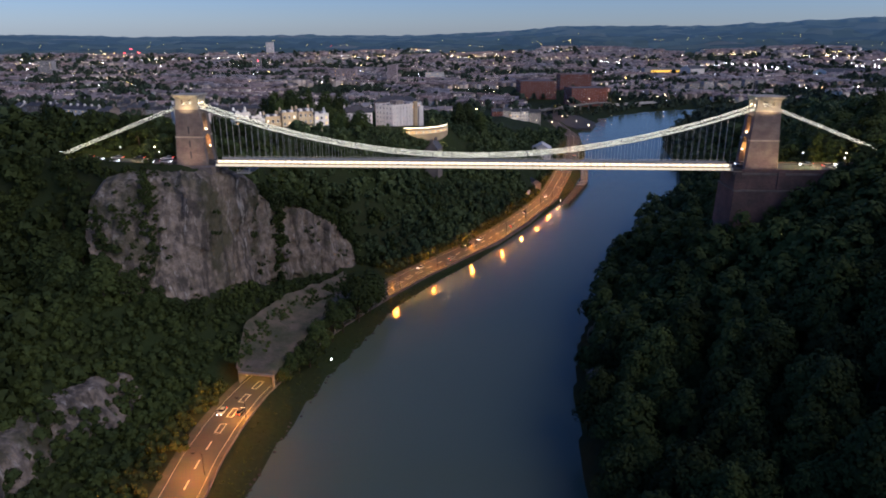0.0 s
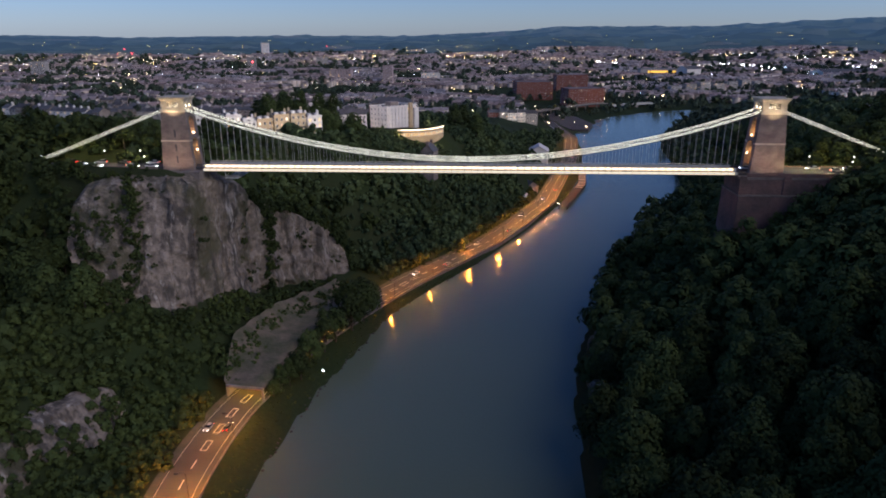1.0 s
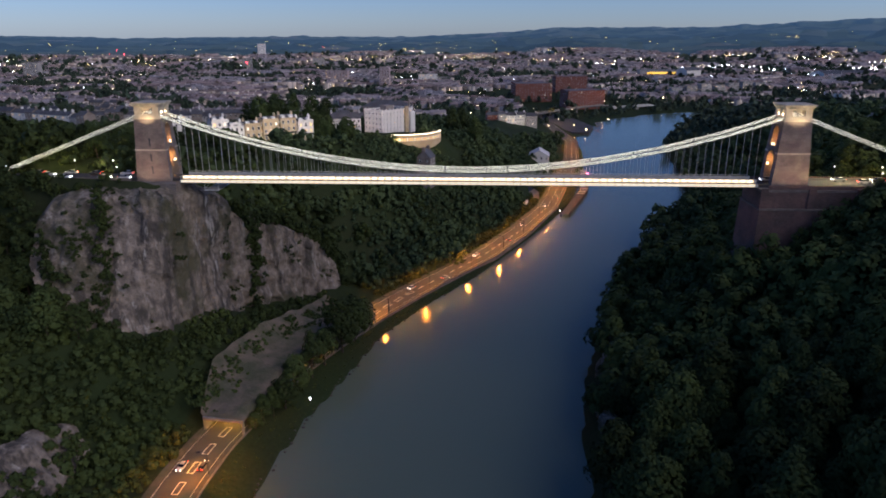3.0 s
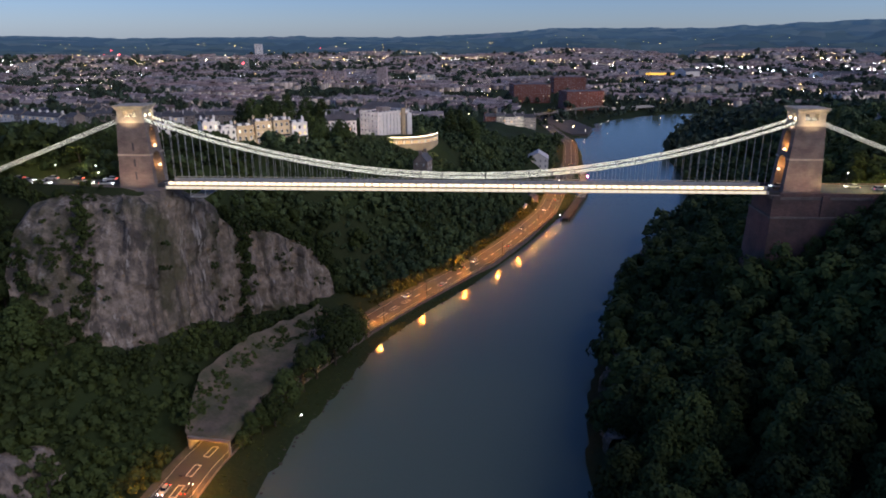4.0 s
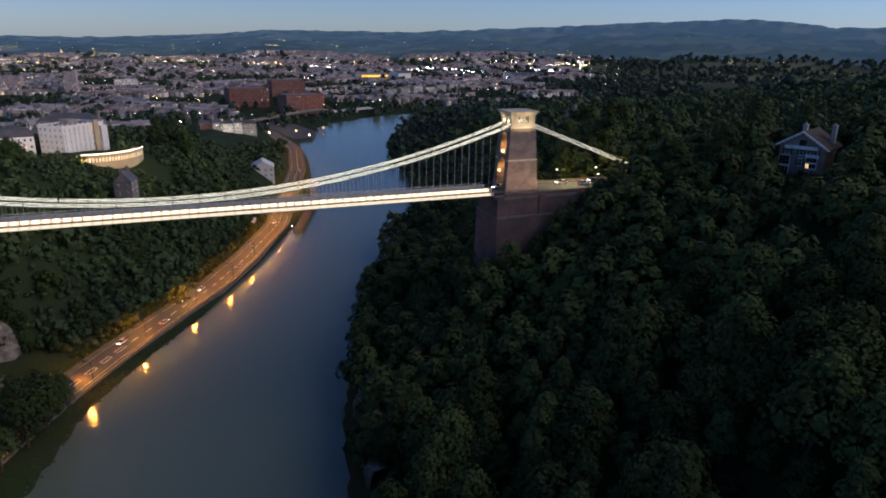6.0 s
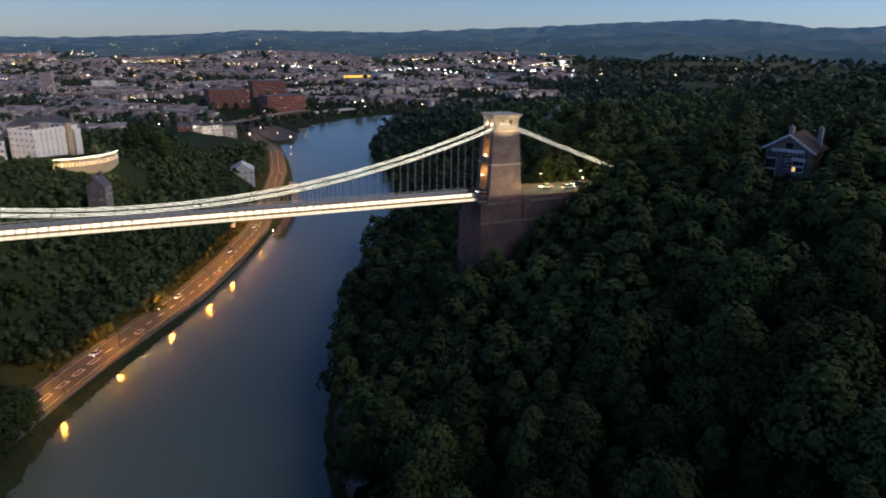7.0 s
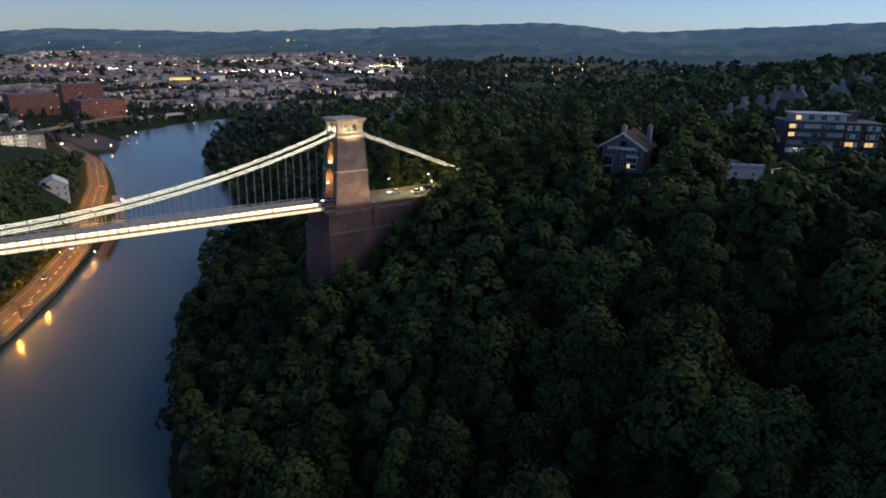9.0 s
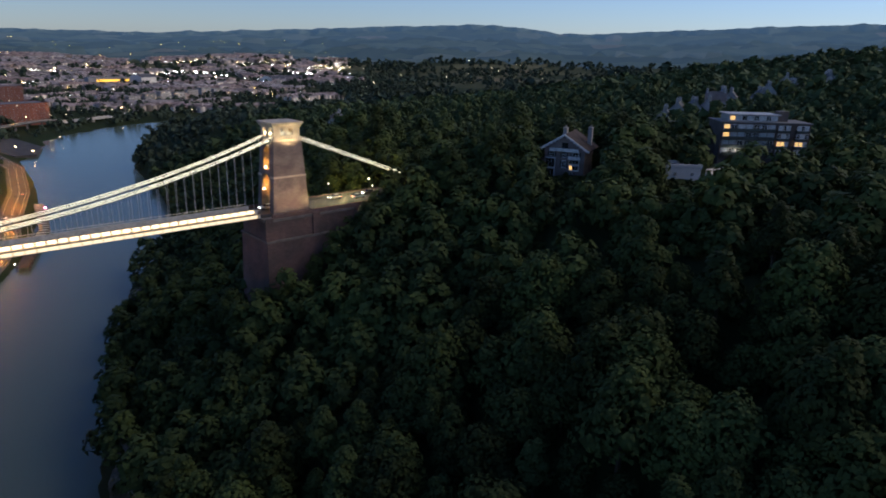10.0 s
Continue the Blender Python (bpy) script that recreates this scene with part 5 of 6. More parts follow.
# single terraced houses on the plateau
protos = [block("terrace_house", "pale rendered terraced house with dark slate roof", "house", pose(-260, 395 + 20 * i, float(land(-260, 395 + 20 * i)), 0, 0, 20), 8, 10, 8.5 + i, 3, 2, 1, wl_, "gable", 0.08, "plateau terraces", (1.1, 1.6), 2.8, 1, 70 + i, -5, faces=(0,), wins=PLAIN) for i, wl_ in enumerate((M_grey, M_stucco, M_buff))]
rr = random.Random(9)
for x0, y0, rz, n_ in ((-392, 314, -20, 14), (-330, 352, 6, 12), (-250, 300, 14, 10), (-420, 400, -4, 14), (-300, 450, 10, 15), (-180, 380, 12, 9), (-120, 330, 5, 7), (-520, 520, 0, 16), (-330, 560, 8, 14)):
    for k_ in range(n_):
        x, y = x0 + 8.05 * k_ * math.cos(radians(rz)), y0 + 8.05 * k_ * math.sin(radians(rz))
        copy_thing(protos[rr.randrange(3) if rr.random() < 0.4 else (int(x0) % 3)], pose(x, y, float(land(x0 + 4 * n_, y0)), 0, 0, rz))

# town trees
px, py, pz, ps = scatter(-1500, 1100, 330, 1900, 25, 31, lambda x, y: ((x < at(BANK_L, y) - 22) | (x > at(BANK_R, y) + 10)) & ((fbm(x, y, 260, 15) > 0.34) | (fbm(x, y, 420, 12) < -0.1) | ((x > 150) & (y > 850) & (y < 1150 + 0.35 * x))) & ~((x > -60) & (y < 640)))
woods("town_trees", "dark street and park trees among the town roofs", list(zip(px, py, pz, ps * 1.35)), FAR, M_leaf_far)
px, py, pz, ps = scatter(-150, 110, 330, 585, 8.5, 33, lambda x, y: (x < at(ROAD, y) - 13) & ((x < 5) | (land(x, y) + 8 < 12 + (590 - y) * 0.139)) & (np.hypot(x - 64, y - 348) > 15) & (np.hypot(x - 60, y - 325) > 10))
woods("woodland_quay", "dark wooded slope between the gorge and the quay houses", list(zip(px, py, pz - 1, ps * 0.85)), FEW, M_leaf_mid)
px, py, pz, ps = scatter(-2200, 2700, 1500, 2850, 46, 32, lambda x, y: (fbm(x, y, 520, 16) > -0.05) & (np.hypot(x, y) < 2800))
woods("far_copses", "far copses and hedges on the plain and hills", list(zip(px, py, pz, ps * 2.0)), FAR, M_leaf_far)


def sparks(name, label, pts, size, material):
    """Far street lights and lit windows, as small eight-sided beads."""
    o = np.array([(1, 0, 0), (-1, 0, 0), (0, 1, 0), (0, -1, 0), (0, 0, 1), (0, 0, -1)], float)
    f = np.array([(0, 2, 4), (2, 1, 4), (1, 3, 4), (3, 0, 4), (2, 0, 5), (1, 2, 5), (3, 1, 5), (0, 3, 5)])
    P = np.array(pts)
    s = size * (0.5 + rng.rand(len(P)) ** 2) * np.clip(np.hypot(P[:, 0], P[:, 1] + 220) / 1500, 0.5, 1.5)
    V = (P[:, None, :] + o[None] * s[:, None, None]).reshape(-1, 3)
    F = (f[None] + 6 * np.arange(len(P))[:, None, None]).reshape(-1, 3)
    return tagged(new(name, from_arrays(name, V, F, material)), label, "town lights", kind="stuff")


def light_spots(count, seed, x0, x1, y0, y1, h=(5, 9), bias=0.7, ok=town_ok):
    r = np.random.RandomState(seed)
    x, y = r.uniform(x0, x1, count * 3), y0 + (y1 - y0) * r.rand(count * 3) ** bias
    m = ok(x, y) & (fbm(x, y, 500, 18) + r.rand(count * 3) * 1.2 > 0.3)
    x, y = x[m][:count], y[m][:count]
    return np.stack([x, y, land(x, y) + r.uniform(*h, len(x))], 1)


G_warm, G_amber, G_cold, G_red = glow("far_warm_lamp", (1.0, 0.62, 0.3), 22), glow("far_amber_lamp", (1.0, 0.48, 0.14), 22), glow("far_white_lamp", (0.95, 0.95, 1.0), 22), glow("far_red_lamp", (1.0, 0.05, 0.06), 14)
sparks("town_lights_warm", "warm street lights scattered over the town", light_spots(2900, 1, -2200, 1600, 600, 2900), 0.5, G_warm)
sparks("town_lights_amber", "amber street lights scattered over the town", light_spots(2000, 2, -2200, 2600, 900, 2900), 0.5, G_amber)
sparks("town_lights_white", "white lamps scattered over the town", light_spots(1900, 3, -2200, 2600, 600, 2900), 0.48, G_cold)
sparks("depot_lights", "bright white yard lights round the far sheds", light_spots(420, 4, 350, 2300, 1500, 2200, ok=lambda x, y: (x > 300) & (x < 0.64 * (y + 180))), 0.9, G_cold)
sparks("ridge_lights", "clusters of small amber lights on the far ridges", light_spots(2400, 7, -2600, 3600, 2300, 3750, h=(9, 13), ok=lambda x, y: (fbm(x, y, 330, 19) > 0.1 + 0.25 * smooth(x / 1500)) & (np.hypot(x, y + 220) < 3700)), 0.3, G_amber)
sparks("valley_lights", "sparse small lights of farms and lanes in the far valley", light_spots(130, 9, 900, 3000, 900, 2700, h=(7, 11), ok=lambda x, y: (x > 0.68 * (y + 180)) & (np.hypot(x, y + 220) < 3000)), 0.5, G_warm)
sparks("retail_lights", "bright band of white lights along the far sheds", np.stack([np.linspace(1130, 1330, 34), 1900 + 30 * np.sin(np.arange(34)), 22 + 0 * np.arange(34)], 1), 1.5, G_cold)
sparks("mast_lights", "red warning lights on masts and cranes", np.array([(-640, 1000, 95), (-655, 1003, 88), (-628, 1003, 88), (-430, 1080, 70), (-480, 2000, 80)]), 1.6, G_red)

# ---------- woods east of the river ----------
def clear_east(x, y):
    q = at(ROAD, y) - x
    face = np.interp(y, [-16, 3, 12, 20, 32, 46, 60, 66], [-100, -95, -92, -90, -87, -80, -69, -61])
    m = (q > 12) & ~((y > -16) & (y < 66) & (x > face - 3)) & (x > -345)
    m &= ~((y > -56) & (y <= -16) & (x > -131) & (x < -60))
    m &= ~((y > -24) & (y < 9) & (x > -160) & (x < -60))
    m &= ~((x > -112) & (x < -84) & (y < -70))
    for hx, hy, r in ((-166, 122, 12), (-157, 127, 12), (-138, 138, 14), (-126, 144, 16), (-114, 152, 16), (-104, 152, 16), (-97, 162, 14), (-54, 222, 24), (-82, 224, 14), (-50, 250, 24), (-42, 200, 18), (-30, 188, 12), (-16, 198, 14), (-14, 215, 12), (-52, 190, 9), (-24, 150, 8), (-24, 135, 8), (-23, 125, 6), (41, 226, 9), (39, 210, 7), (42, 240, 9), (44, 250, 12), (60, 330, 15), (57, 312, 14), (-100, 140, 10), (-80, 160, 10), (47, 262, 14), (64, 348, 16), (55, 300, 12)):
        m &= np.hypot(x - hx, y - hy) > r
    m &= ~((x > -64) & (x < -6) & (y > 110) & (y < 195) & (land(x, y) + 8 > 124 - 66 * (y + 228) / 425))
    return m


px, py, pz, ps = scatter(-340, 80, -125, 335, 8.4, 6, lambda x, y: clear_east(x, y) & ((x > -240) | (y < 265 + 0.35 * (-240 - x))))
spots = list(zip(px, py, pz - 2.0, ps * np.where((px < -180) & (py > 150), 0.5, np.where((px < -125) & (py > 28), 0.72, np.where(px < -125, 1.15, 0.8)))))
woods("woodland_cliffs", "dark trees on the cliff slopes above the road", [q for q in spots if q[0] > -190 and q[1] < 90], MID, M_leaf)
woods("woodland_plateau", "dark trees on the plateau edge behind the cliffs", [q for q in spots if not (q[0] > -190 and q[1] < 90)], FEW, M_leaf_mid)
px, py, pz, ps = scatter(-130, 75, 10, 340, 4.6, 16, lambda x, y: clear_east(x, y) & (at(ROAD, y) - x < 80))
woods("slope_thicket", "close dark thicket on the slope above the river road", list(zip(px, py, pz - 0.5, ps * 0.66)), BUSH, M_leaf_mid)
# scrub on talus, ledges and the cliff-top edge
px, py, pz, ps = scatter(-150, -62, -150, 60, 3.3, 8, lambda x, y: (at(ROAD, y) - x > 9) & ~((y > -54) & (y < 36) & (at(ROAD, y) - x < 17)) & ((y < np.interp(x, [-150, -122, -110, -102, -97, -94], [-52, -49, -45, -39, -29, -10])) | (x > np.interp(y, [-20, 0, 20, 45, 60], [-94, -90, -84, -69, -56]))))
woods("scrub", "low dark scrub on the scree under the cliff", list(zip(px, py, pz - 0.8, ps * (0.46 + 0.14 * (py < -45)))), BUSH, M_leaf)
px, py, pz, ps = scatter(-200, -70, -60, 70, 4.4, 9, lambda x, y: (land(x, y) > 30) & ~((y > -11) & (y < 9) & (x < -96) & (x > -165)) & (x < np.interp(y, [-60, -45, -20, 0, 20, 45, 70], [-142, -139, -100, -99, -92, -82, -50])))
woods("cliff_top_scrub", "scrub along the cliff top", list(zip(px, py, pz - 0.8, ps * np.where((py > -28) & (py < 9), 0.33, 0.55))), BUSH, M_leaf)
spots = []
for yy in np.arange(62, 332, 1.5):
    for _ in range(2):
        x = float(at(ROAD, yy)) - np.random.RandomState(int(yy * 10) + _).uniform(9.6, 15)
        spots.append((x, yy, float(land(x, yy)) - 0.5, 0.2 + 0.16 * ((yy * 7.3 + _ * 3) % 1)))
for k_ in range(60):
    a = k_ * 2.4
    spots.append((-25 + 9 * math.cos(a) * (k_ / 60) ** 0.5, 127 + 9 * math.sin(a) * (k_ / 60) ** 0.5, 0, 0.35))
    spots[-1] = (*spots[-1][:2], float(land(*spots[-1][:2])) - 0.6, 0.35)
woods("verge_scrub", "dark scrub along the inner verge of the river road", spots, BUSH, M_leaf)
px, py, pz, ps = scatter(-66, -4, 108, 200, 3.6, 46, lambda x, y: ~clear_east(x, y) & (np.hypot(x + 42, y - 222) > 28.3) & (np.hypot(x + 24, y - 150) > 7))
woods("terrace_shrubs", "low dark shrubs on the slope below the curved terrace", list(zip(px, py, pz - 0.4, ps * 0.45)), BUSH, M_leaf_mid)
# tufts rooted in the cliff's gullies and ledges
rg = np.random.RandomState(15)
tufts = []
for line, nn, wd, s0, s1 in ((((-119, -20, 72), (-116, -25, 62), (-114, -32, 52), (-114, -38, 42)), 110, 1.5, 0.22, 0.42), (((-89, 23, 62), (-86, 26, 50), (-84, 25, 38), (-85, 22, 18)), 130, 1.5, 0.25, 0.5), (((-146, -16, 71), (-138, -29, 63), (-132, -36, 56), (-126, -41, 48), (-117, -42, 42), (-109, -41, 35)), 60, 2.6, 0.4, 0.75), (((-142, -12.5, 75), (-128, -13, 74.5), (-118, -13, 74.5)), 40, 1.6, 0.2, 0.42), (((-104, -44, 32), (-97, -35, 29), (-89, -16, 25), (-82, 0, 18), (-76, 22, 13)), 110, 2.4, 0.3, 0.6), (((-86, 30, 53), (-82, 42, 51), (-76, 52, 43), (-67, 62, 35), (-61, 67, 22), (-57, 66, 10)), 150, 1.8, 0.3, 0.7), (((-124, -34, 60), (-120, -30, 66), (-119, -36, 50)), 26, 2.0, 0.2, 0.4), (((-173, -25, 56), (-169, -17, 66), (-164, -13, 72), (-168, -11, 77)), 80, 3.2, 0.4, 0.7), (((-158, -13, 78), (-140, -10.5, 77)), 40, 1.8, 0.35, 0.6)):
    P_ = np.array(line, float)
    for _ in range(nn):
        q = rg.rand() * (len(P_) - 1)
        i = int(q)
        c = P_[i] + (P_[i + 1] - P_[i]) * (q - i) + rg.normal(size=3) * np.array([wd, wd * 0.7, wd * 0.6])
        tufts.append((c[0], c[1], c[2] - 2.2 * s1, rg.uniform(s0, s1) * 0.72))
for gx_, gy_, z0, z1, nn, wd in ((-125, -36, 45, 73, 26, 5), (-112, -32, 42, 74, 16, 2.5), (-96, -20, 50, 72, 8, 2), (-90, 12, 16, 64, 34, 2.2), (-86, 24, 14, 48, 18, 3), (-101, -38, 26, 36, 16, 6), (-119, -17, 68, 74, 34, 9), (-130, -40, 46, 66, 26, 3), (-128, -48, 38, 46, 22, 5), (-112, -46, 30, 36, 26, 5), (-95, -22, 20, 27, 20, 4), (-88, 8, 12, 20, 18, 4), (-76, 44, 30, 40, 22, 3), (-66, 58, 14, 26, 20, 2.5)):
    for _ in range(nn):
        z = rg.uniform(z0, z1)
        t = (z - z0) / (z1 - z0)
        tufts.append((gx_ + rg.normal() * wd - 2 * t, gy_ + rg.normal() * wd * 0.6 + 8 * t * (gy_ < 0), z - 0.5, rg.uniform(0.12, 0.3)))
woods("cliff_tufts", "bushes rooted in the gullies of the cliff", tufts, BUSH, M_leaf)
for x, y, s in ((-64, -49, 0.5), (-62.5, -45, 0.72), (-60.5, -41, 0.85), (-58, -36, 0.95), (-57, -26, 1.25), (-54, -15, 1.2), (-51.5, -6, 1.25), (-47, 5, 1.5), (-43.5, 14, 1.45), (-41, 24, 1.0)):
    plant(x, y, s, int(s * 40), "dark riverside tree on the bank below the road")
for x, y, s in ((-78, 140, 1.15), (-70, 146, 1.05), (-66, 134, 1.1), (-72, 160, 0.95), (-84, 172, 1.1), (-92, 178, 1.2), (-98, 185, 1.2), (-150, 250, 1.7), (-140, 258, 1.8), (-128, 262, 1.8), (-160, 262, 1.7), (-116, 268, 1.7), (-145, 275, 1.8), (-104, 262, 1.5), (-6, 270, 1.4), (4, 262, 1.3), (-12, 250, 1.4)):
    plant(x, y, s, int(-x + y), "large dark round-headed park tree above the gorge")
for x, y, s in ((101, -14, 0.8), (109, -14, 0.85), (118, -14, 0.8), (127, -14, 0.85), (136, -14, 0.8), (87, -4, 0.9), (86, -11, 1.0), (88, 4, 0.9), (92, -13, 0.9), (147, -13, 1.15), (152, -11.5, 1.2), (158, -13, 1.25), (164, -10, 1.2), (151, -19, 1.2), (160, -20, 1.1), (170, -13, 1.3)):
    plant(x, y, s, int(x), "tall dark tree beside the bridge approach road")
for k_ in range(22):
    plant(-118 - 6.2 * k_ + (k_ % 3), 13.5 + 5 * (k_ % 3) + 0.06 * k_ * k_, 0.62 + 0.09 * (k_ % 4), k_ * 2, "dark tree beside the eastern approach road")
for x, y, s in ((-146, -34, 1.2), (-141, -40, 1.25), (-136, -44, 1.35), (-132, -47, 1.25), (-127, -50, 1.15), (-121, -51, 1.05), (-115, -49, 0.9), (-139, -33, 1.0), (-143, -26, 1.0), (-133, -53, 1.6), (-139, -49, 1.7), (-127, -55, 1.4), (-120, -55, 1.2), (-145, -45, 1.6), (-150, -24, 0.9), (-152, -14, 0.8), (-108, -49, 0.6)):
    plant(x, y, s, int(-x - y), "dark tree growing at the cliff edge")
for x, y, s in ((168, -32, 1.35), (160, -36, 1.2), (187, -61, 1.15), (192, -67, 1.2), (190, -38, 1.4), (197, -55, 1.3), (205, -60, 1.2), (150, -28, 1.2), (175, -18, 1.5), (188, -15, 1.6), (205, -25, 1.6), (140, 25, 1.4), (155, 30, 1.5), (170, 40, 1.6), (128, 45, 1.3), (190, 60, 1.6), (230, 20, 1.6)):
    plant(x, y, s, int(x + y) * 3 + 3, "tall dark tree standing above the plateau wood")
# growth on the shelter roof and along the river bank
rg = np.random.RandomState(25)
spots = []
for i in range(1, ngal):
    x, y, tx, ty = (a[i] for a in sg)
    for o in (-13, -11, -9, -7, -4):
        if rg.rand() < (0.95 if o < -8 else 0.5):
            oo = o + rg.uniform(-1, 1)
            spots.append((x + ty * oo, y - tx * oo, 12.8 + 2.4 * math.sin(math.pi * min(1, i / ngal * 1.25)) + max(0, -oo - 6) * 0.5 - 1.0, rg.uniform(0.2, 0.4)))
for yy in np.arange(-150, 330, 1.7):
    a, c = float(at(ROAD, yy)) + 8.5, float(at(BANK_L, yy)) - 0.5
    if c - a > 1.5:
        for _ in range(2):
            x = rg.uniform(a, c)
            spots.append((x, yy, float(land(x, yy)) - 0.5, rg.uniform(0.05, 0.14)))
woods("bank_scrub", "low scrub on the shelter roof and river bank", spots, BUSH, M_leaf)
# boulders along the foot of the bank
vs, fs = [], []
for yy in np.arange(-140, 230, 2.2):
    x = float(at(BANK_L, yy)) + rg.uniform(-1.8, 0.6)
    s = rg.uniform(0.25, 0.7)
    o = len(vs)
    for zz, rr in ((-0.6, 1.0), (0.3, 0.85), (0.75, 0.4)):
        for k in range(6):
            q = rr * s * rg.uniform(0.75, 1.2)
            vs.append((x + q * math.cos(k * 1.047), yy + q * math.sin(k * 1.047), WATER + zz * s))
    for j in (0, 6):
        fs += [[o + j + k, o + j + (k + 1) % 6, o + j + 6 + (k + 1) % 6, o + j + 6 + k] for k in range(6)]
    fs += [[o + 12, o + 13, o + 14, o + 15], [o + 12, o + 15, o + 16, o + 17]]
tagged(new("bank_boulders", from_arrays("bank_boulders", np.array(vs), np.array(fs), M_mud)), "dark muddy boulders along the river edge", "boulders", kind="stuff")

# ---------- houses on the western plateau ----------
M_mauve = mat("brown_brick_dusk", (0.29, 0.235, 0.215), 0.9, 0.25, 0.3, 0.2, 3)
ch = thing("chalet_house", "large gabled brown brick house with white bargeboards and bays", "house", pose(179.5, -49.5, 86.6, 0, 0, -64) @ Matrix.Scale(0.95, 4))
bm = bmesh.new()
box(bm, -6.5, 6.5, -7, 7, -6, 9.2)
v = [bm.verts.new(p) for p in ((-6.5, -7, 9.2), (6.5, -7, 9.2), (0, -7, 13.2), (-6.5, 7, 9.2), (6.5, 7, 9.2), (0, 7, 13.2))]
bm.faces.new((v[0], v[1], v[2]))
bm.faces.new((v[4], v[3], v[5]))
part("wall", bm, M_mauve, ch)
bm = bmesh.new()
for s in (-1, 1):
    a = [bm.verts.new(p) for p in ((s * 8.0, -8.2, 8.45), (0, -8.2, 13.45), (0, 8.0, 13.45), (s * 8.0, 8.0, 8.45), (s * 8.0, -8.2, 8.7), (0, -8.2, 13.75), (0, 8.0, 13.75), (s * 8.0, 8.0, 8.7))]
    for f in ((0, 1, 2, 3), (7, 6, 5, 4), (0, 3, 7, 4), (0, 4, 5, 1), (3, 2, 6, 7)):
        bm.faces.new([a[i] for i in f])
bmesh.ops.recalc_face_normals(bm, faces=bm.faces)
part("roof", bm, mat("brown_roof_tile", (0.1, 0.075, 0.062), 0.9, 0.35, 0.4, 0.3, 4, spec=0.2), ch)
for s in (-1, 1):
    ob = part("bargeboard", tube(bmesh.new(), [(s * 8.05, -8.3, 8.5), (0, -8.3, 13.55)], [0.3, 0.3], 5), M_frame, ch)
    for k in range(7):
        part("scallop", boxes((s * (0.9 + k * 1.06) - 0.22, s * (0.9 + k * 1.06) + 0.22, -8.36, -8.24, 12.75 - k * 0.665 - 0.35, 12.75 - k * 0.665 + 0.1)), M_frame, ch)
for x, z0, z1 in ((-4.3, -0.6, 6.1), (3.4, 2.3, 6.0)):
    bay = part("bay", boxes((x - 1.55, x + 1.55, -7.9, -7.02, z0, z1)), M_frame, ch, "white-framed bay window")
    for j in range(2):
        for i in range(3):
            h_ = (z1 - z0) / 2
            part("pane", boxes((x - 1.4 + i * 0.96, x - 0.52 + i * 0.96, -7.94, -7.905, z0 + j * h_ + 0.45, z0 + (j + 1) * h_ - 0.15)), M_lit if (x > 0 and i == 0 and j == 0) else M_glass, bay)
part("balcony", boxes((-4.6, 4.6, -8.3, -7.02, 8.3, 8.5), (-4.6, 4.6, -8.3, -8.15, 8.5, 9.3)), M_frame, ch)
part("attic_door", boxes((-1.0, 1.0, -7.06, -6.9, 8.9, 11.0)), M_glass, ch)
for x, z, w, h, k in ((0.0, 4.2, 1.3, 2.4, 0), (0.0, 7.3, 1.3, 2.0, 0), (3.6, 7.4, 2.2, 1.6, 0), (-4.0, 7.3, 1.6, 1.7, 0), (2.6, 0.6, 1.2, 2.0, 0)):
    ob = new("window", WIN[k])
    ob.parent = ch
    ob.matrix_basis = Matrix.Translation((x, -7.02, z)) @ Matrix.Diagonal((w, 1.5, h, 1))
    for s in (-1, 1):
        if w < 2.4:
            part("shutter", boxes((x + s * (w / 2 + 0.3) - 0.28, x + s * (w / 2 + 0.3) + 0.28, -7.09, -7.003, z - h / 2, z + h / 2)), M_dark, ch)
for x in (3.4,):
    part("bay_balcony", boxes((x - 1.9, x + 1.9, -8.2, -7.02, 6.0, 6.15), (x - 1.9, x + 1.9, -8.2, -8.08, 6.15, 6.95)), M_frame, ch)
for x, y in ((-1.0, -3.0), (6.0, 2.0)):
    bm = boxes((x - 0.6, x + 0.6, y - 0.9, y + 0.9, 9, 15.0), (x - 0.7, x + 0.7, y - 1.0, y + 1.0, 15.0, 15.4))
    for k in (-0.5, 0.5):
        tube(bm, [(x, y + k, 15.39), (x, y + k, 16.0)], [0.2, 0.16], 6)
    part("chimney", bm, M_grey, ch)
part("side_wing", boxes((-12.5, -6.52, -5, 5, -6, 3.8)), M_mauve, ch)
ob = new("window", WIN[0])
ob.parent = ch
ob.matrix_basis = Matrix.Translation((-9.8, -5.02, 1.6)) @ Matrix.Diagonal((2.0, 1.5, 2.0, 1))
lamp("house_light", "POINT", pose(167, -44, 85.5), 120, (1.0, 0.5, 0.15), 0.3)

M_flat = mat("dark_brown_brick", (0.13, 0.105, 0.095), 0.9, 0.25, 0.3, 0.2, 3)
M_band = mat("dark_green_cladding", (0.05, 0.07, 0.065), 0.7, 0.2, 0.3, 0.1, 3)
# pale sky reflection is put into the colour of these panes
WIN_PALE = window_mesh("window", mat("sky_tinted_pane", (0.62, 0.64, 0.64), 0.6, 0.2, 0.5, 0.0, 4))
fl = thing("flats_block", "four-storey brick block of flats with glazed balconies, some lit", "apartment building", pose(240, -80, 92, 0, 0, -43) @ Matrix.Scale(0.84, 4))
part("wall", boxes((-17, 17, -6, 8, -6, 12.4)), M_flat, fl)
part("roof", boxes((-17.4, 17.4, -6.4, 8.4, 12.4, 12.75)), M_lead, fl)
part("penthouse", boxes((-13.5, 5, -3.6, 6, 12.76, 15.2)), M_grey, fl)
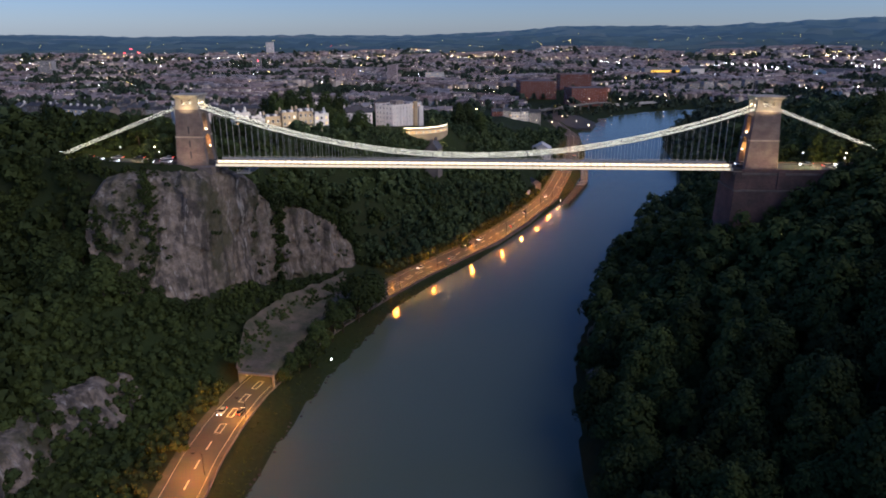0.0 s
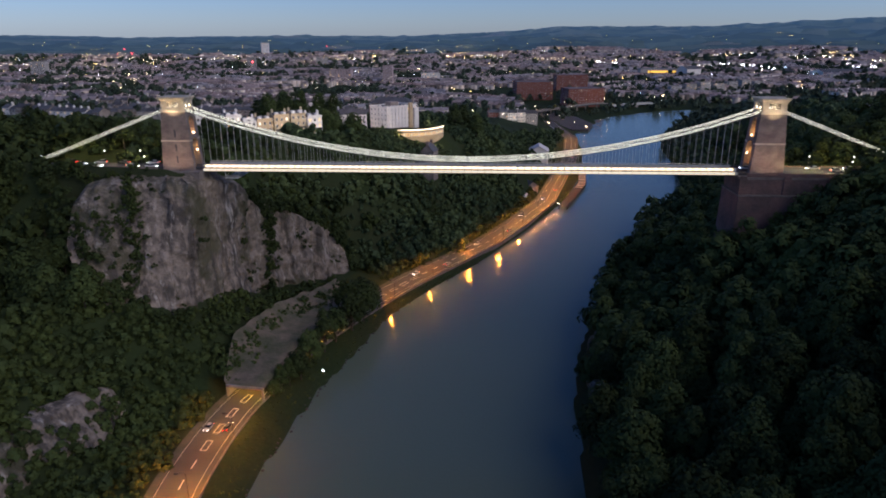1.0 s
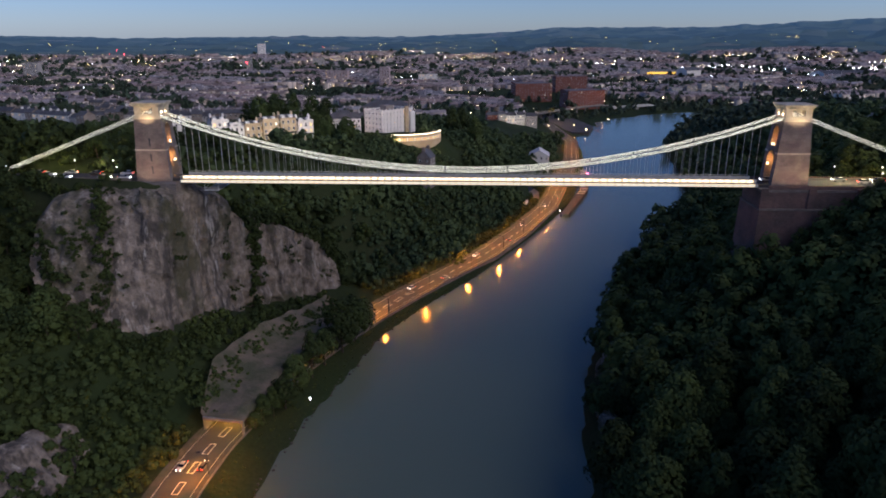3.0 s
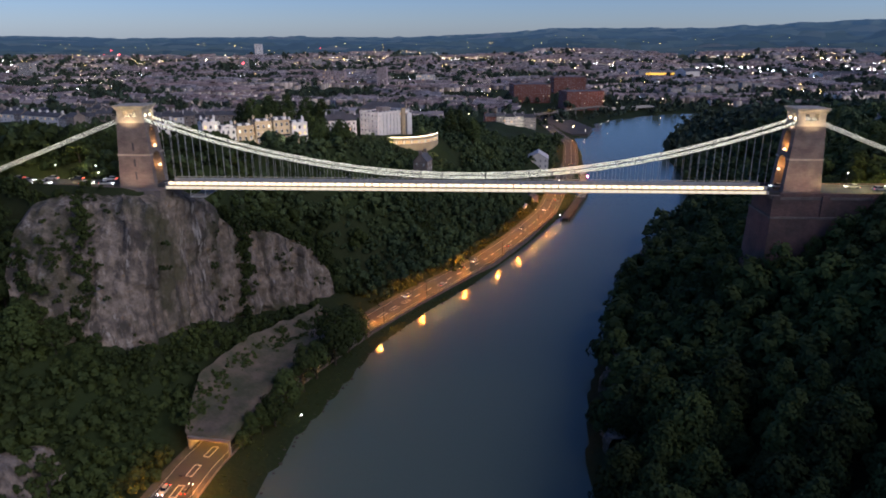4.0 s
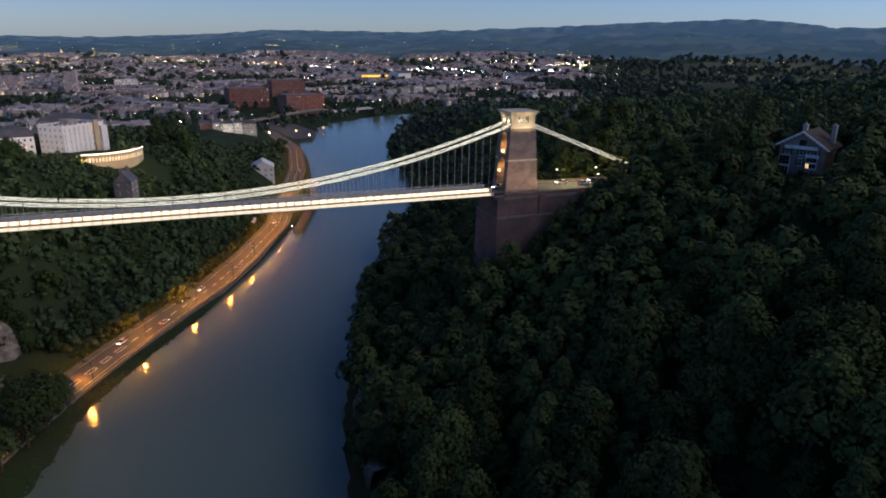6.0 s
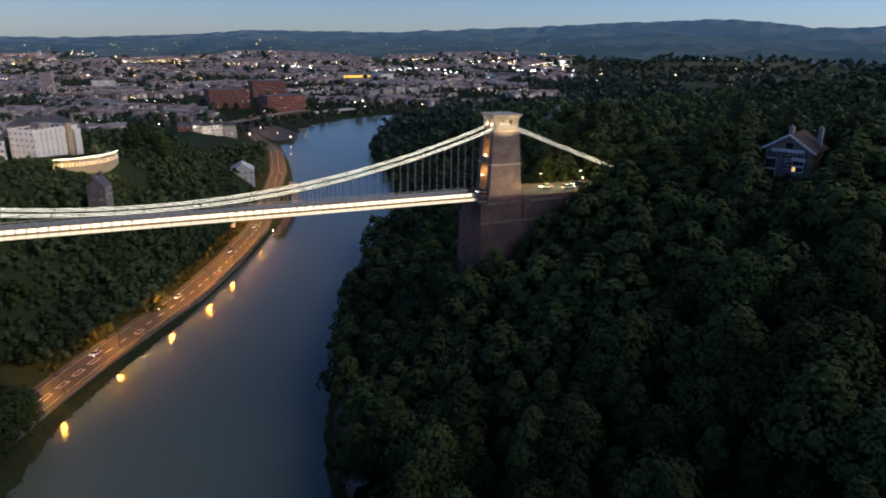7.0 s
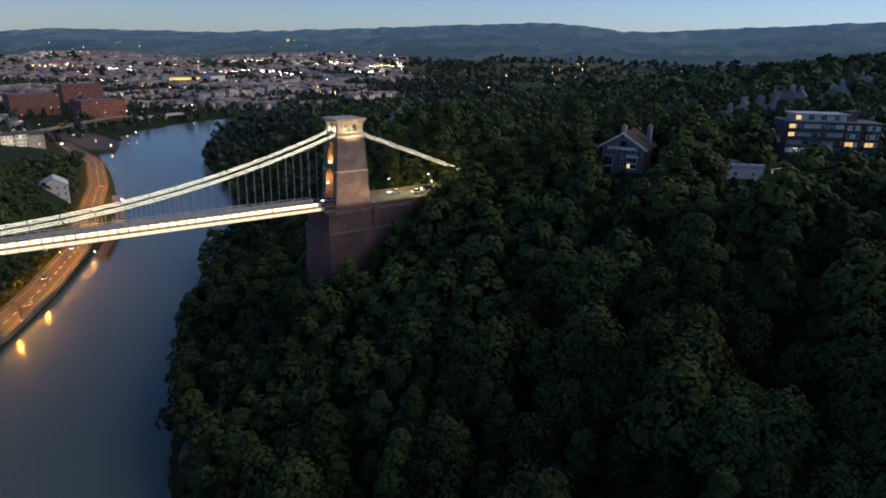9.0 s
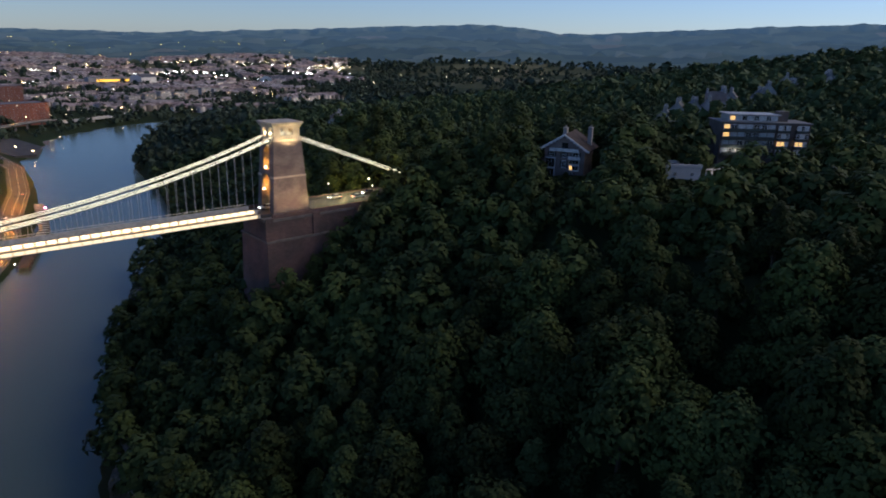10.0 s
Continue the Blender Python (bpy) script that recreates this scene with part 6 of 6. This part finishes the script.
part("penthouse_roof", boxes((-14.2, 5.8, -4.4, 6.6, 15.21, 15.5)), mat("pale_roof_sheet", (0.45, 0.46, 0.47), 0.6, 0.15, 0.2, 0.1, 2), fl)
part("lift_tower", boxes((6.5, 10, -1, 3.5, 12.76, 16.6)), M_flat, fl)
for j in range(4):
    z = 0.3 + 3.05 * j
    part("balcony", boxes((-16.5, 3.4, -7.4, -6.02, z - 0.3, z - 0.05), (-16.5, 3.4, -7.4, -7.25, z - 0.05, z + 0.85)), M_band, fl)
    for i in range(7):
        ob = new("window", WIN[1] if (i, j) in ((0, 2), (0, 3)) else WIN_PALE if (i * 3 + j * 5) % 4 < 2 else WIN[0])
        ob.parent = fl
        ob.matrix_basis = Matrix.Translation((-15 + i * 2.85, -6.02, z + 1.35)) @ Matrix.Diagonal((2.5, 1.2, 2.0, 1))
    for cx in (6.4, 13.4):
        part("bay", boxes((cx - 2.3, cx + 2.3, -7.6, -6.02, z - 0.3, z + 0.55)), M_band, fl)
        for i in range(3):
            ob = new("window", WIN[1] if j == 1 and i < 2 else WIN_PALE if (i + j) % 2 else WIN[0])
            ob.parent = fl
            ob.matrix_basis = Matrix.Translation((cx - 1.5 + i * 1.5, -7.4, z + 1.45)) @ Matrix.Diagonal((1.45, 1.2, 1.8, 1))
for i in range(8):
    ob = new("window", WIN[1] if i == 0 else WIN_PALE if i % 2 else WIN[0])
    ob.parent = fl
    ob.matrix_basis = Matrix.Translation((-12.4 + i * 2.3, -3.62, 14.0)) @ Matrix.Diagonal((2.1, 1.2, 1.9, 1))
lamp("porch_light", "POINT", pose(254, -104, 95), 300, (1.0, 0.62, 0.28), 0.25)
lamp("porch_light", "POINT", pose(228, -78, 94), 90, (0.95, 0.95, 0.9), 0.2)
lodge = block("garden_lodge", "low pale rendered lodge with a flat roof", "lodge", pose(200, -76, 86.5, 0, 0, -45), 10, 7, 4.6, 1, 2, 1, M_stucco, "flat", 0, "", (1.0, 1.0), seed=4, base=-6)
tagged(part("wall_garden", boxes((206, 216, -82, -81, 80, 90.0)), M_stucco, None), "pale garden wall beside the lodge", "wall", kind="structure")
tagged(new("hedge", from_arrays("hedge", *(lambda v, f: (v * np.array([1.9, 0.33, 0.33]) + np.array([232, -92, 88.5]), f))(*crown_arrays(5, 900, 9, 9, 0.8, 12)), M_leaf)), "clipped dark hedge before the flats", "hedge")
M_pale = mat("pale_rubble", (0.52, 0.5, 0.46), 0.9, 0.25, 0.2, 0.2, 2, rand=0.15)
villa = block("villa", "steep gabled pale stone villa among trees", "villa", pose(318, 2, float(land(318, 2)) - 0.5, 0, 0, 29), 11, 9.5, 7.5, 2, 3, 2, M_pale, "gable", 0.0, "plateau villas", (1.2, 1.6), 5.5, 2, 80, -8)
for k, (x, y) in enumerate(VILLAS[1:]):
    copy_thing(villa, pose(x, y, float(land(x, y)) - 0.5 + (x % 3), 0, 0, (24, 38, 29, 118, 33)[k % 5]))
block("pale_house", "pale rendered house roof among the woods", "house", stand(270, 230, 40), 14, 10, 9, 2, 4, 2, M_pale, "hip", 0.0, "", (1.2, 1.5), 4, 1, 83, -6)

# ---------- vehicles ----------
def car(name, color):
    """A saloon car along +x, on four wheels, with lamps."""
    paint = mat("car_paint", color, 0.3, 0.1, 1, 0.0, 5)
    root = thing("car", name, "car", group="cars")
    bm = bmesh.new()
    prof = [(-2.1, 0.35), (-2.15, 0.75), (-1.9, 0.95), (1.0, 0.98), (2.0, 0.82), (2.15, 0.6), (2.1, 0.35)]
    rows = [[bm.verts.new((x, s * (0.86 if z > 0.5 else 0.82), z)) for x, z in prof] for s in (-1, 1)]
    for i in range(len(prof)):
        j = (i + 1) % len(prof)
        bm.faces.new((rows[0][i], rows[0][j], rows[1][j], rows[1][i]))
    bm.faces.new(rows[0][::-1])
    bm.faces.new(rows[1])
    bmesh.ops.recalc_face_normals(bm, faces=bm.faces)
    part("body", bm, paint, root)
    bm = bmesh.new()
    lo = [bm.verts.new(p) for p in ((-1.8, -0.78, 0.94), (1.0, -0.78, 0.97), (1.0, 0.78, 0.97), (-1.8, 0.78, 0.94))]
    hi = [bm.verts.new(p) for p in ((-1.3, -0.62, 1.42), (0.2, -0.62, 1.44), (0.2, 0.62, 1.44), (-1.3, 0.62, 1.42))]
    for i in range(4):
        bm.faces.new((lo[i], lo[(i + 1) % 4], hi[(i + 1) % 4], hi[i]))
    bm.faces.new(hi)
    part("cabin_glass", bm, M_glass, root)
    part("roof", boxes((-1.28, 0.18, -0.6, 0.6, 1.43, 1.47)), paint, root)
    for x in (-1.35, 1.35):
        for s in (-1, 1):
            bm = tube(bmesh.new(), [(x, s * 0.68, 0.32), (x, s * 0.9, 0.32)], [0.32, 0.32], 12)
            part("wheel", bm, M_dark, root)
    for s in (-1, 1):
        part("headlight", boxes((2.08, 2.19, s * 0.6 - 0.16, s * 0.6 + 0.16, 0.58, 0.76)), M_lampw, root)
        part("tail_light", boxes((-2.2, -2.12, s * 0.62 - 0.14, s * 0.62 + 0.14, 0.7, 0.84)), M_tail, root)
    return root


M_tail = glow("red_tail_light", (1.0, 0.04, 0.02), 5.0)
cars = [car("silver saloon car on the road with lamps on", (0.45, 0.46, 0.48)), car("dark saloon car on the road with lamps on", (0.03, 0.035, 0.05)), car("white saloon car on the road with lamps on", (0.7, 0.7, 0.7))]


def put_car(i, m, used=set()):
    if i in used:
        return copy_thing(cars[i], m)
    used.add(i)
    cars[i].matrix_basis = m
    return cars[i]


for k, (yy, off, way) in enumerate(((-70, -3.2, -1), (-69, 2.6, 1), (69, -2.6, -1), (87, 2.4, 1), (108.5, -2.6, -1), (120, -2.8, -1), (151, 2.5, 1), (184, -2.6, -1), (232, -2.6, -1), (262, 2.6, 1), (330, -2.7, -1), (405, 2.5, 1))):
    xa, xb = float(at(ROAD, yy - 3)), float(at(ROAD, yy + 3))
    a = math.atan2(6, xb - xa)
    x = float(at(ROAD, yy)) + math.sin(a) * off
    y = yy - math.cos(a) * off
    put_car(k % 3, Matrix.Translation((x, y, RZ + 0.01)) @ Matrix.Rotation(a + (math.pi if way < 0 else 0), 4, "Z"))
for k, (x, y, rz) in enumerate(((133, -1.6, 0), (126, 1.5, 180), (139, 1.6, 180), (20, -1.5, 0), (102, 1.5, 180))):
    put_car((k + 2) % 3, pose(x, y, 75.96, 0, 0, rz))

# eastern approach: road, parked cars, parapet
tagged(part("approach_road", boxes((-240, -98.02, -3.6, 3.6, 75.4, 76.42)), M_asphalt, None), "short lit approach road behind the cliff-top tower", "road", kind="structure")
tagged(part("cliff_wall", boxes((-165, -113.5, -8.4, -7.9, 73, 77.3)), M_stone, None), "low stone wall along the cliff-top approach", "wall", kind="structure")
tagged(part("tower_plinth", boxes((-116, -98.1, -8.5, 8.5, 71, 75.4)), M_stone, None), "stone plinth under the cliff-top tower", "plinth", kind="structure")
for k, (x, y, rz) in enumerate(((-124, -5.5, 0), (-131, 1.5, 180), (-138, -5.4, 0), (-146, -1.6, 0), (-152, 2, 180), (-119.5, 1.6, 180), (-144.5, -5.6, 0), (-150.5, -5.5, 0), (-117, -5.6, 0), (-140, 2.0, 180))):
    put_car(k % 3, pose(x, y, 76.44, 0, 0, rz))
post = thing("lamp_post", "slim black lamp post with a white globe", "lamp post", pose(-126, 5.2, 76.4), "approach lamps")
part("post", tube(bmesh.new(), [(0, 0, 0), (0, 0, 4.2)], [0.09, 0.06], 7), M_dark, post)
bm = bmesh.new()
bmesh.ops.create_icosphere(bm, subdivisions=2, radius=0.22, matrix=Matrix.Translation((0, 0, 4.4)))
part("globe", bm, M_globe, post)
for x, y, z in ((-140, 5.2, 76.4), (-158, -5.5, 76.4), (-118.5, -6.6, 76.4), (126, 5.2, 75.9), (142, 5.2, 75.9), (158, -5.2, 75.9), (136, -5.4, 75.9)):
    copy_thing(post, pose(x, y, z))
lamp("approach_light", "POINT", pose(-128, 0, 81.5), 4000, (1.0, 0.72, 0.3), 0.3)
lamp("approach_light", "POINT", pose(128, 0, 81.5), 9000, (1.0, 0.72, 0.3), 0.3)
lamp("approach_light", "POINT", pose(146, 0, 81.5), 3500, (1.0, 0.72, 0.3), 0.3)
lamp("abutment_light", "SPOT", look((88, -9, 57), (92, -2, 64)), 500, (1.0, 0.55, 0.45), 0.4, 120)

# maintenance cradle under the deck
cr = thing("maintenance_cradle", "white lattice maintenance cradle slung under the deck", "cradle")
part("platform", boxes((-89.5, -84.5, -5.6, 5.6, 72.6, 72.8)), M_iron, cr)
for x in (-89.4, -84.6):
    for y in (-5.5, 5.5):
        part("hanger", tube(bmesh.new(), [(x, y, 72.8), (x, y * 0.9, 75.2)], [0.07, 0.07], 6), M_iron, cr)
    part("brace", tube(bmesh.new(), [(x, -5.4, 72.8), (x, 0, 74.6), (x, 5.4, 72.8)], [0.05] * 3, 5), M_iron, cr)
part("guard_rail", boxes((-89.5, -84.5, -5.65, -5.55, 73.7, 73.8)), M_iron, cr)

# ---------- quay jetty, bridges of the basin ----------
M_timber = mat("wet_dark_timber", (0.06, 0.05, 0.042), 0.8, 0.35, 0.6, 0.3, 4)
jt = thing("landing_stage", "long dark timber landing stage with pale ribs at the river edge", "jetty")
sj = along(np.array([(214, 65), (232, 71), (293, 91), (340, 98), (375, 103)], float), 216, 374, 6.0)
ribbon("deck", sj, -3.2, 3.2, 6.4, 6.4, M_timber, jt, 0.4)
for i in range(len(sj[0])):
    x, y, tx, ty = (a[i] for a in sj)
    for o in (-2.9, 2.9):
        part("pile", tube(bmesh.new(), [(x + ty * o, y - tx * o, 0), (x + ty * o, y - tx * o, 7.4)], [0.22, 0.2], 6), M_timber, jt)
    if y > 275:
        ob = part("rib", boxes((-3.0, 3.0, -0.25, 0.25, 6.42, 6.8)), M_frame, jt)
        ob.matrix_basis = Matrix.Translation((x, y, 0)) @ Matrix.Rotation(math.atan2(ty, tx) - math.pi / 2, 4, "Z")
bm = bmesh.new()
bmesh.ops.create_icosphere(bm, subdivisions=2, radius=0.5, matrix=Matrix.Translation((102, 345, 8.6)))
part("red_beacon", bm, glow("magenta_beacon", (1.0, 0.08, 0.28), 160), jt, "glowing magenta beacon")
bm = bmesh.new()
bmesh.ops.create_icosphere(bm, subdivisions=2, radius=0.3, matrix=Matrix.Translation((63, 219, 8.2)))
part("white_beacon", bm, M_lampw, jt)
bm = bmesh.new()
bmesh.ops.create_icosphere(bm, subdivisions=2, radius=0.3, matrix=Matrix.Translation((-51.3, -30, 7.0)))
ms = thing("mooring_light", "small white light on a post at the river edge", "mooring light")
part("post", tube(bmesh.new(), [(-51.3, -30, 2), (-51.3, -30, 6.8)], [0.12, 0.1], 6), M_dark, ms)
part("globe", bm, M_lampw, ms)

spit = thing("lock_island", "low paved lock island with stone edges in the basin", "quay")
bm = bmesh.new()
ring_ = [(98, 776), (127, 799), (150, 735), (161, 662), (146, 607), (126, 605), (106, 682)]
lo_, hi_ = [bm.verts.new((*p, 1.0)) for p in ring_], [bm.verts.new((*p, 7.2)) for p in ring_]
bm.faces.new(hi_)
for i in range(7):
    bm.faces.new((lo_[i], lo_[(i + 1) % 7], hi_[(i + 1) % 7], hi_[i]))
bmesh.ops.recalc_face_normals(bm, faces=bm.faces)
part("paving", bm, M_pave, spit)
lamp("sodium_light", "SPOT", look((128, 690, 17), (128, 690, 0)), 9000, (1.0, 0.5, 0.2), 0.4, 160)
lamp("sodium_light", "SPOT", look((106, 570, 16), (106, 570, 0)), 8000, (1.0, 0.36, 0.06), 0.3, 170)
lamp("sodium_light", "SPOT", look((104, 630, 16), (104, 630, 0)), 8000, (1.0, 0.36, 0.06), 0.3, 170)
fo = thing("flyover", "low concrete road flyover lit orange beyond the quay", "flyover")
sf = along(np.array([(700, 20), (745, 95), (800, 140), (850, 185), (870, 228)], float), 700, 868, 6.0)
ribbon("deck", sf, -5, 5, 14, 14, M_asphalt, fo, 1.2)
for o in (-5.2, 5.0):
    ribbon("parapet", sf, o, o + 0.3, 15.1, 15.1, M_concrete, fo, 1.0)
for i in range(0, len(sf[0]), 4):
    x, y = sf[0][i], sf[1][i]
    part("pier", boxes((x - 1, x + 1, y - 1, y + 1, 2, 12.9)), M_concrete, fo)
for x, y in ((60, 722), (92, 745), (118, 775), (165, 828)):
    lamp("sodium_light", "SPOT", look((x, y, 23), (x, y, 0)), 9000, (1.0, 0.42, 0.1), 0.4, 150)
sb = thing("swing_bridge", "low pale steel swing bridge across the far river bend", "bridge")
dirx = Vector((307.6 - 227, 916 - 868, 0)).normalized()
M0 = Matrix.Translation((267, 892, 0)) @ Matrix.Rotation(math.atan2(dirx.y, dirx.x), 4, "Z")
for nm, bx, mt in (("deck", (-50, 50, -5, 5, 9.2, 10.2), M_asphalt), ("parapet", (-50, 50, -5.4, -5.02, 9.0, 11.6), M_iron), ("parapet", (-50, 50, 5.02, 5.4, 9.0, 11.6), M_iron), ("pier", (-3, 3, -6, 6, -3, 8.99), M_concrete)):
    ob = part(nm, boxes(bx), mt, sb)
    ob.matrix_basis = M0
pts_ = [(76, 640, 12), (100, 640, 11), (145, 622, 9), (135, 655, 10), (176, 690, 9), (190, 712, 10), (120, 700, 12), (90, 740, 22), (140, 800, 22), (180, 845, 22), (215, 880, 20), (60, 720, 18), (310, 935, 18), (330, 960, 18), (350, 1000, 18), (30, 690, 18), (0, 720, 18), (-40, 700, 18), (240, 900, 17)]
sparks("quay_lights", "lamps round the basin and quay", np.array(pts_), 1.0, G_warm)
st_ = block("stadium_stand", "long far stadium stand with a lit amber band", "stadium", pose(490, 1620, 12, 0, 0, 0), 96, 40, 18, 2, 20, 6, M_grey, "flat", 0.0, seed=91, base=-3, faces=(), trim=False)
part("lit_band", boxes((-30, 44, -20.6, -20.02, 9, 14)), glow("amber_band", (1.0, 0.55, 0.08), 1.2), st_)
block("white_shed", "large pale far shed roof", "shed", pose(560, 1580, 12, 0, 0, 25), 46, 40, 20, 1, 4, 3, M_stucco, "gable", 0.0, "far sheds", rise=8, seed=92, base=-3, faces=(), trim=False)
block("white_shed", "large pale far shed roof", "shed", pose(975, 1620, 10, 0, 0, 10), 150, 60, 12, 1, 8, 3, M_stucco, "gable", 0.0, "far sheds", rise=8, seed=93, base=-3, faces=(), trim=False)
for i in range(7):
    block("riverside_flats", "pale modern flats by the far river bank", "apartment building", pose(395 + 36 * i, 1120 + 24 * i, 10, 0, 0, 25), 26, 14, 12 + (i % 3) * 2, 4, 7, 3, M_grey, "flat", 0.1, "far flats", (1.6, 1.5), seed=95 + i, base=-3, trim=False, wins=PLAIN)
# added fill spots, without fittings, on the hotel, cliff-top terrace and riverside houses
lamp("facade_light", "SPOT", look((-84, 176, 82), (-58, 214, 70)), 32000, (1.0, 0.72, 0.62), 0.5, 110)
lamp("facade_light", "SPOT", look((-96, 112, 84), (-114, 148, 70)), 45000, (1.0, 0.84, 0.72), 0.5, 120)
lamp("approach_light", "POINT", pose(-148, 0, 81.5), 3000, (1.0, 0.72, 0.3), 0.3)
lamp("facade_light", "SPOT", look((50, 552, 24), (50, 588, 22)), 22000, (1.0, 0.8, 0.62), 0.5, 130)
lamp("facade_light", "SPOT", look((58, 322, 12), (62, 345, 14)), 6000, (0.9, 0.95, 1.0), 0.5, 110)
